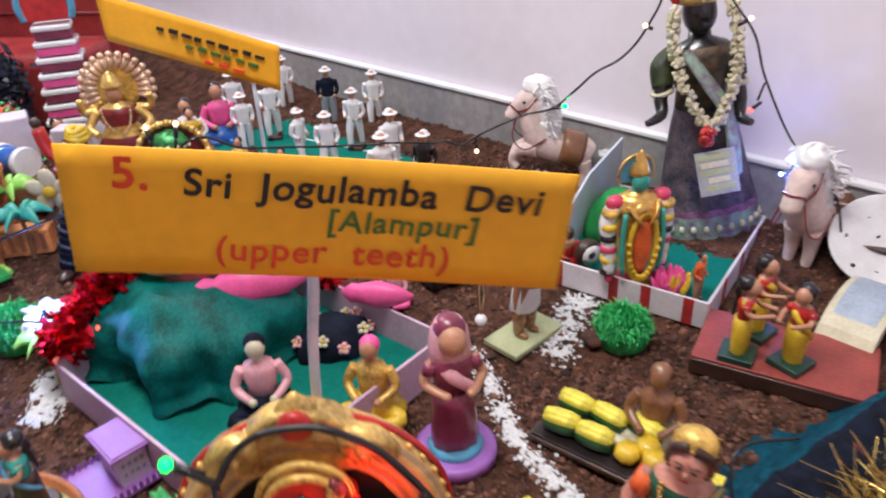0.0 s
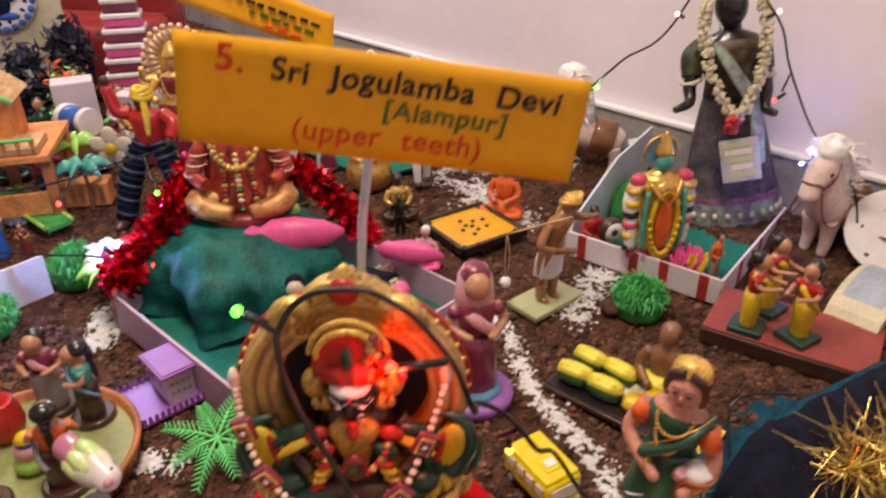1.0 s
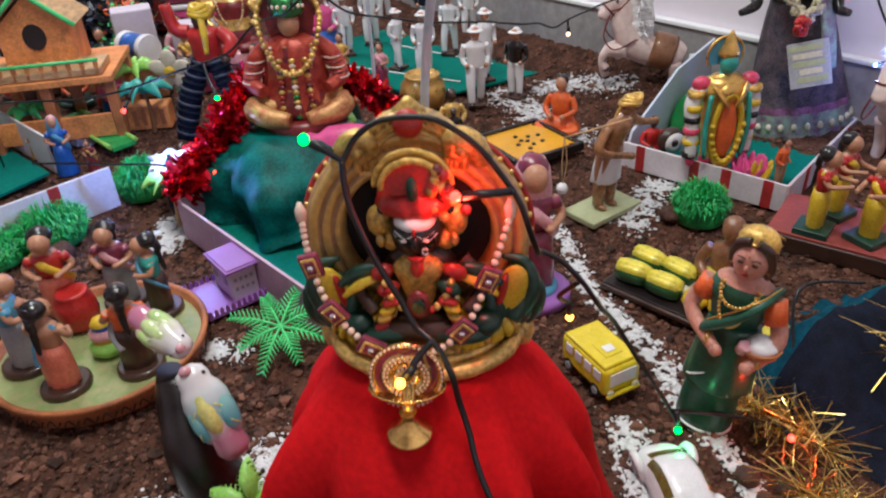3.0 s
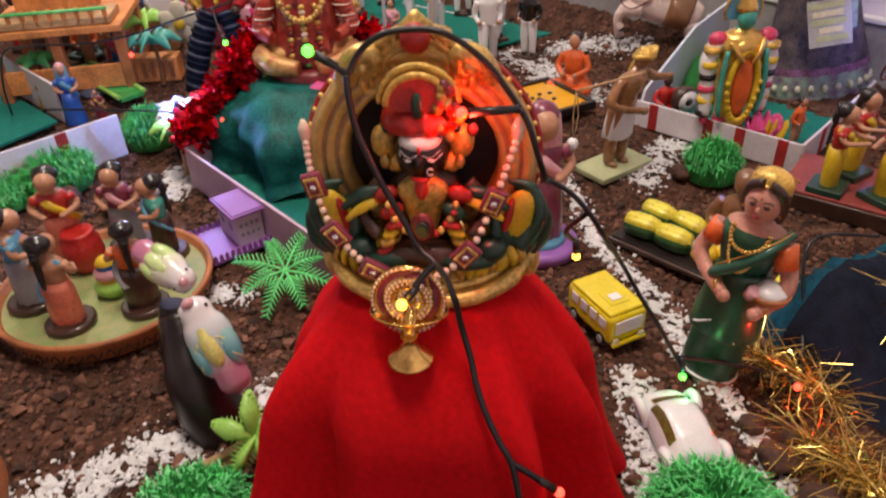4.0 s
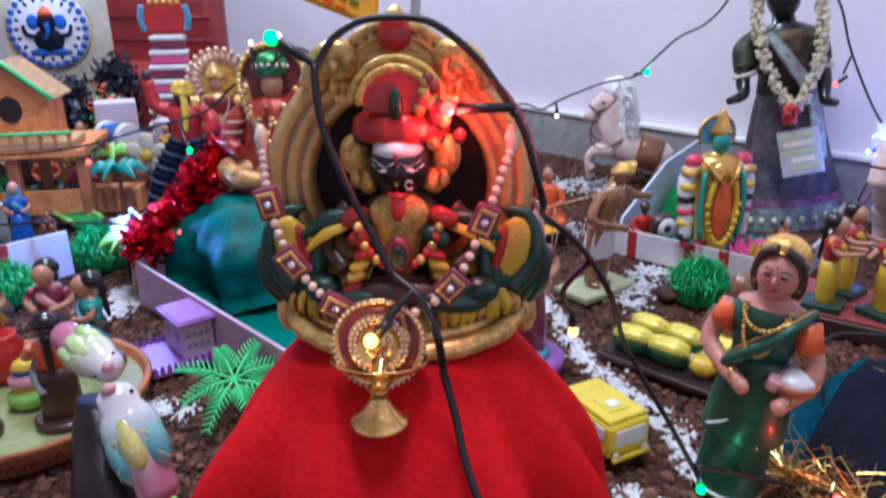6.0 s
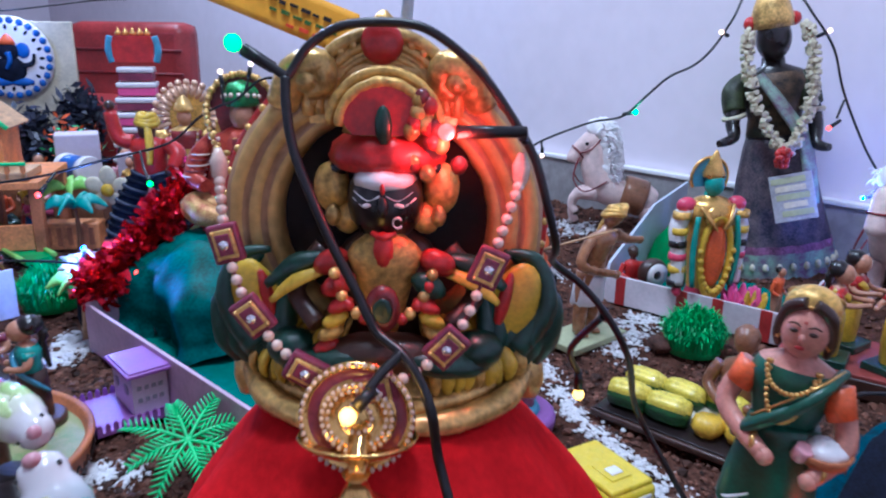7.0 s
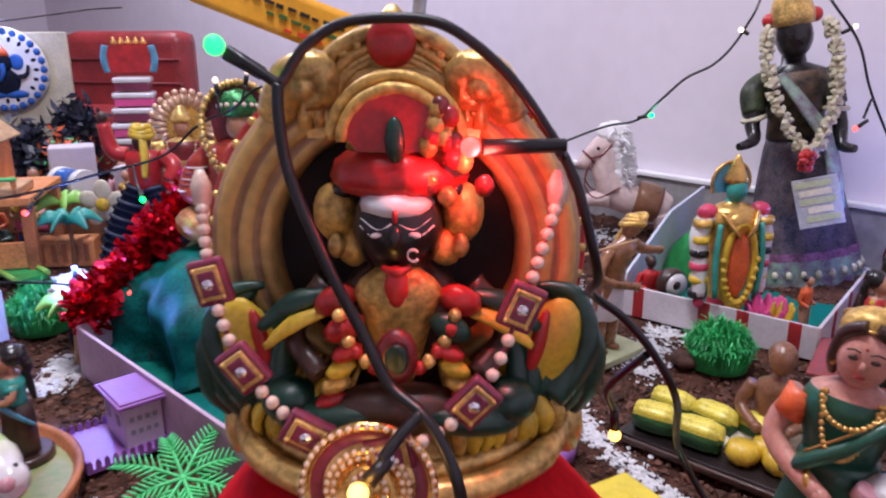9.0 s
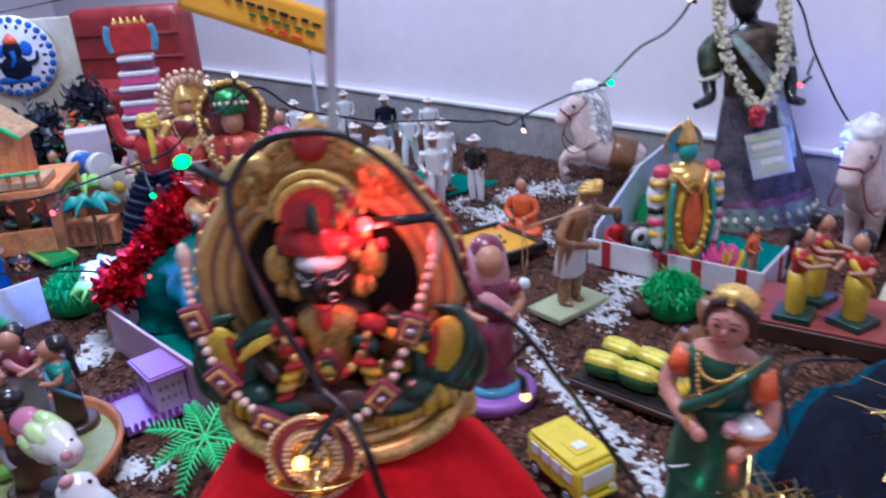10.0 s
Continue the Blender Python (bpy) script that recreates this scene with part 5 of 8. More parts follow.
seated_deity("deity_statue", (-0.325, 0.865, 0.165), 0.285, [DRED, GOLD, SKIN, CROWNG, PEARL, DRED, REDGOLD, OLDGOLD], "seated deity statue in red robe with pearl halo", 8, robed=True)
bm = B()
tube(bm, [(0.098 * math.cos(a), 0.098 * math.sin(a), 0) for a in np.linspace(0, 2 * math.pi, 25)], 0.011, 0, 8, 2)
thing("lime_ring", bm, LIME, "lime green plastic ring round a statue foot", "ring", (-0.325, 0.865, 0.170))
bm = B()
lathe(bm, [(0.004, -0.075), (0.018, -0.05), (0.026, -0.01), (0.024, 0.02), (0.015, 0.034), (0.018, 0.046), (0.010, 0.058), (0.002, 0.066)], 0, 16, (0, 0, 0.022), (0, 90, 0), sy=0.8)
thing("pink_bird", bm, PINK, "plain bright pink plastic bird on teal cloth", "figurine", (-0.226, 0.775, 0.135), 188).data.transform(Matrix.Scale(1.5, 4))
bm = B()
lathe(bm, [(0.004, -0.055), (0.016, -0.03), (0.022, 0.0), (0.015, 0.03), (0.016, 0.04), (0.004, 0.055)], 0, 14, (0, 0, 0.02), (0, 90, 0), sy=0.8)
thing("pink_bird", bm, PINK, "small plain pink plastic bird on board edge", "figurine", (0.015, 0.80, 0.085), 165).data.transform(Matrix.Scale(1.3, 4))


# Tinsel: foil strips along a line, one mesh of stuff
def tinsel(name, pts, r, count, m, label, seed, w=0.0016, ln=1.0, lie=1.0):
    rnd = np.random.default_rng(seed)
    line = smooth_line(pts, 10)
    bm = B()
    tube(bm, pts, 0.002, 0, 5, 4)
    for _ in range(count):
        k = rnd.integers(0, len(line) - 1)
        p = line[k].lerp(line[k + 1], rnd.random())
        d = Vector(rnd.normal(size=3))
        d = Vector((d.x, d.y, d.z * lie)).normalized()
        e = d.cross(Vector(rnd.normal(size=3))).normalized() * w
        q = p + d * r * rnd.uniform(0.5, 1.1) * ln
        b = p.lerp(q, 0.5) + Vector(rnd.normal(size=3)) * r * (0.12 if w > 0.001 else 0.22)
        v = [bm.verts.new(x) for x in (p - e, p + e, b + e, b - e, q + e * 0.7, q - e * 0.7)]
        bm.faces.new((v[0], v[1], v[2], v[3])), bm.faces.new((v[3], v[2], v[4], v[5]))
    return thing(name, bm, m, label, "tinsel", kind="stuff")


tinsel("red_tinsel", [(-0.56, 0.73, 0.10), (-0.53, 0.77, 0.13), (-0.47, 0.83, 0.20), (-0.42, 0.90, 0.26)], 0.052, 1500, RTINSEL, "shiny red foil tinsel garland round the mound", 11, 0.0065)
tinsel("red_tinsel", [(-0.24, 0.93, 0.25), (-0.17, 0.93, 0.20), (-0.12, 0.92, 0.14), (-0.08, 0.90, 0.10)], 0.040, 900, RTINSEL, "shiny red foil tinsel garland on the mound's far side", 12, 0.0065)
tinsel("gold_tinsel", [(0.41, 0.18, 0.02), (0.45, 0.15, 0.03), (0.49, 0.10, 0.02)], 0.042, 330, GTINSEL, "tangled gold foil tinsel on dark soil", 13, 0.00065, 1.7, 0.35)
tinsel("gold_tinsel", [(0.44, 0.04, 0.02), (0.47, -0.02, 0.03), (0.50, -0.08, 0.03)], 0.05, 420, GTINSEL, "tangled gold foil tinsel beside rocks", 14, 0.00065, 1.7, 0.35)
tinsel("gold_tinsel", [(0.62, 0.20, 0.095), (0.68, 0.22, 0.100), (0.76, 0.25, 0.100)], 0.060, 420, GTINSEL, "gold foil tinsel spread over blue cloth", 15, 0.00065, 1.6, 0.4)

for x, y, r, sd in ((0.400, 0.022, 0.022, 1), (0.385, 0.072, 0.015, 2), (0.43, 0.06, 0.016, 3), (0.462, 0.11, 0.018, 4), (0.43, -0.04, 0.024, 5), (-0.80, 0.62, 0.03, 6), (-0.69, 0.60, 0.025, 7), (0.425, 0.735, 0.022, 8)):
    bm = B()
    got = bmesh.ops.create_icosphere(bm, subdivisions=3, radius=r)
    for v in bm.verts:
        v.co *= 1 + 0.45 * noise.noise(v.co * 42 + Vector((sd * 3, 0, 0))) + 0.16 * noise.noise(v.co * 120)
        v.co.z *= 0.7
    for f in bm.faces:
        f.smooth = True
    thing("rock", bm, ROCK, "dark brown rough rock lying on soil", "rock", (x, y, r * 0.3), group="rocks")


# Added reflector on a stand: pale foil that imitates the blue bulb's bloom
FOIL = mat("bloom_foil_silver", (0.80, 0.80, 0.84), 0.40, 0.35, var=0.1, scale=60, bump=0.1)
bm = B()
got = bmesh.ops.create_icosphere(bm, subdivisions=4, radius=0.045)
for v in bm.verts:
    v.co *= 1 + 0.55 * noise.noise(v.co * 45) + 0.30 * noise.noise(v.co * 110)
    v.co.z *= 0.65
thing("bloom_foil", bm, FOIL, "added crumpled foil ball imitating bloom of the blue bulb", "foil", (-0.605, 0.812, 0.112))
bm = B()
lathe(bm, [(0.030, 0), (0.034, 0.02), (0.030, 0.090)], 0, 20)
thing("bloom_foil_stand", bm, NAVY, "added dark round stand under the bloom foil", "stand", (-0.605, 0.815, 0.0))

# Toy vehicles
bus = holder("toy_bus", "yellow plastic toy school bus on the soil", "toy bus", (0.224, 0.262, 0.004), 30)
bm = B()
box(bm, (0, 0.004, 0.034), (0.064, 0.104, 0.046), 0, bevel=0.007)
box(bm, (0, 0.004, 0.058), (0.060, 0.094, 0.008), 0, bevel=0.003)
body = part("body", bm, YELLOW, bus)
BUSY = mat("bus_yellow", (0.78, 0.60, 0.02), 0.3, var=0.1, scale=60, bump=0.03, coat=0.4)
body.data.materials[0] = BUSY
bm = B()
box(bm, (0, -0.0485, 0.038), (0.046, 0.002, 0.022), 0, bevel=0.0008)
part("windscreen", bm, WHITE, bus, "white painted windscreen")
for s in (-1, 1):
    for k in range(4):
        bm = B()
        box(bm, (s * 0.0322, -0.030 + 0.022 * k, 0.042), (0.002, 0.016, 0.016), 0, bevel=0.0008)
        part("window", bm, WHITE, bus, "white painted window")
    bm = B()
    lathe(bm, [(0.006, 0), (0.006, 0.003), (0.003, 0.004)], 0, 12, (s * 0.022, -0.049, 0.016), (90, 0, 0))
    part("headlight", bm, CREAM, bus)
    for y in (-0.028, 0.036):
        wheel = holder("wheel", "", "", (s * 0.030, y, 0.0115))
        del_cat = wheel.pop("category", None)
        wheel.parent = bus
        wheel.matrix_local = pose(s * 0.029, y, 0.0115)
        bm = B()
        lathe(bm, [(0.010, -0.004), (0.0115, -0.002), (0.0115, 0.003), (0.010, 0.005)], 0, 18, rot=(0, 90, 0))
        part("tyre", bm, BLACK, wheel)
        bm = B()
        lathe(bm, [(0.006, -0.0055), (0.0055, 0.0062), (0.002, 0.0068)], 0, 12, rot=(0, 90, 0))
        part("rim", bm, GREY, wheel)
bm = B()
box(bm, (0, -0.051, 0.012), (0.058, 0.006, 0.006), 0, bevel=0.002)
part("bumper", bm, BUSY, bus)
bm = B()
box(bm, (0, -0.010, 0.0625), (0.030, 0.034, 0.002), 0, bevel=0.001)
box(bm, (0, -0.012, 0.064), (0.016, 0.014, 0.0012), 1, bevel=0.0004)
part("roof_hatch", bm, [BUSY, WHITE], bus, "raised roof hatch with white patch")

car = holder("toy_car", "white plastic toy car with dark windows", "toy car", (0.287, 0.046, 0.003), 12)
car.matrix_world = car.matrix_world @ Matrix.Scale(0.86, 4)
CAR = [(-0.080, 0.022, 0.026), (-0.074, 0.034, 0.034), (-0.058, 0.047, 0.038), (-0.036, 0.058, 0.039), (-0.012, 0.063, 0.039), (0.012, 0.061, 0.038), (0.030, 0.053, 0.038), (0.046, 0.041, 0.037), (0.062, 0.035, 0.035), (0.074, 0.028, 0.029), (0.080, 0.019, 0.020)]


def car_skin(y, a, out=0.0):
    """A point of the car's shell at length y, a from 0 (one sill) to pi (the other)."""
    top, w = np.interp(y, [r[0] for r in CAR], [r[1] for r in CAR]), np.interp(y, [r[0] for r in CAR], [r[2] for r in CAR])
    c, q = math.cos(a), math.sin(a)
    return Vector(((w + out) * math.copysign(abs(c) ** 0.62, c), y, 0.010 + (top - 0.010 + out) * abs(q) ** 0.75))


def car_patch(y0, y1, a0, a1, m, name, label, out=0.0008):
    bm = B()
    g = [[bm.verts.new(car_skin(y0 + (y1 - y0) * i / 10, a0 + (a1 - a0) * j / 8 + 0.10 * (i / 10 - 0.5) ** 2, out)) for j in range(9)] for i in range(11)]
    for i in range(10):
        for j in range(8):
            bm.faces.new((g[i][j], g[i + 1][j], g[i + 1][j + 1], g[i][j + 1])).smooth = True
    return part(name, bm, m, car, label)


bm = B()
rings = [[bm.verts.new(car_skin(y, math.pi * k / 20)) for k in range(21)] for y in np.linspace(-0.080, 0.080, 33)]
for a, b in zip(rings, rings[1:]):
    for k in range(20):
        bm.faces.new((a[k], a[k + 1], b[k + 1], b[k])).smooth = True
    bm.faces.new((a[0], b[0], b[20], a[20]))
bm.faces.new(rings[0]), bm.faces.new(rings[-1][::-1])
part("body", bm, WHITE, car)
OLIVE = mat("olive_window", (0.10, 0.12, 0.025), 0.2, var=0.5, scale=120, bump=0.02, coat=0.4, col2=(0.10, 0.035, 0.01))
car_patch(-0.040, 0.030, 0.62, 1.05, OLIVE, "window", "olive side window")
car_patch(-0.040, 0.030, math.pi - 1.05, math.pi - 0.62, OLIVE, "window", "olive side window")
car_patch(0.034, 0.050, 1.0, math.pi - 1.0, OLIVE, "windscreen", "olive windscreen")
for s in (-1, 1):
    for y in (-0.050, 0.048):
        bm = B()
        tube(bm, [(s * 0.037, y - 0.022, 0.010), (s * 0.041, y - 0.014, 0.028), (s * 0.042, y, 0.034), (s * 0.041, y + 0.014, 0.028), (s * 0.037, y + 0.022, 0.010)], [0.005, 0.0065, 0.007, 0.0065, 0.005], 0, 8)
        part("mudguard", bm, WHITE, car)
        bm = B()
        lathe(bm, [(0.012, -0.005), (0.0142, -0.002), (0.0142, 0.004), (0.012, 0.006)], 0, 18, (s * 0.038, y, 0.0142), (0, 90, 0))
        wheel = part("wheel", bm, BLACK, car)
        bm = B()
        lathe(bm, [(0.0075, -0.0065), (0.007, 0.007), (0.002, 0.008)], 0, 12, (s * 0.038, y, 0.0142), (0, 90, 0))
        part("rim", bm, GREY, wheel)


# Lady vendor with vegetables
FACE = mat("rosy_face_paint", (0.60, 0.27, 0.20), 0.4, var=0.2, scale=60, bump=0.04, coat=0.25)
SARI = mat("green_sari_paint", (0.012, 0.085, 0.048), 0.38, var=0.3, scale=70, bump=0.1, coat=0.25)
bm = B()
pleat = lambda a, t: 1 + 0.05 * (1 - t) * math.cos(11 * a)
lathe(bm, [(0.040, 0.0), (0.043, 0.006), (0.042, 0.05), (0.040, 0.10), (0.034, 0.16)], 0, 30, sy=0.8, wobble=pleat)
lathe(bm, [(0.051, 0.088), (0.052, 0.092), (0.049, 0.125), (0.044, 0.155), (0.040, 0.180), (0.036, 0.190)], 0, 28, (0.002, -0.002, 0), sy=0.84, wobble=lambda a, t: 1 + 0.03 * math.cos(5 * a))
lathe(bm, [(0.036, 0.175), (0.034, 0.190), (0.041, 0.215), (0.046, 0.235), (0.040, 0.248), (0.018, 0.258), (0.013, 0.272)], 0, 22, sy=0.68, ms=[0, 0, 0, 0, 1, 1])
ball(bm, (0, -0.010, 0.287), (0.0245, 0.025, 0.029), 1, 18, 14)
ball(bm, (0, 0.004, 0.294), (0.0290, 0.0270, 0.0290), 3, 18, 12)
tube(bm, [(0, 0.025, 0.290), (0.006, 0.034, 0.24), (0.004, 0.038, 0.17)], [0.013, 0.012, 0.007], 3, 9)
for side in (-1, 1):
    tube(bm, [(side * 0.004, -0.026, 0.316), (side * 0.020, -0.018, 0.305), (side * 0.0265, -0.008, 0.280), (side * 0.024, 0.0, 0.262)], [0.006, 0.007, 0.006, 0.004], 3, 8)
    ball(bm, (side * 0.0095, -0.0335, 0.290), (0.0046, 0.002, 0.0022), 3, 8, 6)
    tube(bm, [(side * 0.004, -0.0345, 0.2955), (side * 0.010, -0.0340, 0.2975), (side * 0.016, -0.031, 0.2950)], 0.0009, 3, 5, 3)
    ball(bm, (side * 0.0255, -0.008, 0.276), (0.004, 0.004, 0.006), 4, 8, 6)
ball(bm, (0, -0.0355, 0.284), (0.0030, 0.0035, 0.0050), 1, 8, 6)
ball(bm, (0, -0.0335, 0.2745), (0.0055, 0.002, 0.0020), 6, 8, 6)
ball(bm, (0, -0.0348, 0.300), (0.0016, 0.001, 0.0016), 6, 6, 4)
ball(bm, (0, 0.001, 0.3065), (0.0285, 0.0275, 0.0205), 7, 20, 12, (-22, 0, 0))
for q in (0.0, 0.009, 0.017):
    tube(bm, [(0.0275 * math.cos(a), -0.0255 * math.sin(a) * (1 - 18 * q) + q, 0.3005 + 0.012 * math.sin(a) + 0.6 * q) for a in np.linspace(0, math.pi, 11)], 0.0018, 4, 6, 2)
for side, pts in ((-1, [(-0.043, 0, 0.236), (-0.060, -0.012, 0.190), (-0.004, -0.052, 0.166)]), (1, [(0.043, 0, 0.236), (0.066, -0.012, 0.186), (0.042, -0.050, 0.156)])):
    tube(bm, pts, [0.013, 0.0115, 0.0085], 1, 10)
    tube(bm, [pts[0], Vector(pts[0]).lerp(Vector(pts[1]), 0.55)], [0.0165, 0.0150], 2, 10, 2)
    ball(bm, pts[2], (0.010, 0.009, 0.009), 1, 8, 6)
    q = Vector(pts[1]).lerp(Vector(pts[2]), 0.75)
    lathe(bm, [(0.0105, -0.003), (0.0115, 0), (0.0105, 0.003)], 4, 12, q, (20, 70 * -side, 20))
tube(bm, [(0.044, 0.012, 0.245), (0.030, -0.026, 0.236), (0.004, -0.040, 0.212), (-0.026, -0.034, 0.186), (-0.040, -0.008, 0.165)], [0.010, 0.012, 0.013, 0.013, 0.012], 0, 10, flat=0.6)
for dz in (-0.009, 0.011):
    tube(bm, [(0.046, 0.006, 0.248 + dz * 0.3), (0.030, -0.031, 0.237 + dz * 0.8), (0.003, -0.044, 0.214 + dz), (-0.028, -0.037, 0.186 + dz * 0.9)], 0.0016, 4 if dz > 0 else 5, 6)
tube(bm, [(-0.0460, -0.014, 0.091), (-0.031, -0.0355, 0.100), (0.0, -0.0405, 0.124), (0.014, -0.038, 0.145)], 0.0017, 5, 6)
tube(bm, [(0.010, -0.038, 0.143), (0.016, -0.0405, 0.118), (0.030, -0.0375, 0.091)], 0.0018, 5, 6)
tube(bm, [(0.0445 * math.cos(a), 0.036 * math.sin(a), 0.010) for a in np.linspace(0, 2 * math.pi, 22)], 0.0022, 5, 6, 2)
for n, w, dz in ((17, 0.026, 0.020), (25, 0.023, 0.050)):
    for k in range(n):
        a = math.pi * k / (n - 1)
        ball(bm, (w * math.cos(a), -0.026 - 0.020 * math.sin(a), 0.252 - dz * math.sin(a)), 0.0028, 4, 7, 5)
vendor = thing("vendor_figurine", bm, [SARI, FACE, ORANGE, DBROWN, GOLDB, WHITE, RED, OCHRE], "large clay lady in green sari holding a bowl", "figurine", (0.352, 0.180, -0.003), -34, ry=5)
vendor.data.transform(Matrix.Diagonal((0.86, 0.86, 0.985, 1)))
bowl = holder("bowl", "small terracotta bowl heaped with white grain", "bowl", (0.388, 0.132, 0.152))
bm = B()
lathe(bm, [(0.010, 0), (0.021, 0.008), (0.025, 0.018), (0.023, 0.019), (0.019, 0.012), (0.004, 0.008)], 0, 20)
part("shell", bm, TERRA, bowl)
bm = B()
ball(bm, (0, 0, 0.017), (0.0195, 0.0195, 0.012), 0, 22, 14)
for v in bm.verts:
    v.co += Vector(v.co - Vector((0, 0, 0.02))).normalized() * 0.0025 * noise.noise(v.co * 260)
part("heaped_grain", bm, WHITE, bowl)
bm = B()
lathe(bm, [(0.005, -0.008), (0.0075, -0.006), (0.0085, 0.008), (0.0065, 0.009)], 0, 14)
thing("pink_scoop", bm, LPINK, "small pink painted measure held over a bowl", "measure", (0.366, 0.130, 0.168), 20, rx=30)
vt = holder("vegetable_tray", "dark tray of yellow and green gourds", "tray", (0.385, 0.462, 0.004), -42)
bm = B()
box(bm, (0, 0, 0.006), (0.235, 0.135, 0.010), 0, bevel=0.003)
part("tray_board", bm, DBROWN, vt)
bm = B()
box(bm, (0, 0, 0.0125), (0.225, 0.125, 0.003), 0, bevel=0.001)
part("tray_lining", bm, BLACKW, vt)
bm = B()
lathe(bm, [(0.002, -0.031), (0.018, -0.028), (0.022, -0.012), (0.022, 0.012), (0.018, 0.028), (0.002, 0.031)], 0, 40, (0, 0, 0), (0, 90, 0), sx=0.85, wobble=lambda a, t: 1 + 0.05 * math.cos(10 * a))
for i, f in enumerate(bm.faces):
    f.material_index = 1 if f.calc_center_median().y < 0.005 else 0
gourd = None
GOURD = mat("gourd_yellow", (0.74, 0.62, 0.07), 0.35, var=0.3, scale=120, bump=0.15, coat=0.2)
GOURDG = mat("gourd_green", (0.025, 0.11, 0.028), 0.4, var=0.35, scale=90, bump=0.1, coat=0.2)
for i, (x, y) in enumerate(((-0.075, -0.03), (-0.015, -0.03), (-0.075, 0.022), (-0.015, 0.022), (0.045, 0.03))):
    if gourd is None:
        gourd = part("gourd", bm, [GOURD, GOURDG], vt)
        gourd.matrix_local = pose(x, y, 0.033, 90, 0, 8)
    else:
        clone(gourd, vt, pose(x, y, 0.033, 90, 0, 8 - 5 * i))
for x, y in ((0.040, -0.030), (0.082, -0.022), (0.062, -0.002)):
    bm = B()
    lathe(bm, [(0.002, 0.0), (0.015, 0.003), (0.021, 0.014), (0.016, 0.027), (0.003, 0.029)], 0, 20, (x, y, 0.014), wobble=lambda a, t: 1 + 0.08 * math.cos(8 * a))
    part("pumpkin", bm, YELLOW, vt)
bm = B()
box(bm, (0, 0, 0.006), (0.125, 0.034, 0.012), 0, bevel=0.001)
box(bm, (0, 0, 0.0135), (0.122, 0.031, 0.003), 1, bevel=0.0008)
thing("yellow_board", bm, [DBROWN, GOURD], "narrow yellow-topped board lying on soil", "board", (0.482, 0.325, 0.002), 51)
sitter("seller_figurine", (0.455, 0.465, 0.0), 0.155, [CREAM, BROWN, BROWN, BROWN], "seated brown clay man beside a vegetable tray", turn=-30)
blk = holder("draped_block", "low block under blue cloth, shaded side coloured navy", "block", (0.700, 0.270, 0), 28.6)
def cloth_rise(x, y):
    """Height of the cloth over the block: a ridge that falls away in folds."""
    ridge = 0.120 * math.exp(-(((y - 0.075) / (0.055 if y > 0.075 else 0.115)) ** 2)) * min(1, max(0, (0.23 - abs(x)) / 0.06)) ** 0.6
    return max(-0.008, ridge + 0.014 * noise.noise((x * 16 + 9 * y, y * 9, 3.0)) + 0.008 * noise.noise((x * 40, y * 14, 5.0)) - 0.006)


# Navy on the near side puts the blue cloth's shade into the colour
for name, y0, y1, m2, lb in (("cloth_side", -0.19, 0.078, NAVY, "side of the blue cloth, its shade coloured dark navy"), ("cloth_top", 0.078, 0.20, BLUEC, "blue-green cloth ridge")):
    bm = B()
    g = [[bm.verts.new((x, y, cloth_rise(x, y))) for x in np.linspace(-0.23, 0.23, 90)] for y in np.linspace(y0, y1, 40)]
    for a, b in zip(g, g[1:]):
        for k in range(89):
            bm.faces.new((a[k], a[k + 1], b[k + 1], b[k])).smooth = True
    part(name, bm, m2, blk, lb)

# Red platform with ladies
pf = holder("red_platform", "red-brown wooden platform under figurines", "platform", (0.745, 0.615, 0.0), -34)
bm = B()
box(bm, (0.0, 0.0, 0.016), (0.30, 0.17, 0.032), 0, bevel=0.003)
part("platform_block", bm, DBROWN, pf)
REDB = mat("red_board", (0.30, 0.055, 0.045), 0.5, var=0.2, scale=40, bump=0.1)
bm = B()
box(bm, (0.0, 0.0, 0.035), (0.296, 0.166, 0.006), 0, bevel=0.001)
part("platform_top", bm, REDB, pf)
for x, y, turn in ((0.655, 0.615, 55), (0.735, 0.578, -60), (0.715, 0.675, 35)):
    lady("lady_figurine", (x, y, 0.038), 0.165, [YELLOW, RED, YELLOW, SKIN, BLACK, GREEN], "clay lady in yellow sari on a green base", "ladies on the platform", turn, "out", base=0.036, slim=0.6, stout=1.06, square=True)
PALE2 = mat("grey_blue_paint", (0.36, 0.42, 0.52), 0.4, var=0.15, scale=50, bump=0.05)
bm = B()
prism(bm, [(0.125 * math.cos(a), 0.070 * math.sin(a)) for a in np.linspace(0, math.pi, 16)] + [(0.105 * math.cos(a), 0.052 * math.sin(a)) for a in np.linspace(math.pi, 0, 16)], 0.10, 0)
prism(bm, [(0.108 * math.cos(a), 0.062 * math.sin(a)) for a in np.linspace(0.2, math.pi - 0.2, 16)] + [(0.104 * math.cos(a), 0.050 * math.sin(a)) for a in np.linspace(math.pi - 0.2, 0.2, 16)], 0.075, 1, pose(0, 0, 0.012))
for v in bm.verts:
    v.co.z *= 1.3
thing("arched_bridge", bm, [CREAM, PALE2], "cream toy arched bridge with grey-blue deck", "toy bridge", (0.945, 0.70, 0.0), 40)
bm = B()
lathe(bm, [(0.004, 0), (0.06, 0.002), (0.100, 0.014), (0.108, 0.024), (0.104, 0.025), (0.095, 0.016), (0.004, 0.008)], 0, 40)
for k in range(22):
    a, r = k * 2.399, 0.018 * math.sqrt(k + 0.5)
    lathe(bm, [(0.0055, 0), (0.005, 0.0012)], 1, 10, (r * math.cos(a), r * math.sin(a), 0.008 + 0.9 * r * r))
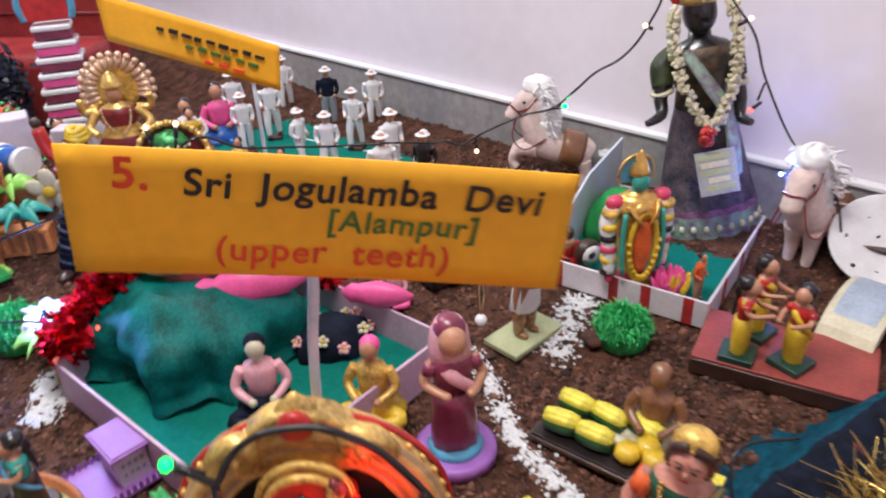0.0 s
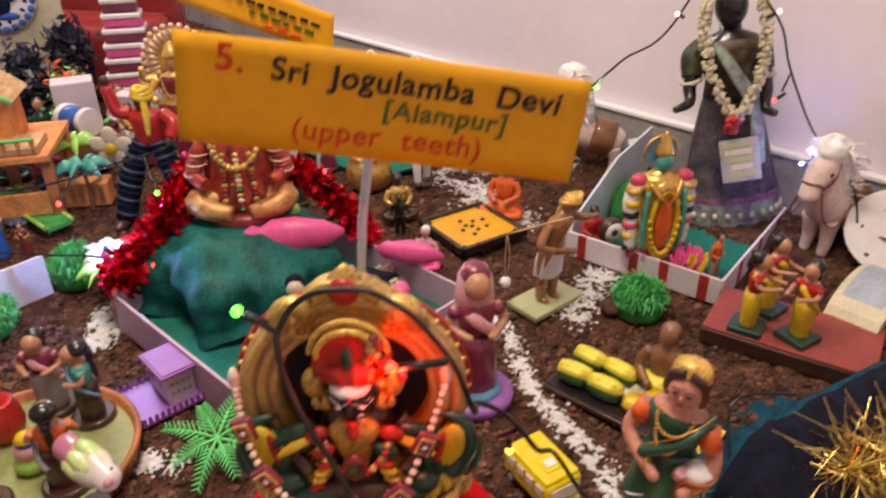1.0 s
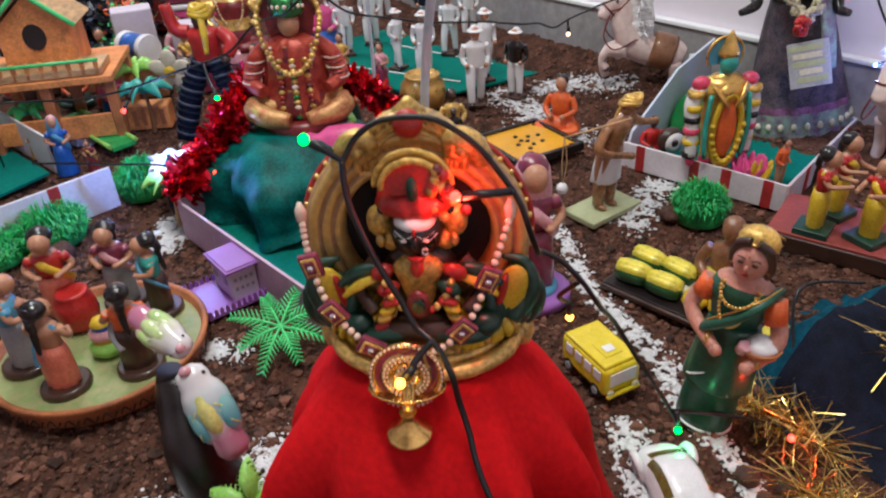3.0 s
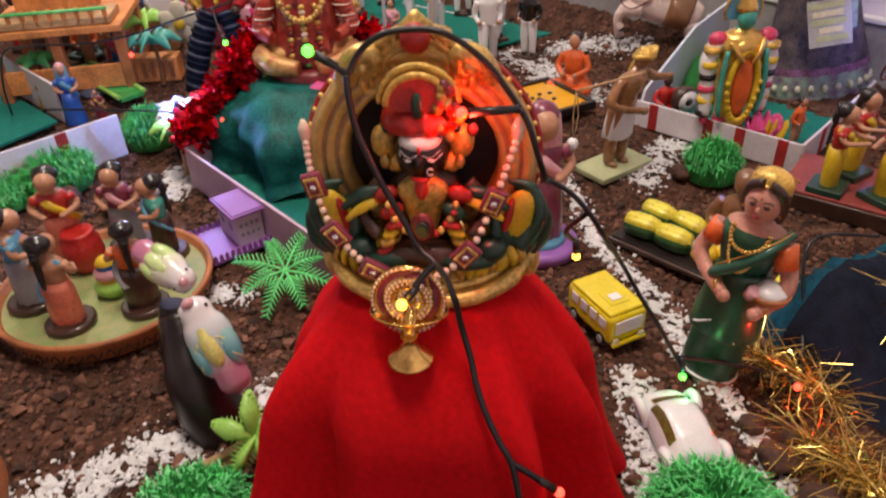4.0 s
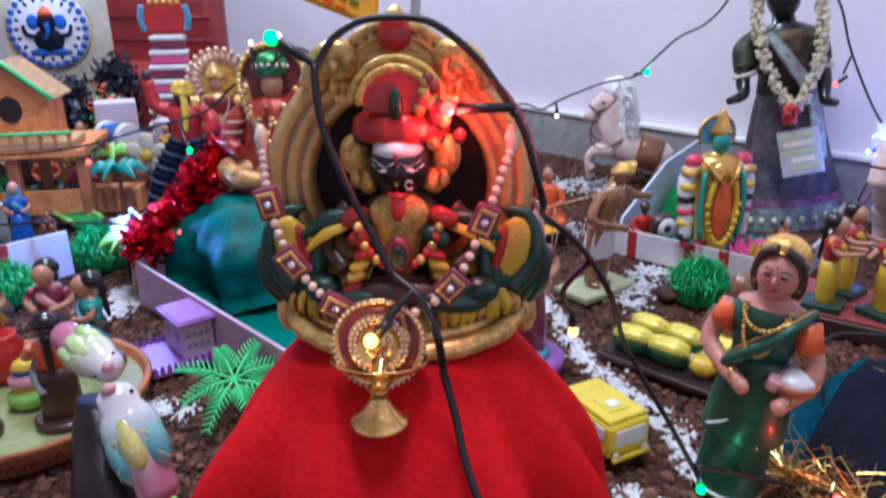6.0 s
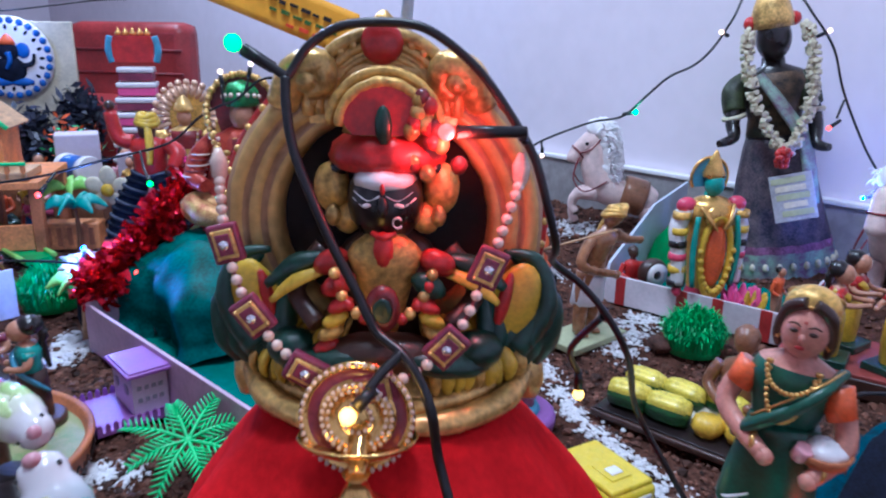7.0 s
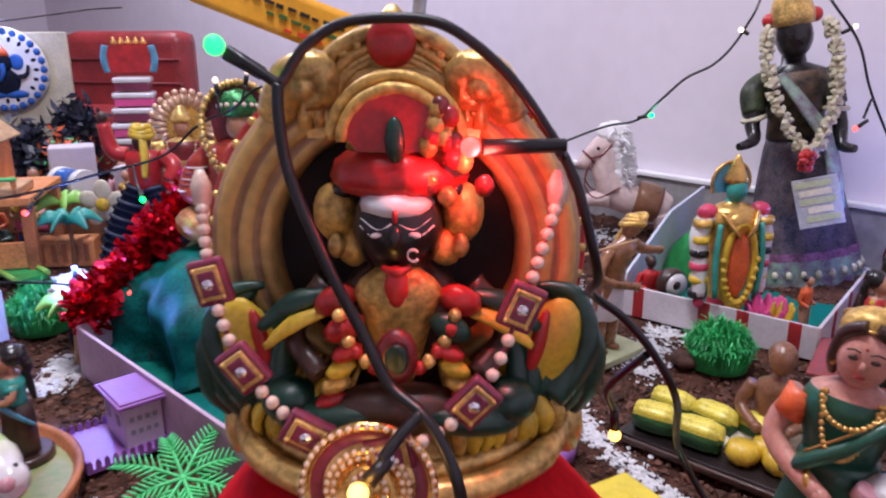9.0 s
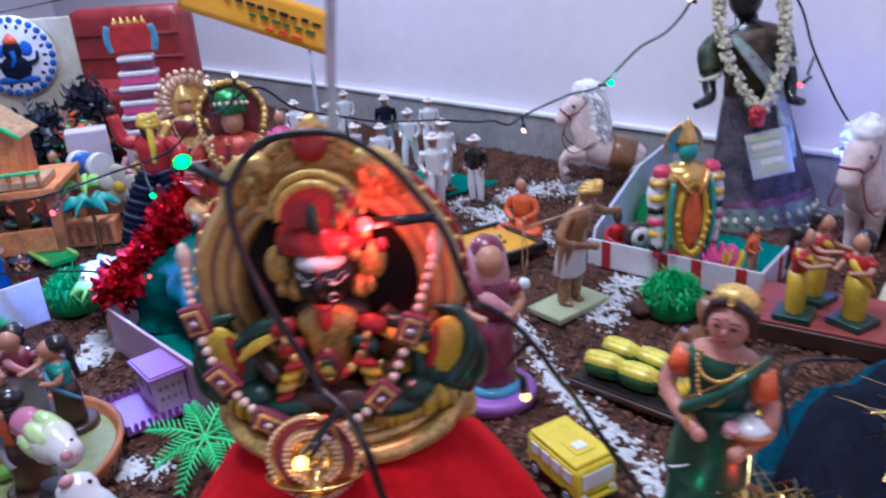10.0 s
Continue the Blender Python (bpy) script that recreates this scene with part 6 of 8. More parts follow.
thing("spotted_dish", bm, [WHITE, BLACK], "white dish with black spots leaning by a horse", "dish", (1.060, 0.850, 0.098), -30, rx=38)
bm = B()
lathe(bm, [(0.060, 0), (0.066, 0.008), (0.050, 0.045), (0.045, 0.085), (0.058, 0.100)], 0, 26)
thing("dish_stand", bm, DBROWN, "dark turned stand under a spotted dish", "stand", (1.072, 0.872, 0.0))
thing_pot = B()
lathe(thing_pot, [(0.05, 0), (0.085, 0.02), (0.098, 0.06), (0.085, 0.10), (0.06, 0.115), (0.066, 0.125)], 0, 32)
thing("clay_pot", thing_pot, TERRA, "smooth orange-brown terracotta pot", "pot", (-0.565, -0.135, 0))


# Middle: striped fence enclosure with standing deity
fence = holder("striped_enclosure", "white board enclosure with red stripes, green floor", "enclosure", (0, 0, 0))
FA, FB, FC, FD = (0.372, 0.985), (0.655, 0.752), (0.925, 1.085), (0.642, 1.318)
FENCE = mat("white_board", (0.72, 0.66, 0.70), 0.55, var=0.08, scale=40, bump=0.05)
STRIPE = mat("red_stripe", (0.42, 0.03, 0.03), 0.5, var=0.2, scale=60, bump=0.05)
for a, b, h in ((FA, FB, 0.060), (FB, FC, 0.060), (FC, FD, 0.060)):
    board(fence, a, b, h, FENCE, name="side_board")
for t in (0.12, 0.47, 0.66, 0.90):
    a, b = Vector((*FA, 0)), Vector((*FB, 0))
    d = (b - a).normalized()
    out = Vector((d.y, -d.x, 0)) * 0.0034
    p = a.lerp(b, t) + out
    board(fence, (p - d * 0.0105).xy, (p + d * 0.0105).xy, 0.0605, STRIPE, 0.0016, "stripe", "painted red stripe")
for t in (0.25, 0.55, 0.85):
    a, b = Vector((*FB, 0)), Vector((*FC, 0))
    d = (b - a).normalized()
    out = Vector((d.y, -d.x, 0)) * 0.0034
    p = a.lerp(b, t) + out
    board(fence, (p - d * 0.0105).xy, (p + d * 0.0105).xy, 0.0605, STRIPE, 0.0016, "stripe", "painted red stripe")
floor_sheet(fence, [FA, FB, FC, FD], 0.016, FELT)
bm = B()
ax = math.degrees(math.atan2(FD[1] - FA[1], FD[0] - FA[0]))
ln = math.hypot(FD[0] - FA[0], FD[1] - FA[1])
prism(bm, [(0.0, 0.0), (ln, 0.0), (ln, 0.19), (ln * 0.55, 0.165), (0.03, 0.075)], 0.006, 0, pose(*FA, 0, 0, 0, ax))
PALE = mat("pale_blue_board", (0.60, 0.64, 0.76), 0.5, var=0.06, scale=40, bump=0.04)
part("slanted_panel", bm, PALE, fence, "pale blue slanted side panel")

REDP = mat("rose_enamel", (0.62, 0.05, 0.12), 0.4, var=0.2, scale=80, coat=0.2)
bm = B()
lathe(bm, [(0.045, 0), (0.048, 0.012), (0.036, 0.022), (0.030, 0.05), (0.034, 0.10), (0.040, 0.14), (0.036, 0.16), (0.046, 0.19), (0.050, 0.212), (0.030, 0.225), (0.015, 0.230), (0.014, 0.238)], 1, 24, sy=0.72,
      ms=[4, 4, 2, 1, 1, 0, 1, 1, 0, 0, 5])
ball(bm, (0, -0.006, 0.252), (0.018, 0.019, 0.023), 5, 14, 10)
lathe(bm, [(0.020, 0.264), (0.021, 0.272), (0.015, 0.285), (0.010, 0.298), (0.004, 0.312), (0.001, 0.316)], 0, 16)
prism(bm, [(0.037 * math.cos(a), 0.262 + 0.037 * math.sin(a)) for a in np.linspace(-0.5, math.pi + 0.5, 24)], 0.005, 6, pose(0, 0.016, 0))
tube(bm, [(0.038 * math.cos(a), 0.014, 0.262 + 0.038 * math.sin(a)) for a in np.linspace(-0.5, math.pi + 0.5, 16)], 0.003, 0, 6, 2)
for s in (-1, 1):
    tube(bm, [(s * 0.048, 0, 0.208), (s * 0.066, -0.004, 0.17), (s * 0.062, -0.01, 0.12), (s * 0.060, -0.014, 0.06)], [0.017, 0.016, 0.014, 0.012], 3, 10)
    for k, q in enumerate((0.195, 0.165, 0.140, 0.115, 0.09, 0.062)):
        lathe(bm, [(0.0165, 0), (0.0172, 0.004), (0.0165, 0.013)], (1, 4, 8, 2, 4, 8)[k], 14, (s * (0.062 + 0.002 * math.sin(k)), -0.008, q - 0.006))
    ball(bm, (s * 0.052, -0.004, 0.213), (0.020, 0.015, 0.016), 2, 10, 7)
    ball(bm, (s * 0.060, -0.014, 0.048), (0.010, 0.010, 0.012), 2, 8, 6)
tube(bm, [(0.030 * math.cos(a) * (1 if a < 3 else 1), -0.036, 0.118 + 0.078 * math.sin(a)) for a in np.linspace(-math.pi / 2, 1.5 * math.pi, 22)], 0.0065, 4, 7, 2)
ball(bm, (0, -0.034, 0.12), (0.022, 0.008, 0.060), 7, 14, 10)
ball(bm, (0, -0.030, 0.196), (0.030, 0.012, 0.022), 0, 12, 8)
for s in (-1, 1):
    tube(bm, [(s * 0.034, -0.026, 0.214), (s * 0.020, -0.042, 0.190), (s * 0.006, -0.044, 0.172)], [0.010, 0.011, 0.004], 0, 8, 4, flat=0.4)
    tube(bm, [(s * 0.040, -0.030, 0.196), (s * 0.046, -0.034, 0.13), (s * 0.040, -0.034, 0.06)], [0.005, 0.006, 0.005], 5, 8, 4)
for k in range(15):
    a = math.pi * (0.06 + 0.88 * k / 14)
    ball(bm, (0.034 * math.cos(a), -0.040, 0.150 - 0.100 * math.sin(a)), 0.0062, 4, 8, 6)
thing("deity_statue", bm, [GOLDB, OCHRE, REDP, WHITE, YELLOW, TEALP, SKY, ORANGE, BLACK], "standing deity statue in gold with striped arms, blue halo", "statue", (0.545, 0.895, 0.016), 12)
lotus = holder("lotus", "pink lotus flower with yellow petal tips", "flower", (0.618, 0.862, 0.016))
for k in range(16):
    bm = B()
    a, ring = k * 2.399, k // 8
    d = Vector((math.cos(a), math.sin(a), 0))
    tube(bm, [(0, 0, 0.01), d * (0.020 - 0.006 * ring) + Vector((0, 0, 0.012 + 0.008 * ring)), d * (0.030 - 0.012 * ring) + Vector((0, 0, 0.034 + 0.008 * ring))], [0.004, 0.011, 0.002], 0, 7, 4, flat=0.5)
    part("petal", bm, YELLOW if k % 5 == 0 else PINK, lotus)
bm = B()
lathe(bm, [(0.010, 0), (0.016, 0.006), (0.010, 0.014)], 0, 12)
part("cup", bm, LPINK, lotus)
lotus.matrix_world = lotus.matrix_world @ Matrix.Scale(1.4, 4)
man("child_figurine", (0.668, 0.835, 0.016), 0.108, [SKIN, ORANGE, SKIN, BLACK, BROWN, SKIN], "small clay boy in orange by a fence", turn=40)
sitter("drummer_figurine", (0.438, 1.005, 0.014), 0.098, [RED, RED, DBROWN, DBROWN], "seated drummer in red with dark hair", turn=10)
bm = B()
lathe(bm, [(0.026, -0.016), (0.030, -0.010), (0.032, 0.0), (0.030, 0.010), (0.026, 0.016)], 0, 20, (0, 0, 0), (90, 0, 0))
lathe(bm, [(0.025, 0.0165), (0.009, 0.0168)], 1, 20, (0, 0, 0), (90, 0, 0))
lathe(bm, [(0.009, 0.0168), (0.002, 0.018)], 2, 14, (0, 0, 0), (90, 0, 0))
thing("hand_drum", bm, [DBROWN, WHITE, BLACK], "small round drum with white skin, black spot", "drum", (0.474, 0.978, 0.062), 20)
bm = B()
lathe(bm, [(0.085, 0), (0.078, 0.03), (0.060, 0.075), (0.036, 0.105), (0.01, 0.118)], 0, 40, wobble=lambda a, t: 1 + 0.07 * math.sin(6 * a + 3 * t) + 0.04 * math.sin(13 * a))
GRC = mat("green_cloth", (0.02, 0.26, 0.06), 0.8, var=0.25, scale=120, bump=0.3)
thing("green_cloth", bm, GRC, "bright green cloth heaped behind a statue", "cloth", (0.590, 1.140, 0.016))

# Tall dark doll in a silk skirt: one mesh
DOLL = (0.805, 1.120, 0.010)
DOLLB = mat("dark_brocade", (0.09, 0.055, 0.03), 0.5, 0.2, var=0.8, scale=120, bump=0.25, col2=(0.012, 0.014, 0.014))
DOLLP = mat("mauve_band", (0.26, 0.10, 0.20), 0.5, 0.1, var=0.5, scale=100, bump=0.2)
SLEEVE = mat("dark_green_silk", (0.035, 0.045, 0.016), 0.5, 0.1, var=0.7, scale=90, bump=0.25)
bm = B()
pleat = lambda a, t: 1 + 0.05 * math.cos(15 * a) * (1 - t * 0.6)
lathe(bm, [(0.128, 0.0), (0.128, 0.016), (0.127, 0.020), (0.124, 0.05), (0.121, 0.075), (0.120, 0.080), (0.116, 0.098), (0.100, 0.17), (0.086, 0.25), (0.070, 0.32), (0.058, 0.36)], 0, 60, sy=0.62, wobble=pleat, ms=[7, 1, 1, 1, 1, 7, 0, 0, 0, 0])
for k in range(26):
    a = 2 * math.pi * k / 26
    ball(bm, (0.126 * math.cos(a), 0.080 * math.sin(a), 0.050), (0.007, 0.007, 0.010), 8, 7, 5)
lathe(bm, [(0.064, 0.35), (0.058, 0.39), (0.070, 0.43), (0.078, 0.465), (0.060, 0.49), (0.026, 0.505), (0.024, 0.525)], 3, 24, sy=0.7, ms=[2, 2, 2, 2, 3, 3])
ball(bm, (0, -0.008, 0.563), (0.038, 0.040, 0.050), 3, 16, 12)
lathe(bm, [(0.044, 0.585), (0.046, 0.605), (0.038, 0.635), (0.022, 0.67), (0.005, 0.69)], 4, 20)
ball(bm, (-0.045, 0, 0.60), 0.016, 5, 10, 7)
ball(bm, (0.045, 0, 0.60), 0.016, 5, 10, 7)
for s in (-1, 1):
    o = 0.0 if s < 0 else -0.022
    tube(bm, [(s * 0.060, 0, 0.480), (s * (0.088 + o), -0.012, 0.455), (s * (0.092 + o), -0.032, 0.412)], [0.020, 0.027, 0.024], 9, 12)
    tube(bm, [(s * (0.092 + o), -0.032, 0.42), *([(-0.100, -0.047, 0.39), (-0.104, -0.072, 0.362), (-0.140, -0.100, 0.356)] if s < 0 else [(0.074, -0.047, 0.37), (0.068, -0.072, 0.330), (0.086, -0.100, 0.322)])], [0.018, 0.016, 0.013, 0.008], 3, 10)
    lathe(bm, [(0.026, 0), (0.028, 0.006), (0.024, 0.010)], 8, 16, (s * (0.093 + o), -0.033, 0.398), (0, s * 8, 0))
tube(bm, [(-0.04, -0.045, 0.49), (0.0, -0.07, 0.42), (0.045, -0.075, 0.33), (0.05, -0.10, 0.20)], [0.016, 0.022, 0.024, 0.026], 1, 8, flat=0.4)
thing("tall_doll", bm, [SILK, SILKB, DOLLB, BLACK, GOLD, RED, GOLDB, DOLLP, CREAM, SLEEVE], "tall black-faced doll in patterned dark silk skirt", "doll", DOLL, -10, ry=-9).data.transform(Matrix.Diagonal((0.94, 0.94, 0.94, 1)))
bm = B()
gl = smooth_line([(-0.060, -0.040, 0.58), (-0.066, -0.062, 0.50), (-0.045, -0.085, 0.40), (0.0, -0.098, 0.325), (0.048, -0.085, 0.40), (0.068, -0.062, 0.50), (0.062, -0.040, 0.58)], 9)
rnd = random.Random(4)
for p in gl:
    for _ in range(6):
        d = Vector((rnd.gauss(0, 1), rnd.gauss(0, 1), rnd.gauss(0, 1))).normalized()
        tube(bm, [p, p + d * 0.016], [0.003, 0.006], 0, 5, 1)
thing("flower_garland", bm, CREAM, "thick white jasmine flower garland", "garland", DOLL, -10, ry=-9, kind="stuff").data.transform(Matrix.Diagonal((0.94, 0.94, 0.94, 1)))
bm = B()
for k in range(40):
    a, z = k * 2.399, rnd.uniform(0, 0.05)
    ball(bm, (0.020 * math.cos(a) * rnd.random(), 0.020 * math.sin(a) * rnd.random(), z), 0.010, 0, 7, 5)
thing("red_flower_tassel", bm, RED, "bunch of red flowers ending a garland", "flowers", (0.725, 1.012, 0.284), kind="stuff").data.transform(Matrix.Scale(0.68, 4))
tag = holder("hanging_tag", "printed paper tag in a clear sleeve", "tag", (0.752, 1.000, 0.222), -12, rx=-14, ry=-22)
bm = B()
box(bm, (0, 0, 0), (0.082, 0.003, 0.096), 0, (0, 8, 0), 0.001)
TAGP = mat("tag_paper", (0.40, 0.40, 0.42), 0.3, var=0.15, scale=60, bump=0.05, coat=0.4)
part("sleeve", bm, TAGP, tag)
for k, (w, m2) in enumerate(((0.066, SAGE), (0.058, CREAM), (0.064, SAGE), (0.045, CREAM), (0.060, SAGE))):
    bm = B()
    box(bm, (0, -0.0025, 0.036 - 0.017 * k), (w, 0.0012, 0.012), 0, (0, 8, 0))
    part("print_bar", bm, m2, tag, "faded print")


def horse(name, at, turn, label, s=1.0, rear=True):
    """A plush toy horse with mane, bridle and saddle."""
    ob = holder(name, label, "toy horse", at, turn)
    bm = B()
    up = 14 if rear else 3
    tr = pose(0, 0, 0.135 * s, 0, -up, 0)
    pt = lambda x, z, y=0.0: tr @ Vector((x * s, y * s, z * s))
    tube(bm, [pt(-0.095, 0.0), pt(-0.06, 0.004), pt(0.0, -0.004), pt(0.05, 0.004), pt(0.085, 0.02)], [0.030 * s, 0.046 * s, 0.042 * s, 0.046 * s, 0.030 * s], 0, 16)
    tube(bm, [pt(0.06, 0.01), pt(0.095, 0.055), pt(0.105, 0.10), pt(0.115, 0.125)], [0.046 * s, 0.040 * s, 0.034 * s, 0.028 * s], 0, 14)
    tube(bm, [pt(0.098, 0.133), pt(0.126, 0.115), pt(0.149, 0.080), pt(0.157, 0.056), pt(0.157, 0.046)], [0.027 * s, 0.031 * s, 0.023 * s, 0.022 * s, 0.012 * s], 0, 14)
    for y in (-0.012, 0.012):
        tube(bm, [pt(0.098, 0.145, y), pt(0.092, 0.168, y * 1.3)], [0.007 * s, 0.002 * s], 0, 7, 2)
    part("body", bm, HORSE, ob)
    for x, y, f in ((-0.075, -0.022, 0), (-0.075, 0.022, 0), (0.065, -0.022, 1), (0.065, 0.022, 1)):
        bm = B()
        hip = pt(x, -0.015, y)
        if f and rear:
            bend = 1 if y < 0 else 0.6
            pts = [hip, hip + Vector((0.055 * s, 0, -0.01 * s * bend)), hip + Vector((0.070 * s, 0, -0.060 * s * bend)), hip + Vector((0.058 * s, 0, -0.095 * s * bend))]
        else:
            pts = [hip, Vector((hip.x - 0.008 * s, y * s, hip.z * 0.55)), Vector((hip.x + 0.004 * s, y * s, 0.02 * s)), Vector((hip.x + 0.006 * s, y * s, 0.004))]
        tube(bm, pts, [0.024 * s, 0.016 * s, 0.011 * s, 0.013 * s], 0, 10)
        leg = part("leg", bm, HORSE, ob)
        bm = B()
        ball(bm, pts[3], (0.014 * s, 0.013 * s, 0.010 * s), 0, 8, 6)
        part("hoof", bm, DBROWN, leg)
    rnd2 = np.random.default_rng(9)
    bm = B()
    for t in np.linspace(0, 1, 9):
        ball(bm, pt(0.108 - 0.066 * t, 0.158 - 0.128 * t * t), (0.037 * s, 0.034 * s, 0.035 * s), 0, 18, 14)
    for v in bm.verts:
        v.co += Vector((1, 1, 1)) * 0.010 * s * noise.noise(v.co * 70)
    for _ in range(700):
        t = rnd2.random()
        a = pt(0.108 - 0.066 * t, 0.165 - 0.128 * t * t, rnd2.normal(0, 0.018))
        b = a + Vector((-0.046 * s * rnd2.uniform(-0.4, 0.8), rnd2.normal(0, 0.018) * s, rnd2.uniform(-0.026, 0.024) * s))
        tube(bm, [a, (a + b) / 2 + Vector((0, 0, 0.006 * s)), b], [0.0032 * s, 0.0028 * s, 0.0008 * s], 0, 4, 2)
    part("mane", bm, HAIRW, ob, "fluffy white mane")
    bm = B()
    for _ in range(260):
        a = pt(-0.115, 0.01, rnd2.normal(0, 0.006))
        b = Vector((a.x - 0.03 * s * rnd2.uniform(0.5, 1.3), rnd2.normal(0, 0.020) * s, a.z - 0.10 * s * rnd2.uniform(0.5, 1.1)))
        tube(bm, [a, (a + b) / 2 + Vector((-0.02 * s, 0, 0.02 * s)), b], [0.004 * s, 0.004 * s, 0.001 * s], 0, 4, 3)
    part("tail", bm, HAIRW, ob, "white tail")
    bm = B()
    tube(bm, [pt(0.128, 0.066, -0.016), pt(0.158, 0.088, -0.023), pt(0.172, 0.090, 0), pt(0.158, 0.088, 0.023), pt(0.128, 0.066, 0.016)], 0.0026 * s, 0, 6, 3)
    for y in (-1, 1):
        tube(bm, [pt(0.146, 0.080, 0.025 * y), pt(0.118, 0.100, 0.031 * y), pt(0.096, 0.148, 0.024 * y)], 0.0026 * s, 0, 6, 3)
        tube(bm, [pt(0.143, 0.068, 0.022 * y), pt(0.142, 0.01, 0.040 * y), pt(0.10, -0.015, 0.052 * y), pt(0.05, 0.03, 0.050 * y)], 0.0022 * s, 0, 6, 4)
    part("bridle", bm, DRED, ob, "dark red bridle and reins")
    bm = B()
    for y in (-1, 1):
        ball(bm, pt(0.134, 0.112, 0.0275 * y), (0.0055 * s, 0.004 * s, 0.0055 * s), 0, 8, 6)
    part("eye", bm, BLACK, ob)
    bm = B()
    lathe(bm, [(0.050 * s, -0.034 * s), (0.053 * s, -0.02 * s), (0.053 * s, 0.02 * s), (0.050 * s, 0.034 * s)], 0, 20, pt(-0.035, 0.004), (0, 90 - up, 0))
    part("saddle_cloth", bm, BROWN, ob, "brown saddle cloth")
    return ob


horse("toy_horse", (0.505, 1.42, 0.012), 168, "rearing pale plush horse with white mane, bridle", 0.92)
horse("toy_horse", (0.975, 0.960, 0.0), 215, "pale plush horse with white mane standing by wall", 0.94, False)

# Man with a carrying string, purple lady
TANB = mat("glossy_tan_enamel", (0.33, 0.15, 0.065), 0.28, var=0.3, scale=50, bump=0.08, coat=0.5)
tribesman = man("tribesman_figurine", (0.297, 0.775, 0.0), 0.258, [TANB, TANB, TANB, OCHRE, SAGE, TANB, WHITE], "brown clay man in white cloth, yellow turban", turn=40, cap="turban", stance="pull", base=(0.145, 0.085, 0.012), dhoti=True)
for v in tribesman.data.vertices:
    k = max(0.0, v.co.z - 0.06)
    v.co += Vector((0.75 * k * k, -0.8 * k * k, -0.2 * k * k))
bm = B()
tube(bm, [(0, 0, 0), (-0.07, 0.004, -0.022), (-0.125, 0.008, -0.040)], 0.0022, 0, 6, 2)
tube(bm, [(-0.125, 0.008, -0.040), (-0.128, 0.006, -0.09), (-0.126, 0.004, -0.140)], 0.0012, 0, 5, 2)
tube(bm, [(-0.125, 0.008, -0.040), (-0.118, 0.006, -0.09), (-0.126, 0.004, -0.140)], 0.0012, 0, 5, 2)
ball(bm, (-0.126, 0.004, -0.148), 0.012, 1, 12, 9)
thing("carrying_pole", bm, [TAN, WHITE], "thin pole with a white ball hung on strings", "pole", (0.335, 0.745, 0.215), 0)
lady("lady_figurine", (0.134, 0.480, 0.0), 0.262, [MAROON, MAROON, LPINK, SKIN, MAROON, PURPLE], "tall clay lady in maroon veil on a round base", turn=10, veil=True, braid=False, base=0.046, slim=0.8, stout=1.12)
bm = B()
lathe(bm, [(0.044, 0), (0.0455, 0.004), (0.041, 0.012)], 0, 24)
thing("base_ring", bm, SKY, "pale blue painted ring round a figurine's foot", "ring", (0.134, 0.480, 0.018))

# Carrom board, seated player, cricketers on a green field
cb = holder("carrom_board", "toy carrom board, orange top in black frame", "board game", (0.158, 1.090, 0.006), 33)
CBT = mat("orange_board", (0.75, 0.36, 0.02), 0.4, var=0.08, scale=40, bump=0.03, coat=0.2)
bm = B()
box(bm, (0, 0, 0.010), (0.172, 0.172, 0.008), 0)
part("playing_surface", bm, CBT, cb)
for k in range(4):
    bm = B()
    a = math.radians(90 * k)
    box(bm, (0.091 * math.cos(a), 0.091 * math.sin(a), 0.011), (0.012, 0.194, 0.020), 0, (0, 0, 90 * k), 0.002)
    part("frame_rail", bm, BLACK, cb)
for x, y in [(sx * 0.076, sy * 0.076) for sx in (-1, 1) for sy in (-1, 1)]:
    bm = B()
    lathe(bm, [(0.007, 0.0142), (0.006, 0.0150)], 0, 12, (x, y, 0))
    part("pocket", bm, DARK, cb)
for k in range(9):
    bm = B()
    a, r = k * 2.4, 0.016 * math.sqrt(k)
    lathe(bm, [(0.0055, 0.0142), (0.0055, 0.0172), (0.004, 0.018)], 0, 12, (r * math.cos(a), r * math.sin(a), 0))
    part("carrom_man", bm, DBROWN if k % 2 else BLACK, cb)
sitter("player_figurine", (0.248, 1.205, 0.0), 0.145, [ORANGE, ORANGE, SKIN, BLACK], "seated clay figure in bright orange robe", turn=-25)
field = holder("field_cloth", "green felt playing field with white lines", "cloth", (0, 0, 0))
floor_sheet(field, [(-0.62, 1.92), (-0.12, 1.42), (0.22, 1.62), (-0.25, 2.22)], 0.012, FELT)
board(field, (-0.40, 1.75), (-0.02, 1.56), 0.0013, WHITE, 0.008, "chalk_line", "white line", 0.0125)
board(field, (-0.28, 1.98), (0.08, 1.72), 0.0013, WHITE, 0.008, "chalk_line", "white line", 0.0125)
n = 0
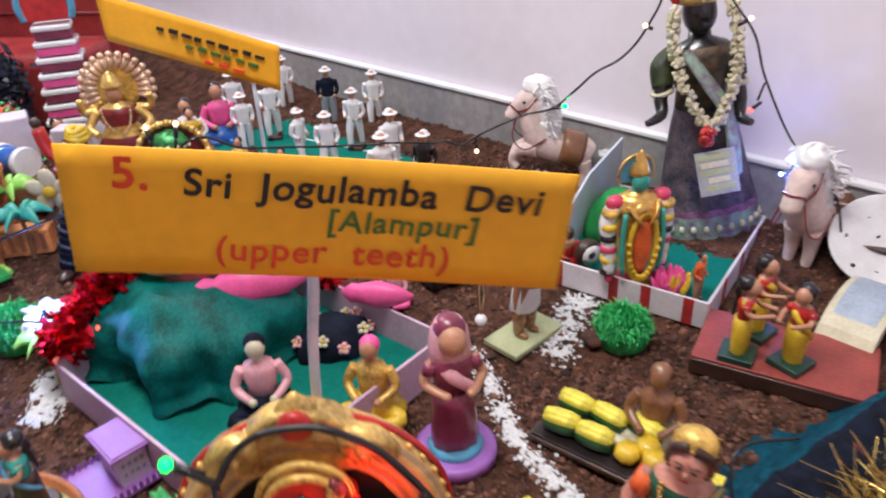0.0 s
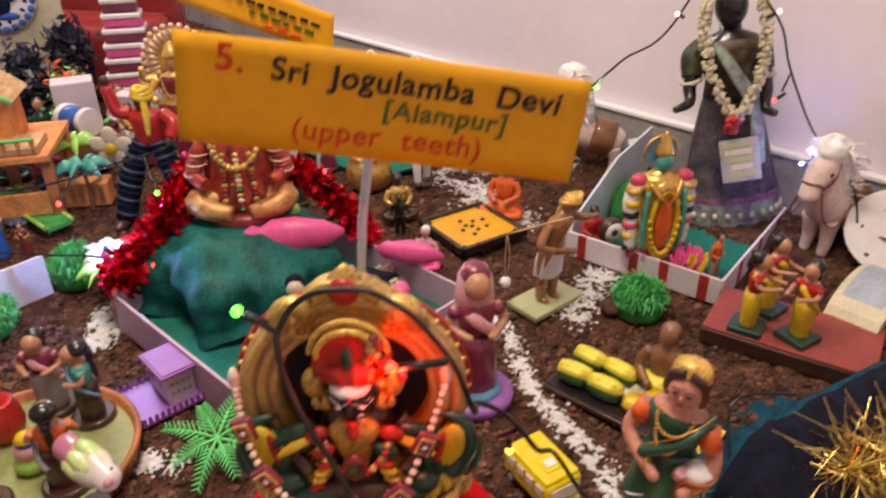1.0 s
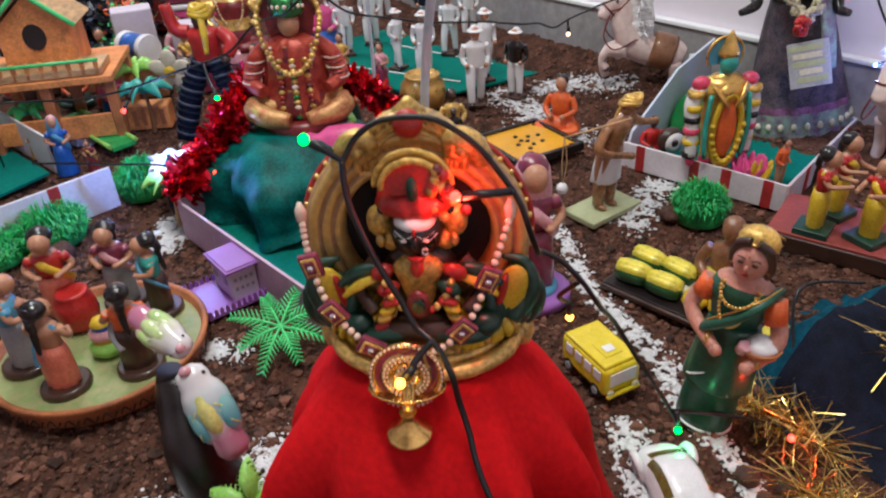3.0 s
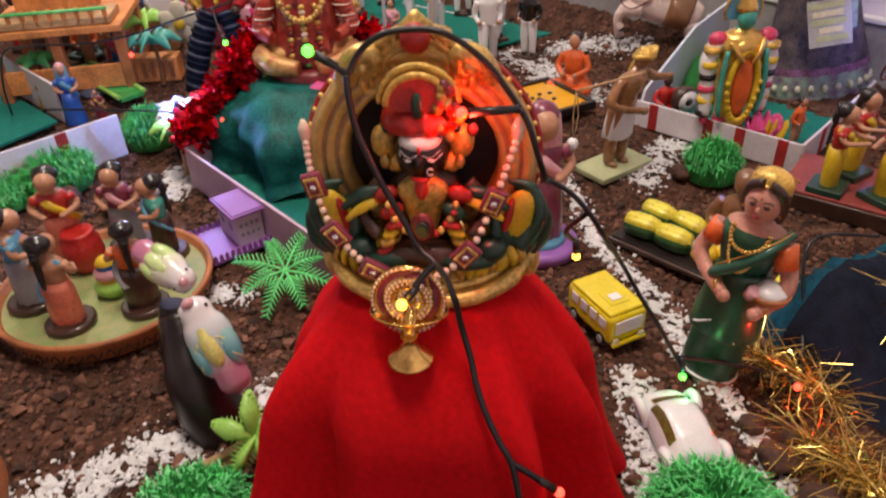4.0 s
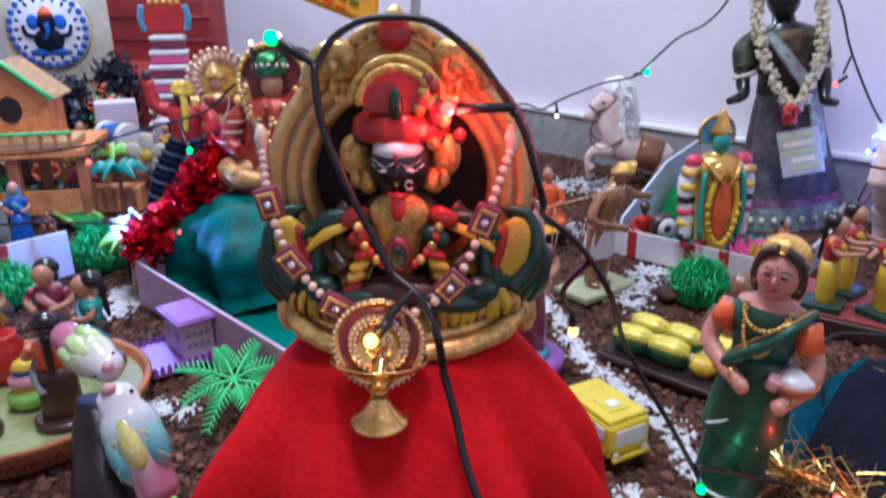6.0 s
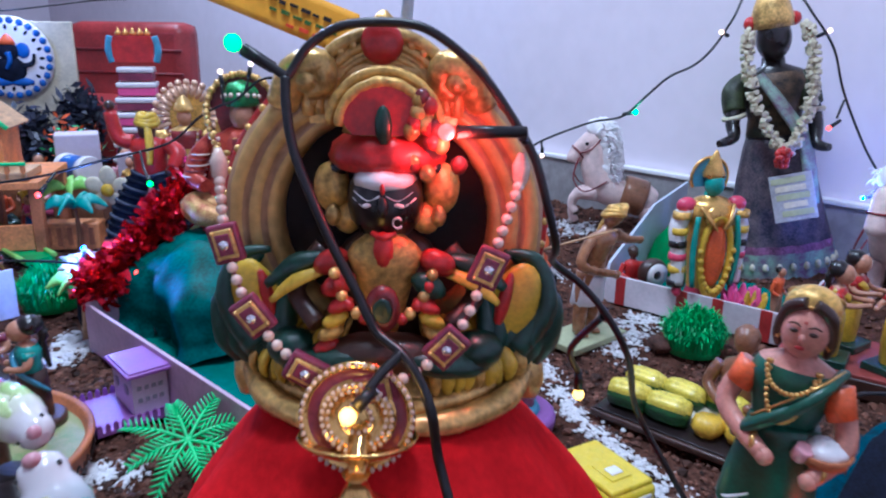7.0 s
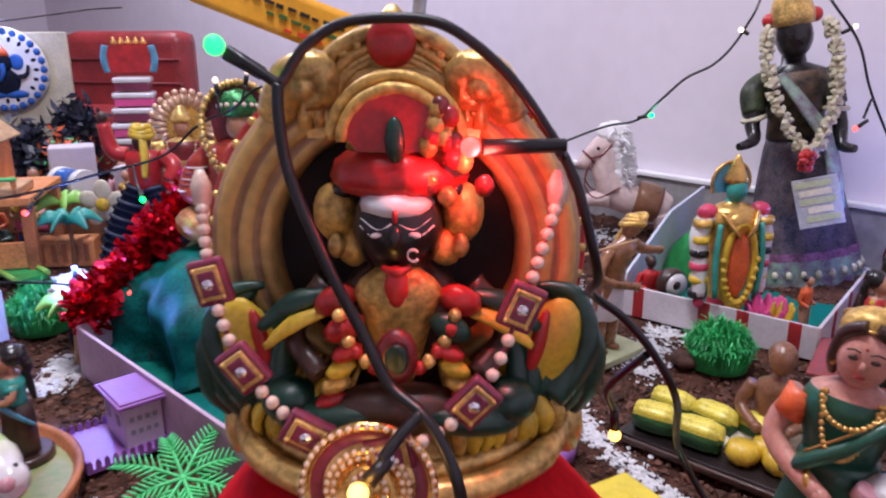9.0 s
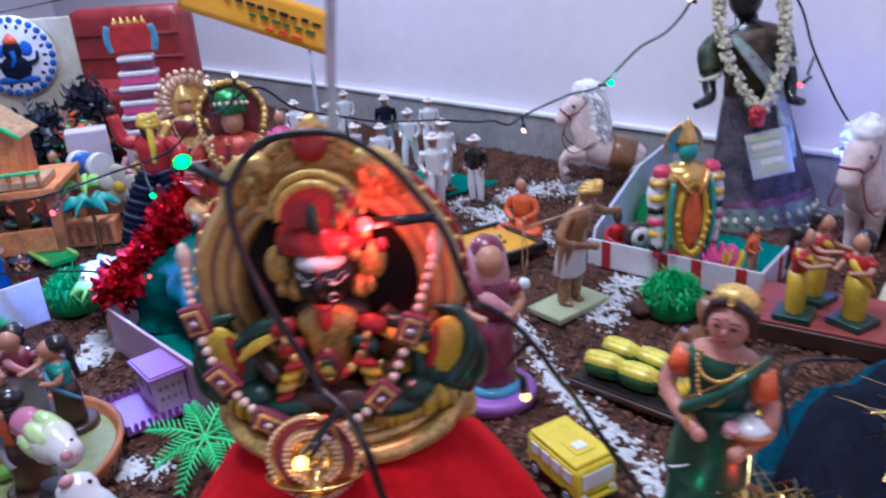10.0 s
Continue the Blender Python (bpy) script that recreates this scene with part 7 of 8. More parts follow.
for x, y, h, kind, turn in ((0.030, 1.39, 0.225, "w", 10), (0.142, 1.445, 0.20, "d", -30), (0.055, 1.56, 0.215, "w", 30), (-0.13, 1.62, 0.20, "w", 0), (-0.22, 1.70, 0.19, "w", 60), (-0.155, 2.06, 0.21, "n", 0), (-0.33, 2.28, 0.20, "w", 0),
                            (-0.06, 1.83, 0.20, "w", -20), (-0.41, 1.86, 0.20, "w", 20), (-0.34, 1.98, 0.21, "w", 0), (-0.48, 2.08, 0.21, "w", 15), (0.00, 2.02, 0.20, "w", 0)):
    mm = {"w": [WHITE, WHITE, SKIN, WHITE, DBROWN, DBROWN], "d": [WHITE, BLACK, SKIN, WHITE, DBROWN, DBROWN], "n": [GREY, NAVY, SKIN, WHITE, DBROWN, DBROWN]}[kind]
    man("cricketer_figurine", (x, y, 0.012 if y > 1.5 else heap(x, y)), h, mm, {"w": "clay cricketer in white kit and cap", "d": "clay umpire in black coat, white trousers, cap", "n": "clay player in navy shirt and white cap"}[kind],
        "cricketers on the field", turn, "peak", "stride" if kind == "w" else "stand", base=(0.05, 0.045, 0.010))
bm = B()
lathe(bm, [(0.040, 0), (0.058, 0.015), (0.066, 0.045), (0.060, 0.075), (0.046, 0.088), (0.050, 0.096), (0.048, 0.100), (0.040, 0.092), (0.005, 0.09)], 0, 32)
thing("brass_pot", bm, GOLDB, "round polished brass pot with a lip", "pot", (-0.118, 1.386, 0.0))
sitter("figurine", (-0.03, 1.20, 0.0), 0.12, [DBROWN, GOLD, DBROWN, BLACK], "small dark seated figurine with gold shawl", turn=20)
man("figurine", (-0.02, 1.09, 0.0), 0.11, [BLACK, BLACK, DBROWN, BLACK, BLACK, BLACK], "small dark standing figurine beside game board", turn=0)
sitter("bowing_figurine", (0.045, 0.94, 0.0), 0.10, [PINK, LPINK, LPINK, WHITE], "small pink seated clay figurine", turn=-20)
sitter("baby_figurine", (-0.185, 0.605, 0.014), 0.160, [NAVY, LPINK, CREAM, NAVY], "pale painted clay figurine on green felt", turn=10)
sitter("bowing_figurine", (0.005, 0.58, 0.014), 0.155, [YELLOW, OCHRE, SKIN, PINK], "clay figurine in pink veil and yellow skirt", turn=-15)

bm = B()
lathe(bm, [(0.075 * math.cos(q) ** 0.6, 0.060 * math.sin(q)) for q in np.linspace(0, 1.52, 12)], 0, 40, sy=0.8, wobble=lambda a, t: 1 + 0.09 * math.sin(4 * a + 3 * t) + 0.05 * math.sin(9 * a))
for k in range(9):
    a, q = k * 2.399, 0.35 + 0.07 * k
    p = Vector((0.075 * math.cos(q) ** 0.6 * math.cos(a), 0.060 * math.cos(q) ** 0.6 * math.sin(a), 0.060 * math.sin(q)))
    for j in range(5):
        b = 2 * math.pi * j / 5
        ball(bm, p * 1.06 + Vector((0.008 * math.cos(b), 0.005 * math.sin(b), 0.006 * math.sin(b))), (0.0062, 0.005, 0.005), 1 + k % 2, 7, 5)
    ball(bm, p * 1.10, 0.004, 3, 6, 5)
thing("flowered_cloth", bm, [NAVY, LPINK, CREAM, YELLOW], "dark cloth heap printed with pale flowers", "cloth", (-0.080, 0.780, 0.013), 20)

# Left: boards, hut, musicians, plants
lf = holder("white_enclosure", "white boards with a red stripe, green floor", "enclosure", (0, 0, 0))
LA, LB, LC, LD = (-0.770, 0.845), (-0.945, 0.635), (-1.30, 1.28), (-0.98, 1.10)
board(lf, LA, LB, 0.095, FENCE, name="side_board")
board(lf, (-1.005, 1.015), (-1.40, 1.34), 0.10, FENCE, name="side_board")
a, b = Vector((*LA, 0)), Vector((*LB, 0))
d = (b - a).normalized()
p = a.lerp(b, 0.46) - Vector((d.y, -d.x, 0)) * 0.0034
board(lf, (p - d * 0.012).xy, (p + d * 0.012).xy, 0.0955, STRIPE, 0.0016, "stripe", "painted red stripe")
floor_sheet(lf, [(-1.012, 0.995), (-1.42, 1.32), (-1.75, 1.00), (-1.15, 0.72)], 0.014, FELT)
lady("lady_figurine", (-0.975, 1.015, 0.0), 0.150, [BLUE, BLUE, SKY, SKIN, LPINK, BLUE], "clay lady in blue sari and pink veil", turn=30, veil=True, braid=False)
lady("lady_figurine", (-0.91, 1.02, 0.0), 0.085, [DRED, DRED, OCHRE, SKIN, BLACK, DRED], "small clay lady in dark red sari", turn=10)
hut = holder("toy_hut", "orange toy hut with green-edged roof", "toy hut", (-1.094, 1.291, 0.195), 14)
hut.scale = (0.86, 0.86, 0.86)
HUTO = mat("orange_clay", (0.70, 0.26, 0.08), 0.6, var=0.25, scale=50, bump=0.15)
bm = B()
prism(bm, [(-0.10, 0), (0.10, 0), (0.10, 0.13), (0.0, 0.215), (-0.10, 0.13)], 0.16, 0)
part("wall", bm, HUTO, hut)
bm = B()
for s in (-1, 1):
    box(bm, (s * 0.060, 0, 0.180), (0.168, 0.20, 0.008), 0, (0, s * 40, 0), 0.002)
part("roof", bm, TAN, hut, "tan sloping roof")
bm = B()
for s in (-1, 1):
    tube(bm, [(0, -0.102, 0.238), (s * 0.06, -0.102, 0.184), (s * 0.125, -0.102, 0.128)], 0.007, 0, 7, 2)
part("roof_edge", bm, LEAF, hut, "green roof edging")
bm = B()
prism(bm, [(0.032 * math.cos(a), 0.10 + 0.038 * math.sin(a)) for a in np.linspace(0, 2 * math.pi, 20, False)], 0.006, 0, pose(0, -0.081, 0))
part("window", bm, DARK, hut, "round dark window")
bm = B()
box(bm, (0.02, -0.115, 0.012), (0.32, 0.14, 0.022), 0, bevel=0.003)
part("porch", bm, TAN, hut)
for k in range(9):
    bm = B()
    box(bm, (-0.13 + 0.0375 * k, -0.180, 0.028), (0.012, 0.010, 0.05), 0, bevel=0.002)
    part("fence_post", bm, HUTO, hut)
bm = B()
tube(bm, [(-0.14, -0.186, 0.046), (0.18, -0.186, 0.046)], 0.005, 0, 7, 1)
part("fence_rail", bm, LEAF, hut)
stand = holder("wooden_stand", "orange-brown wooden stand under a toy hut", "stand", (-1.080, 1.265, 0.0), 14)
bm = B()
box(bm, (0, 0, 0.185), (0.34, 0.28, 0.018), 0, bevel=0.003)
part("stand_top", bm, HUTO, stand)
for x in (-0.155, 0.0, 0.155):
    for y in (-0.115, 0.115):
        bm = B()
        box(bm, (x, y, 0.087), (0.026, 0.026, 0.178), 0, bevel=0.003)
        part("leg", bm, TERRA, stand)
bm = B()
box(bm, (0, -0.115, 0.060), (0.30, 0.012, 0.060), 0, bevel=0.002)
part("front_rail", bm, HUTO, stand)
bm = B()
box(bm, (0, 0, 0.034), (0.135, 0.060, 0.068), 0, bevel=0.005)
for k in range(5):
    box(bm, (-0.05 + 0.025 * k, -0.031, 0.036), (0.012, 0.003, 0.044), 1, bevel=0.001)
thing("planter", bm, [HUTO, TERRA], "orange clay planter with ribbed front", "planter", (-0.885, 1.310, 0.0), 8)
bm = B()
prism(bm, [(-0.17, -0.028), (0.17, -0.034), (0.175, 0.030), (-0.165, 0.036)], 0.010, 0, pose(0, 0, 0.022, 90, 0, 0))
for y in (-0.034, 0.034):
    tube(bm, [(-0.17, y, 0.030), (0.0, y * 1.05, 0.033), (0.172, y, 0.030)], 0.006, 1, 7, 3)
thing("green_mat", bm, [GRASS, LIME], "green mat with lime edging on soil", "mat", (-1.005, 1.235, 0.0), -41)
bm = B()
for side, foot in ((-1, (-0.088, -0.045, 0.012)), (1, (0.072, -0.030, 0.012))):
    hip, foot = Vector((side * 0.012, 0, 0.222)), Vector(foot)
    tube(bm, [hip, hip.lerp(foot, 0.5) + Vector((side * 0.010, 0, 0.006)), foot], [0.022, 0.029, 0.026], 0, 14)
    for k in range(1, 12):
        c = hip.lerp(foot, k / 12) + Vector((side * 0.010 * math.sin(math.pi * k / 12), 0, 0.006 * math.sin(math.pi * k / 12)))
        d = (foot - hip).normalized()
        u = d.orthogonal().normalized()
        w = d.cross(u)
        r = 0.0235 + 0.0062 * math.sin(math.pi * k / 12)
        tube(bm, [c + (u * math.cos(a) + w * math.sin(a)) * r for a in np.linspace(0, 2 * math.pi, 13)], 0.0042, k % 2, 6, 1)
    ball(bm, foot + Vector((0, -0.022, -0.004)), (0.018, 0.038, 0.012), 5, 10, 7)
lathe(bm, [(0.034, 0.205), (0.040, 0.218), (0.038, 0.245), (0.046, 0.270), (0.040, 0.286), (0.016, 0.294), (0.014, 0.302)], 2, 20, sy=0.75, ms=[2, 2, 2, 2, 2, 3])
ball(bm, (0, -0.006, 0.312), (0.020, 0.021, 0.025), 3, 14, 10)
for k in range(3):
    tube(bm, [((0.021 - 0.003 * k) * math.cos(a), (0.022 - 0.003 * k) * math.sin(a), 0.324 + 0.008 * k + 0.003 * math.sin(2 * a + k)) for a in np.linspace(0, 2 * math.pi, 13)], 0.0085, 4, 8, 2)
tube(bm, [(0.010, -0.020, 0.322), (0.018, -0.034, 0.285), (0.016, -0.038, 0.235)], [0.008, 0.010, 0.006], 4, 8, flat=0.5)
tube(bm, [(-0.038, 0, 0.280), (-0.068, -0.008, 0.292), (-0.080, -0.010, 0.350)], [0.018, 0.017, 0.014], 2, 10)
ball(bm, (-0.081, -0.010, 0.364), 0.012, 3, 10, 7)
tube(bm, [(0.040, 0, 0.280), (0.072, -0.012, 0.258), (0.066, -0.030, 0.228)], [0.018, 0.019, 0.015], 2, 10)
ball(bm, (0.062, -0.036, 0.222), 0.012, 3, 10, 7)
SLATE = mat("slate_paint", (0.050, 0.058, 0.085), 0.5, var=0.3, scale=80, bump=0.1)
thing("musician_figurine", bm, [NAVY, SLATE, RED, DBROWN, YELLOW, DBROWN], "clay man in red coat, yellow turban, striped blue trousers", "figurine", (-0.640, 1.220, 0.0), -5)
bm = B()
lathe(bm, [(0.050, -0.070), (0.052, -0.066), (0.052, -0.046), (0.048, -0.045), (0.048, 0.045), (0.052, 0.046), (0.052, 0.066), (0.050, 0.070)], 0, 28, (0, 0, 0.052), (90, 0, 0), ms=[1, 1, 1, 0, 1, 1, 1])
thing("toy_drum", bm, [BLUE, WHITE], "blue toy drum with white rims", "drum", (-0.99, 1.575, 0.105), 60).data.transform(Matrix.Scale(0.82, 4))
bm = B()
box(bm, (0, 0, 0.051), (0.13, 0.10, 0.102), 0, bevel=0.004)
thing("block", bm, BROWN, "plain brown block under a toy drum", "block", (-0.99, 1.575, 0.003), 12)
fl = holder("clay_flower", "cream white clay flower with yellow centre", "flower", (-0.812, 1.375, 0.0), 0)
bm = B()
tube(bm, [(0, 0.02, 0), (0, 0.015, 0.06), (0, 0, 0.130)], 0.006, 0, 7)
part("stem", bm, LEAF, fl)
for k in range(5):
    bm = B()
    a = 2 * math.pi * k / 5 + 0.3
    ball(bm, (0.034 * math.cos(a), -0.012, 0.137 + 0.034 * math.sin(a)), (0.028, 0.007, 0.022), 0, 12, 8, (0, -math.degrees(a), 0))
    part("petal", bm, CREAM, fl)
bm = B()
ball(bm, (0, -0.020, 0.137), (0.017, 0.010, 0.017), 0, 12, 8)
part("centre", bm, YELLOW, fl)
bm = B()
ball(bm, (0, 0, 0.06), (0.085, 0.075, 0.065), 0, 20, 14)
tube(bm, [(0, 0, 0.12), (0.0, 0, 0.14)], [0.02, 0.015], 1, 10, 1)
thing("red_pot", bm, [RTINSEL, GOLD], "shiny red foil-covered round pot", "pot", (-0.56, 1.30, 0.0))
seated_deity("deity_statue", (-0.715, 1.68, 0.075), 0.275, [DRED, GOLD, SKIN, GOLD, PEARL, LPINK], "seated gold deity statue with fan halo", 10, False)
ROSEG = mat("rose_gold_paint", (0.74, 0.50, 0.34), 0.32, 0.3, var=0.2, scale=60, bump=0.15)
halo = holder("fan_halo", "gold fan-shaped halo behind a seated statue", "halo", (-0.72, 1.735, 0.285), 8)
for k in range(17):
    bm = B()
    a = math.radians(-20 + 220 * k / 16)
    tube(bm, [(0.055 * math.cos(a), 0, 0.055 * math.sin(a)), (0.092 * math.cos(a), 0.0, 0.092 * math.sin(a))], [0.008, 0.012], 0, 8, 2, flat=0.5)
    ball(bm, (0.098 * math.cos(a), -0.002, 0.098 * math.sin(a)), 0.010, 0, 8, 6)
    part("ray", bm, ROSEG, halo)
bm = B()
lathe(bm, [(0.062, 0), (0.062, 0.006)], 0, 28, (0, 0.004, 0), (90, 0, 0))
part("disc", bm, OCHRE, halo)
bm = B()
box(bm, (0, 0, 0.038), (0.24, 0.20, 0.075), 0, bevel=0.004)
thing("block", bm, MAROON, "plain maroon block under a statue", "block", (-0.715, 1.69, 0.0), 10)

# Far left: temple tower, red seat, patterned plate, dark foliage
tw = holder("temple_tower", "pink and white banded toy temple tower", "toy tower", (-1.02, 2.12, 0.0), 15)
tw.matrix_world = tw.matrix_world @ Matrix.Diagonal((0.91, 0.91, 0.86, 1))
for k in range(8):
    bm = B()
    w = 0.205 - 0.012 * k
    box(bm, (0, 0, 0.030 + 0.058 * k), (w, w * 0.8, 0.032), 0, bevel=0.004)
    part("tier", bm, MAROON if k % 2 else PINK, tw, "deep pink tier")
    bm = B()
    box(bm, (0, 0, 0.055 + 0.058 * k), (w * 1.08, w * 0.88, 0.022), 0, bevel=0.008)
    part("cornice", bm, WHITE, tw, "white rounded cornice")
bm = B()
prism(bm, [(-0.07, 0), (0.07, 0), (0.075, 0.10), (-0.075, 0.10)], 0.06, 0, pose(0, -0.01, 0.49))
part("top_shrine", bm, RED, tw, "red shrine top")
for s in (-1, 1):
    bm = B()
    tube(bm, [(s * 0.075, -0.03, 0.49), (s * 0.085, -0.03, 0.54), (s * 0.075, -0.03, 0.59)], 0.014, 0, 8)
    part("side_scroll", bm, SKY, tw, "pale blue scroll")
for k in range(5):
    bm = B()
    lathe(bm, [(0.010, 0), (0.013, 0.008), (0.006, 0.020), (0.001, 0.03)], 0, 10, (-0.05 + 0.025 * k, -0.01, 0.592))
    part("spire", bm, GOLDB, tw)
seat = holder("tufted_chair", "tufted red leatherette chair by the wall", "chair", (-1.25, 2.52, 0.0), -14)
seat.matrix_world = seat.matrix_world @ Matrix.Diagonal((0.86, 0.9, 0.90, 1))
bm = B()
box(bm, (0, 0.12, 0.34), (0.62, 0.14, 0.56), 0, bevel=0.05)
part("backrest", bm, REDSEAT, seat)
bm = B()
box(bm, (0, -0.12, 0.16), (0.62, 0.36, 0.30), 0, bevel=0.05)
part("seat_cushion", bm, REDSEAT, seat)
for k in range(3):
    bm = B()
    tube(bm, [(-0.30, 0.045, 0.30 + 0.10 * k), (0.30, 0.045, 0.30 + 0.10 * k)], 0.007, 0, 7, 1)
    part("seam", bm, DRED, seat)
pl = holder("patterned_plate", "blue and white patterned plate on a cream board", "plate", (-1.42, 2.06, 0.0), 12)
bm = B()
box(bm, (0.02, 0.04, 0.28), (0.36, 0.02, 0.54), 0, bevel=0.004)
part("backing_board", bm, CREAM, pl)
bm = B()
lathe(bm, [(0.135, 0), (0.138, 0.006), (0.110, 0.012), (0.004, 0.012)], 0, 40, (0, 0.022, 0.43), (90, 0, 0))
disc = part("disc", bm, WHITE, pl)
bm = B()
for k in range(26):
    a = 2 * math.pi * k / 26
    ball(bm, (0.123 * math.cos(a), 0.012, 0.43 + 0.123 * math.sin(a)), (0.012, 0.005, 0.012), 0, 8, 6)
part("rim_pattern", bm, BLUE, disc, "blue scalloped rim")
bm = B()
ball(bm, (0, 0.008, 0.392), (0.050, 0.008, 0.044), 0, 18, 10)
ball(bm, (0, 0.007, 0.452), (0.032, 0.008, 0.032), 0, 16, 10)
for s in (-1, 1):
    ball(bm, (s * 0.044, 0.009, 0.455), (0.022, 0.005, 0.026), 1, 12, 8)
    tube(bm, [(s * 0.040, 0.008, 0.405), (s * 0.070, 0.008, 0.415), (s * 0.078, 0.008, 0.445)], [0.012, 0.010, 0.007], 0, 8, 4, flat=0.5)
    ball(bm, (s * 0.030, 0.009, 0.352), (0.040, 0.006, 0.014), 1, 12, 8)
tube(bm, [(0, 0.0, 0.450), (0.004, -0.002, 0.420), (-0.010, -0.001, 0.395)], [0.010, 0.008, 0.005], 1, 8, 4)
lathe(bm, [(0.026, 0), (0.022, 0.014), (0.010, 0.030), (0.003, 0.036)], 2, 14, (0, 0.008, 0.474), sy=0.35)
part("motif", bm, [NAVY, BLUE, ORANGE], disc, "plain blue motif")
bm = B()
for k in range(20):
    a = 2 * math.pi * k / 20
    ball(bm, (0.101 * math.cos(a), 0.011, 0.43 + 0.101 * math.sin(a)), (0.010, 0.004, 0.006), 0, 8, 6, (0, -math.degrees(a), 0))
part("inner_ring", bm, NAVY, disc, "ring of navy leaves")


def leaf_mass(name, spots, r, count, m, label, seed, size=0.024):
    rnd3 = np.random.default_rng(seed)
    bm = B()
    for _ in range(count):
        c = spots[rnd3.integers(0, len(spots))]
        p = Vector(c) + Vector(rnd3.normal(size=3)) * r * 0.5
        p.z = max(0.004, p.z)
        d = Vector(rnd3.normal(size=3)).normalized() * size * rnd3.uniform(0.6, 1.3)
        e = d.cross(Vector(rnd3.normal(size=3))).normalized() * size * 0.4
        v = [bm.verts.new(q) for q in (p - d, p + e, p + d, p - e)]
        bm.faces.new(v)
    return thing(name, bm, m, label, "foliage", kind="stuff")


leaf_mass("dark_foliage", [(-1.34, 1.99, z) for z in (0.06, 0.14, 0.21)] + [(-1.19, 2.05, z) for z in (0.08, 0.16, 0.24, 0.28)], 0.055, 1900, DLEAF, "dense dark blue-black foil foliage", 21)
leaf_mass("orange_flowers", [(-1.10, 1.78, z) for z in (0.10, 0.16, 0.21)], 0.055, 320, ORANGE, "orange artificial flowers in a bunch", 22, 0.014)
leaf_mass("flower_leaves", [(-1.10, 1.78, z) for z in (0.04, 0.10, 0.17)], 0.065, 420, LEAF, "green leaves among artificial flowers", 23, 0.016)
for x, y, w, h, rz, m in ((-1.045, 1.70, 0.12, 0.235, 25, LILACW), (-0.92, 1.80, 0.09, 0.16, -10, LILACW), (-1.30, 1.72, 0.07, 0.17, 15, WHITE), (-1.22, 1.62, 0.10, 0.09, 10, BROWN), (-1.36, 1.60, 0.12, 0.11, 30, DBROWN)):
    bm = B()
    box(bm, (0, 0, h / 2), (w, w * 0.7, h), 0, bevel=0.006)
    thing("small_box", bm, m, "small plain upright box among figurines", "box", (x, y, 0), rz, "boxes at the back")
rnd = random.Random(12)
cols = [(RED, YELLOW), (GREEN, ORANGE), (BROWN, WHITE), (BLUE, PINK), (MAROON, LPINK), (WHITE, OCHRE), (OCHRE, GREEN), (DBROWN, RED)]
names = {RED: "red", GREEN: "green", BROWN: "brown", BLUE: "blue", MAROON: "maroon", WHITE: "white", OCHRE: "ochre", DBROWN: "dark brown"}
for k, (x, y, h) in enumerate(((-1.08, 1.46, 0.14), (-1.18, 1.50, 0.15), (-1.30, 1.52, 0.13), (-1.02, 1.36, 0.12), (-1.10, 1.66, 0.16), (-0.86, 1.62, 0.18), (-0.62, 1.52, 0.16), (-0.52, 1.60, 0.18), (-0.55, 1.78, 0.20), (-0.44, 1.46, 0.15),
                               (-0.60, 1.92, 0.22), (-0.82, 1.90, 0.22), (-1.42, 1.42, 0.14), (-1.02, 1.20, 0.09), (-1.10, 1.10, 0.09), (-0.46, 1.33, 0.14), (-0.36, 1.42, 0.14), (-0.30, 1.28, 0.12), (-0.22, 1.20, 0.12), (-0.52, 2.02, 0.24),
                               (-0.25, 1.52, 0.15), (-0.38, 1.60, 0.16), (-1.20, 1.76, 0.19), (-1.34, 1.66, 0.17), (-1.44, 1.58, 0.16), (-1.40, 1.80, 0.20), (-1.26, 1.60, 0.15), (-1.52, 1.74, 0.20), (-0.98, 1.86, 0.20), (-0.90, 1.96, 0.24), (-1.12, 1.90, 0.22), (-1.50, 1.50, 0.15), (-0.66, 1.40, 0.13), (-0.48, 1.22, 0.12))):
    a, b = cols[k % len(cols)]
    if k % 3 == 1:
        sitter("figurine", (x, y, 0), h * 0.85, [a, b, SKIN, BLACK], "small seated clay figurine in %s and bright paint" % names[a], "small figurines at the back", rnd.uniform(-40, 40))
    else:
        lady("figurine", (x, y, 0), h, [a, b, b, SKIN, BLACK, DBROWN], "small standing clay figurine in %s paint" % names[a], "small figurines at the back", rnd.uniform(-40, 40), base=0.04)

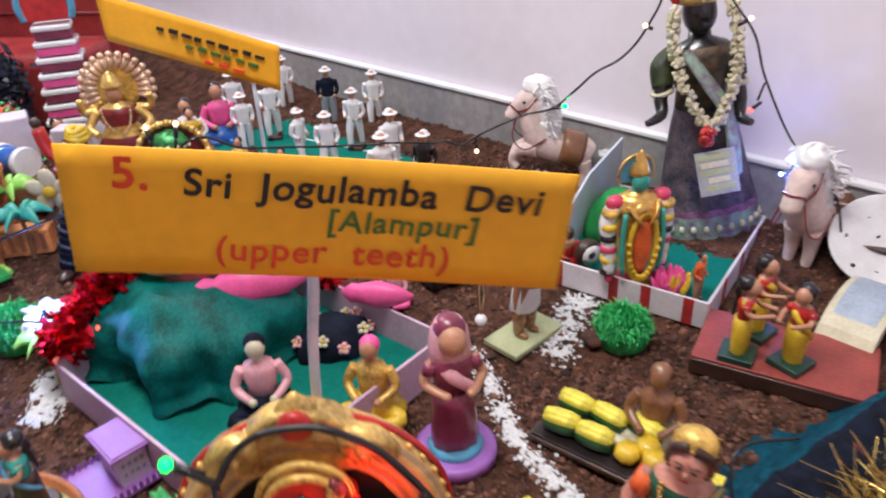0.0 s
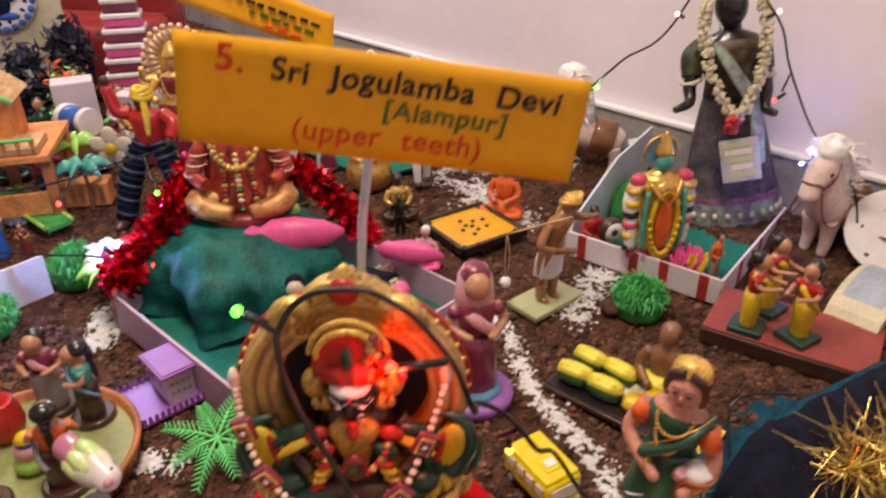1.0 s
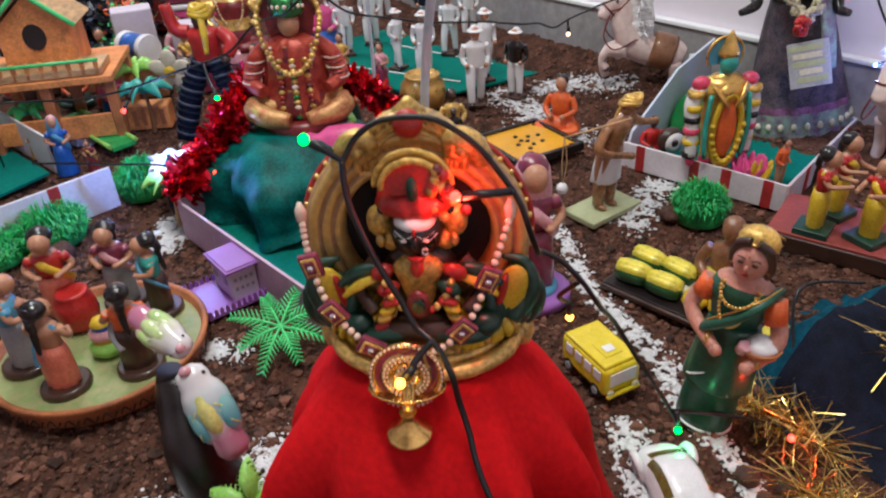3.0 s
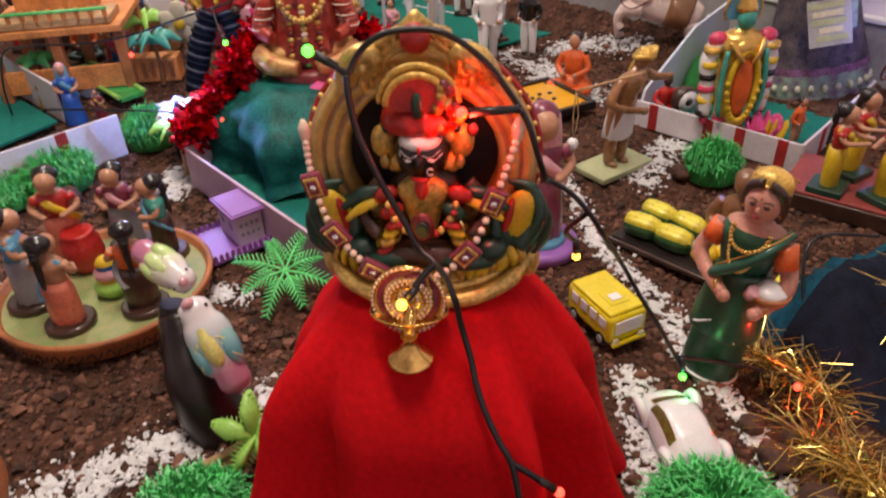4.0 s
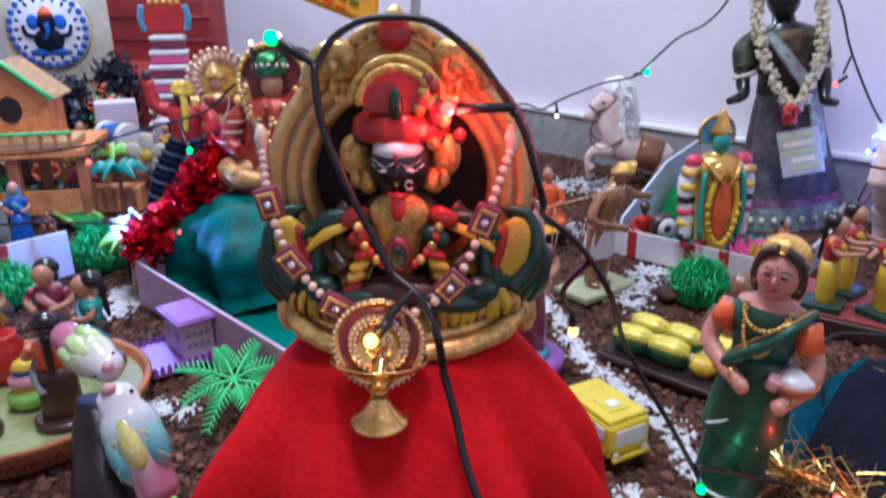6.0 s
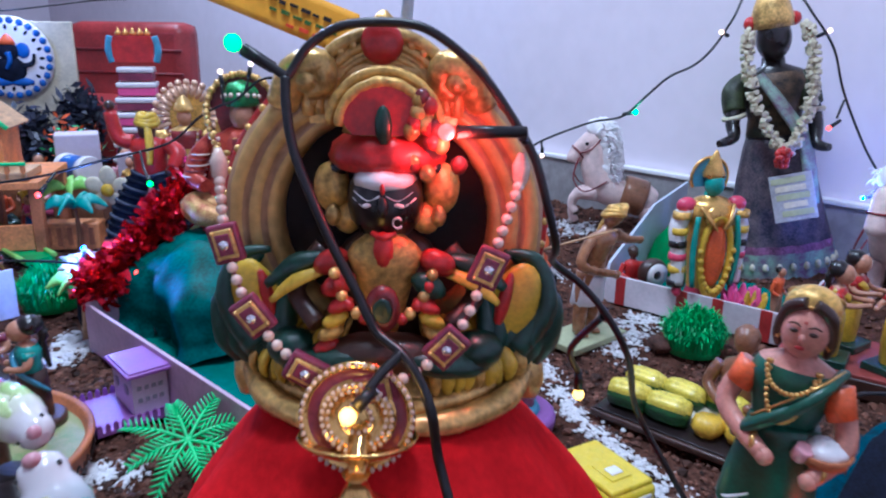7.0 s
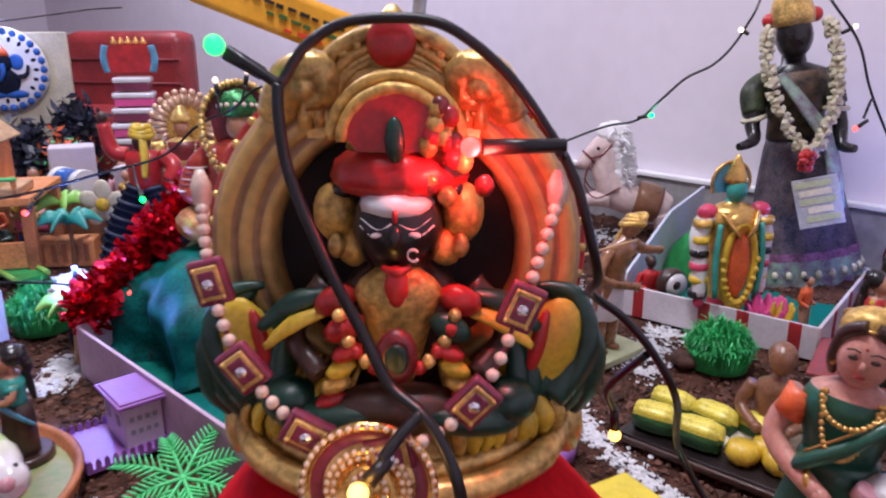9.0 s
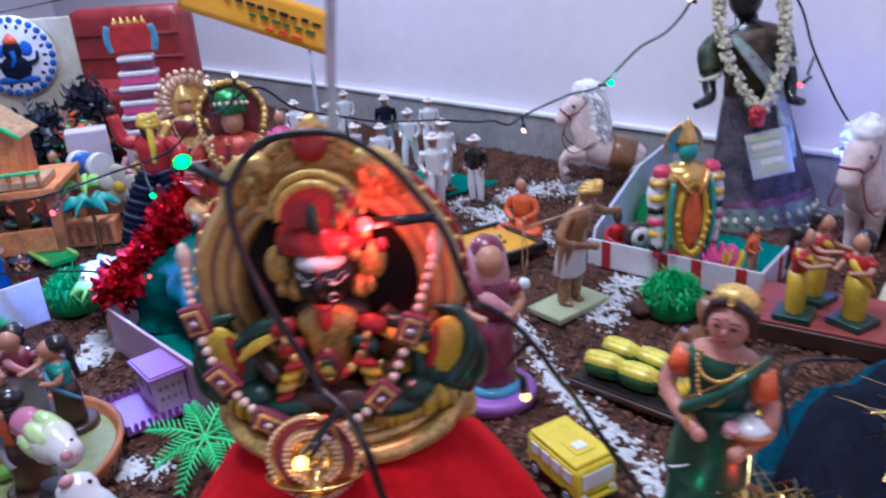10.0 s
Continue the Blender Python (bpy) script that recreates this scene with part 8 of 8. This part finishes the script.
# Second sign card, farther back
SC2 = [(-0.415, 0.94, 0.590), (-0.130, 0.94, 0.480), (-0.120, 0.94, 0.562), (-0.415, 0.94, 0.672)]
sign2, c2 = card("sign_card", "orange card sign with faint hand lettering", (0, 0, 0), SC2, CARD, ())
for v, u0, u1, m in ((0.62, 0.30, 0.92, INK_K), (0.40, 0.45, 0.88, INK_G), (0.18, 0.55, 0.80, INK_R)):
    lo, hi = Vector(SC2[0]).lerp(Vector(SC2[1]), u0).lerp(Vector(SC2[3]).lerp(Vector(SC2[2]), u0), v), Vector(SC2[0]).lerp(Vector(SC2[1]), u1).lerp(Vector(SC2[3]).lerp(Vector(SC2[2]), u1), v)
    n = max(3, round((hi - lo).length / 0.022))
    for k in range(n):
        p, q = lo.lerp(hi, (k + 0.08) / n), lo.lerp(hi, (k + 0.62 + 0.25 * ((k * 7) % 3) / 2) / n)
        mid = (p + q) / 2
        bm = B()
        box(bm, (mid.x, mid.y + 0.0015, mid.z + 0.001 * ((k * 5) % 3 - 1)), ((q - p).length, 0.006, 0.005 + 0.002 * (k % 2)), 0, (0, math.degrees(math.atan2(lo.z - hi.z, hi.x - lo.x)), 0))
        part("lettering_bar", bm, m, sign2)
bm = B()
tube(bm, [(-0.178, 0.948, 0.55), (-0.180, 0.952, 0.30), (-0.185, 0.955, 0.0)], 0.0038, 0, 10, 2)
part("stick", bm, STRAW, sign2, "pale translucent straw")


# Light strings: each cable one thing, with bulbs as parts
def bulb(parent, at, direction, m, sleeve=0.026):
    d = Vector(direction).normalized()
    a = Vector(at)
    bm = B()
    tube(bm, [a - d * sleeve, a - d * 0.006], [0.0034, 0.0040], 0, 9, 1)
    s = part("bulb_holder", bm, CABLE, parent, "black sleeve")
    bm = B()
    ball(bm, a, (0.0048, 0.0048, 0.0048), 0, 12, 9)
    part("bulb", bm, m, s, "small lit coloured bulb")


def string(label, pts, r, extra=()):
    ob = holder("light_string", label, "light string", (0, 0, 0), group="light strings")
    bm = B()
    tube(bm, pts, r, 0, 8, 6)
    part("cable", bm, CABLE, ob)
    for line in extra:
        bm = B()
        tube(bm, line, r, 0, 8, 5)
        part("cable", bm, CABLE, ob)
    return ob


s1 = string("black cable of fairy lights looped over the arch",
            [(-0.055, -0.034, 0.506), (-0.053, -0.032, 0.508), (-0.044, -0.026, 0.522), (-0.030, -0.022, 0.532), (-0.014, -0.020, 0.536), (0.012, -0.020, 0.536), (0.030, -0.022, 0.530), (0.054, -0.022, 0.511), (0.074, -0.024, 0.485), (0.089, -0.026, 0.460),
             (0.098, -0.026, 0.432), (0.106, -0.018, 0.404), (0.111, 0.020, 0.382), (0.134, 0.03, 0.362), (0.155, 0.03, 0.337), (0.175, 0.04, 0.300), (0.208, 0.12, 0.217), (0.240, 0.12, 0.16), (0.261, 0.12, 0.125), (0.286, 0.12, 0.08), (0.297, 0.115, 0.062)],
            0.0027, [[(-0.055, -0.034, 0.506), (-0.064, -0.033, 0.512), (-0.072, -0.032, 0.517)], [(0.150, 0.03, 0.338), (0.135, 0.06, 0.30), (0.150, 0.10, 0.262)], [(0.083, -0.025, 0.470), (0.080, -0.033, 0.474)]])
bulb(s1, (-0.085, -0.03, 0.524), (-1, 0, 0.6), LED_G)
bulb(s1, (0.036, -0.047, 0.478), (-1, -0.15, 0.0), LED_R, 0.046)
bulb(s1, (0.153, 0.104, 0.238), (0.1, 0.1, -1), LED_Y, 0.024)
bulb(s1, (0.298, 0.108, 0.052), (0.1, -0.3, -1), LED_G)
s2 = string("black cable of fairy lights hanging down the red cloth",
            [(-0.055, -0.036, 0.506), (-0.054, -0.042, 0.490), (-0.050, -0.047, 0.467), (-0.039, -0.056, 0.441), (-0.027, -0.062, 0.415), (-0.014, -0.066, 0.390), (-0.002, -0.076, 0.370), (0.013, -0.088, 0.362), (0.022, -0.096, 0.352), (0.030, -0.104, 0.335),
             (0.034, -0.100, 0.305), (0.042, -0.108, 0.276), (0.047, -0.120, 0.256), (0.055, -0.134, 0.236), (0.067, -0.148, 0.215), (0.078, -0.158, 0.199), (0.084, -0.168, 0.175), (0.089, -0.180, 0.145), (0.093, -0.192, 0.11), (0.096, -0.205, 0.07)],
            0.0029, [[(0.013, -0.088, 0.362), (0.003, -0.096, 0.354), (-0.004, -0.103, 0.347)], [(0.078, -0.158, 0.199), (0.093, -0.158, 0.186), (0.108, -0.157, 0.172)]])
bulb(s2, (-0.014, -0.112, 0.336), (-0.6, -0.5, -0.5), LED_Y, 0.020)
bulb(s2, (0.122, -0.157, 0.159), (1, 0, -0.9), LED_R)
s3 = string("black cable of fairy lights slung across behind the statues",
            [(0.06, 1.03, 0.330), (0.14, 1.05, 0.316), (0.175, 1.05, 0.317), (0.209, 1.05, 0.306), (0.239, 1.05, 0.322), (0.285, 1.05, 0.342), (0.344, 1.05, 0.363), (0.400, 1.04, 0.376), (0.437, 1.01, 0.420), (0.474, 1.0, 0.457), (0.520, 1.0, 0.480), (0.554, 1.0, 0.514),
             (0.585, 1.0, 0.568), (0.62, 1.02, 0.62), (0.70, 1.02, 0.62), (0.731, 0.98, 0.572), (0.776, 0.98, 0.515), (0.803, 0.98, 0.446), (0.834, 0.98, 0.386), (0.875, 0.97, 0.311), (0.921, 0.95, 0.245), (0.96, 0.90, 0.20), (0.99, 0.89, 0.10), (1.0, 0.88, 0.0)], 0.0024,
            [[(0.239, 1.05, 0.322), (0.240, 1.048, 0.310)], [(0.812, 0.98, 0.42), (0.80, 0.975, 0.385)], [(0.905, 0.955, 0.262), (0.885, 0.95, 0.245)]])
bulb(s3, (0.241, 1.045, 0.292), (0, 0, -1), LED_W, 0.018)
bulb(s3, (0.420, 1.02, 0.386), (1, -0.2, 0.2), LED_G)
bulb(s3, (0.788, 0.975, 0.366), (-0.8, 0, -0.6), LED_R)
bulb(s3, (0.862, 0.945, 0.234), (-1, 0, -0.3), LED_B)
bulb(s3, (0.762, 0.978, 0.548), (0.8, 0, 0.4), LED_W)
bulb(s3, (0.565, 0.998, 0.542), (-0.8, 0, 0.4), LED_W, 0.016)
s4 = string("black cable of fairy lights sagging over the figurines",
            [(0.06, 1.03, 0.330), (-0.057, 1.02, 0.335), (-0.135, 0.96, 0.363), (-0.206, 0.88, 0.398), (-0.240, 0.80, 0.450), (-0.270, 0.780, 0.452), (-0.312, 0.79, 0.420), (-0.36, 0.84, 0.402), (-0.402, 0.86, 0.380), (-0.454, 0.84, 0.336), (-0.554, 0.82, 0.310), (-0.658, 0.80, 0.283), (-0.761, 0.80, 0.266), (-0.90, 0.84, 0.250), (-1.05, 0.95, 0.20), (-1.12, 1.0, 0.10), (-1.14, 1.02, 0.02)], 0.0024,
            [[(-0.50, 0.83, 0.322), (-0.485, 0.80, 0.300), (-0.468, 0.77, 0.290)], [(-0.64, 0.80, 0.287), (-0.645, 0.78, 0.275)], [(-0.295, 0.785, 0.434), (-0.29, 0.79, 0.456)], [(-0.345, 0.825, 0.406), (-0.35, 0.835, 0.44)]])
bulb(s4, (-0.450, 0.735, 0.284), (0.5, -1, -0.4), LED_G)
bulb(s4, (-0.645, 0.745, 0.260), (-0.1, -1, -0.5), LED_R)
bulb(s4, (-0.288, 0.80, 0.478), (0.2, 0, 1), LED_W)
bulb(s4, (-0.352, 0.84, 0.462), (-0.1, 0, 1), LED_W)
s5 = string("black cable of fairy lights lying between tray and soil",
            [(-0.95, 0.86, 0.10), (-0.80, 0.80, 0.125), (-0.70, 0.77, 0.135), (-0.63, 0.765, 0.135), (-0.56, 0.75, 0.13), (-0.50, 0.74, 0.11), (-0.47, 0.73, 0.05), (-0.46, 0.72, 0.02)], 0.0024, [[(-0.60, 0.76, 0.134), (-0.595, 0.775, 0.150)]])
bulb(s5, (-0.592, 0.770, 0.160), (0.1, -0.2, 1), LED_B)
bulb(s5, (-0.488, 0.735, 0.128), (0.2, -0.5, 0.6), LED_R)
s6 = string("black cable of fairy lights trailing over soil and tinsel",
            [(0.290, 0.12, 0.075), (0.34, 0.14, 0.05), (0.40, 0.15, 0.03), (0.46, 0.15, 0.02), (0.485, 0.22, 0.04), (0.50, 0.30, 0.13), (0.60, 0.32, 0.128)], 0.0024, [[(0.44, 0.152, 0.024), (0.438, 0.120, 0.040)]])
bulb(s6, (0.434, 0.094, 0.052), (0.0, -0.8, 0.3), LED_R, 0.016)

s7 = string("black cable of fairy lights over the red chair",
            [(-1.62, 2.06, 0.56), (-1.50, 2.03, 0.585), (-1.40, 2.02, 0.580), (-1.25, 2.06, 0.600), (-1.12, 2.10, 0.62), (-1.02, 2.10, 0.625)], 0.0024, [[(-1.40, 2.02, 0.580), (-1.395, 2.0, 0.592)]])
bulb(s7, (-1.392, 1.985, 0.603), (0.1, -0.6, 0.8), LED_B, 0.016)

# The glow that the brightest bulbs throw
glow((0.041, -0.050, 0.474), 0.33, (1, 0.05, 0.03))
glow((-0.016, -0.122, 0.342), 0.035, (1, 0.45, 0.05))
glow((-0.592, 0.752, 0.185), 2.5, (0.18, 0.32, 1))
glow((-0.460, 0.725, 0.285), 0.08, (0.12, 1, 0.35))
glow((0.300, 0.098, 0.050), 0.03, (0.1, 1, 0.35))
glow((0.425, 1.012, 0.390), 0.12, (0.15, 1, 0.45))
glow((0.855, 0.935, 0.236), 0.55, (0.2, 0.3, 1))
glow((-1.385, 1.945, 0.610), 1.2, (0.45, 0.52, 1))
glow((0.434, 0.086, 0.062), 0.13, (1, 0.06, 0.03))
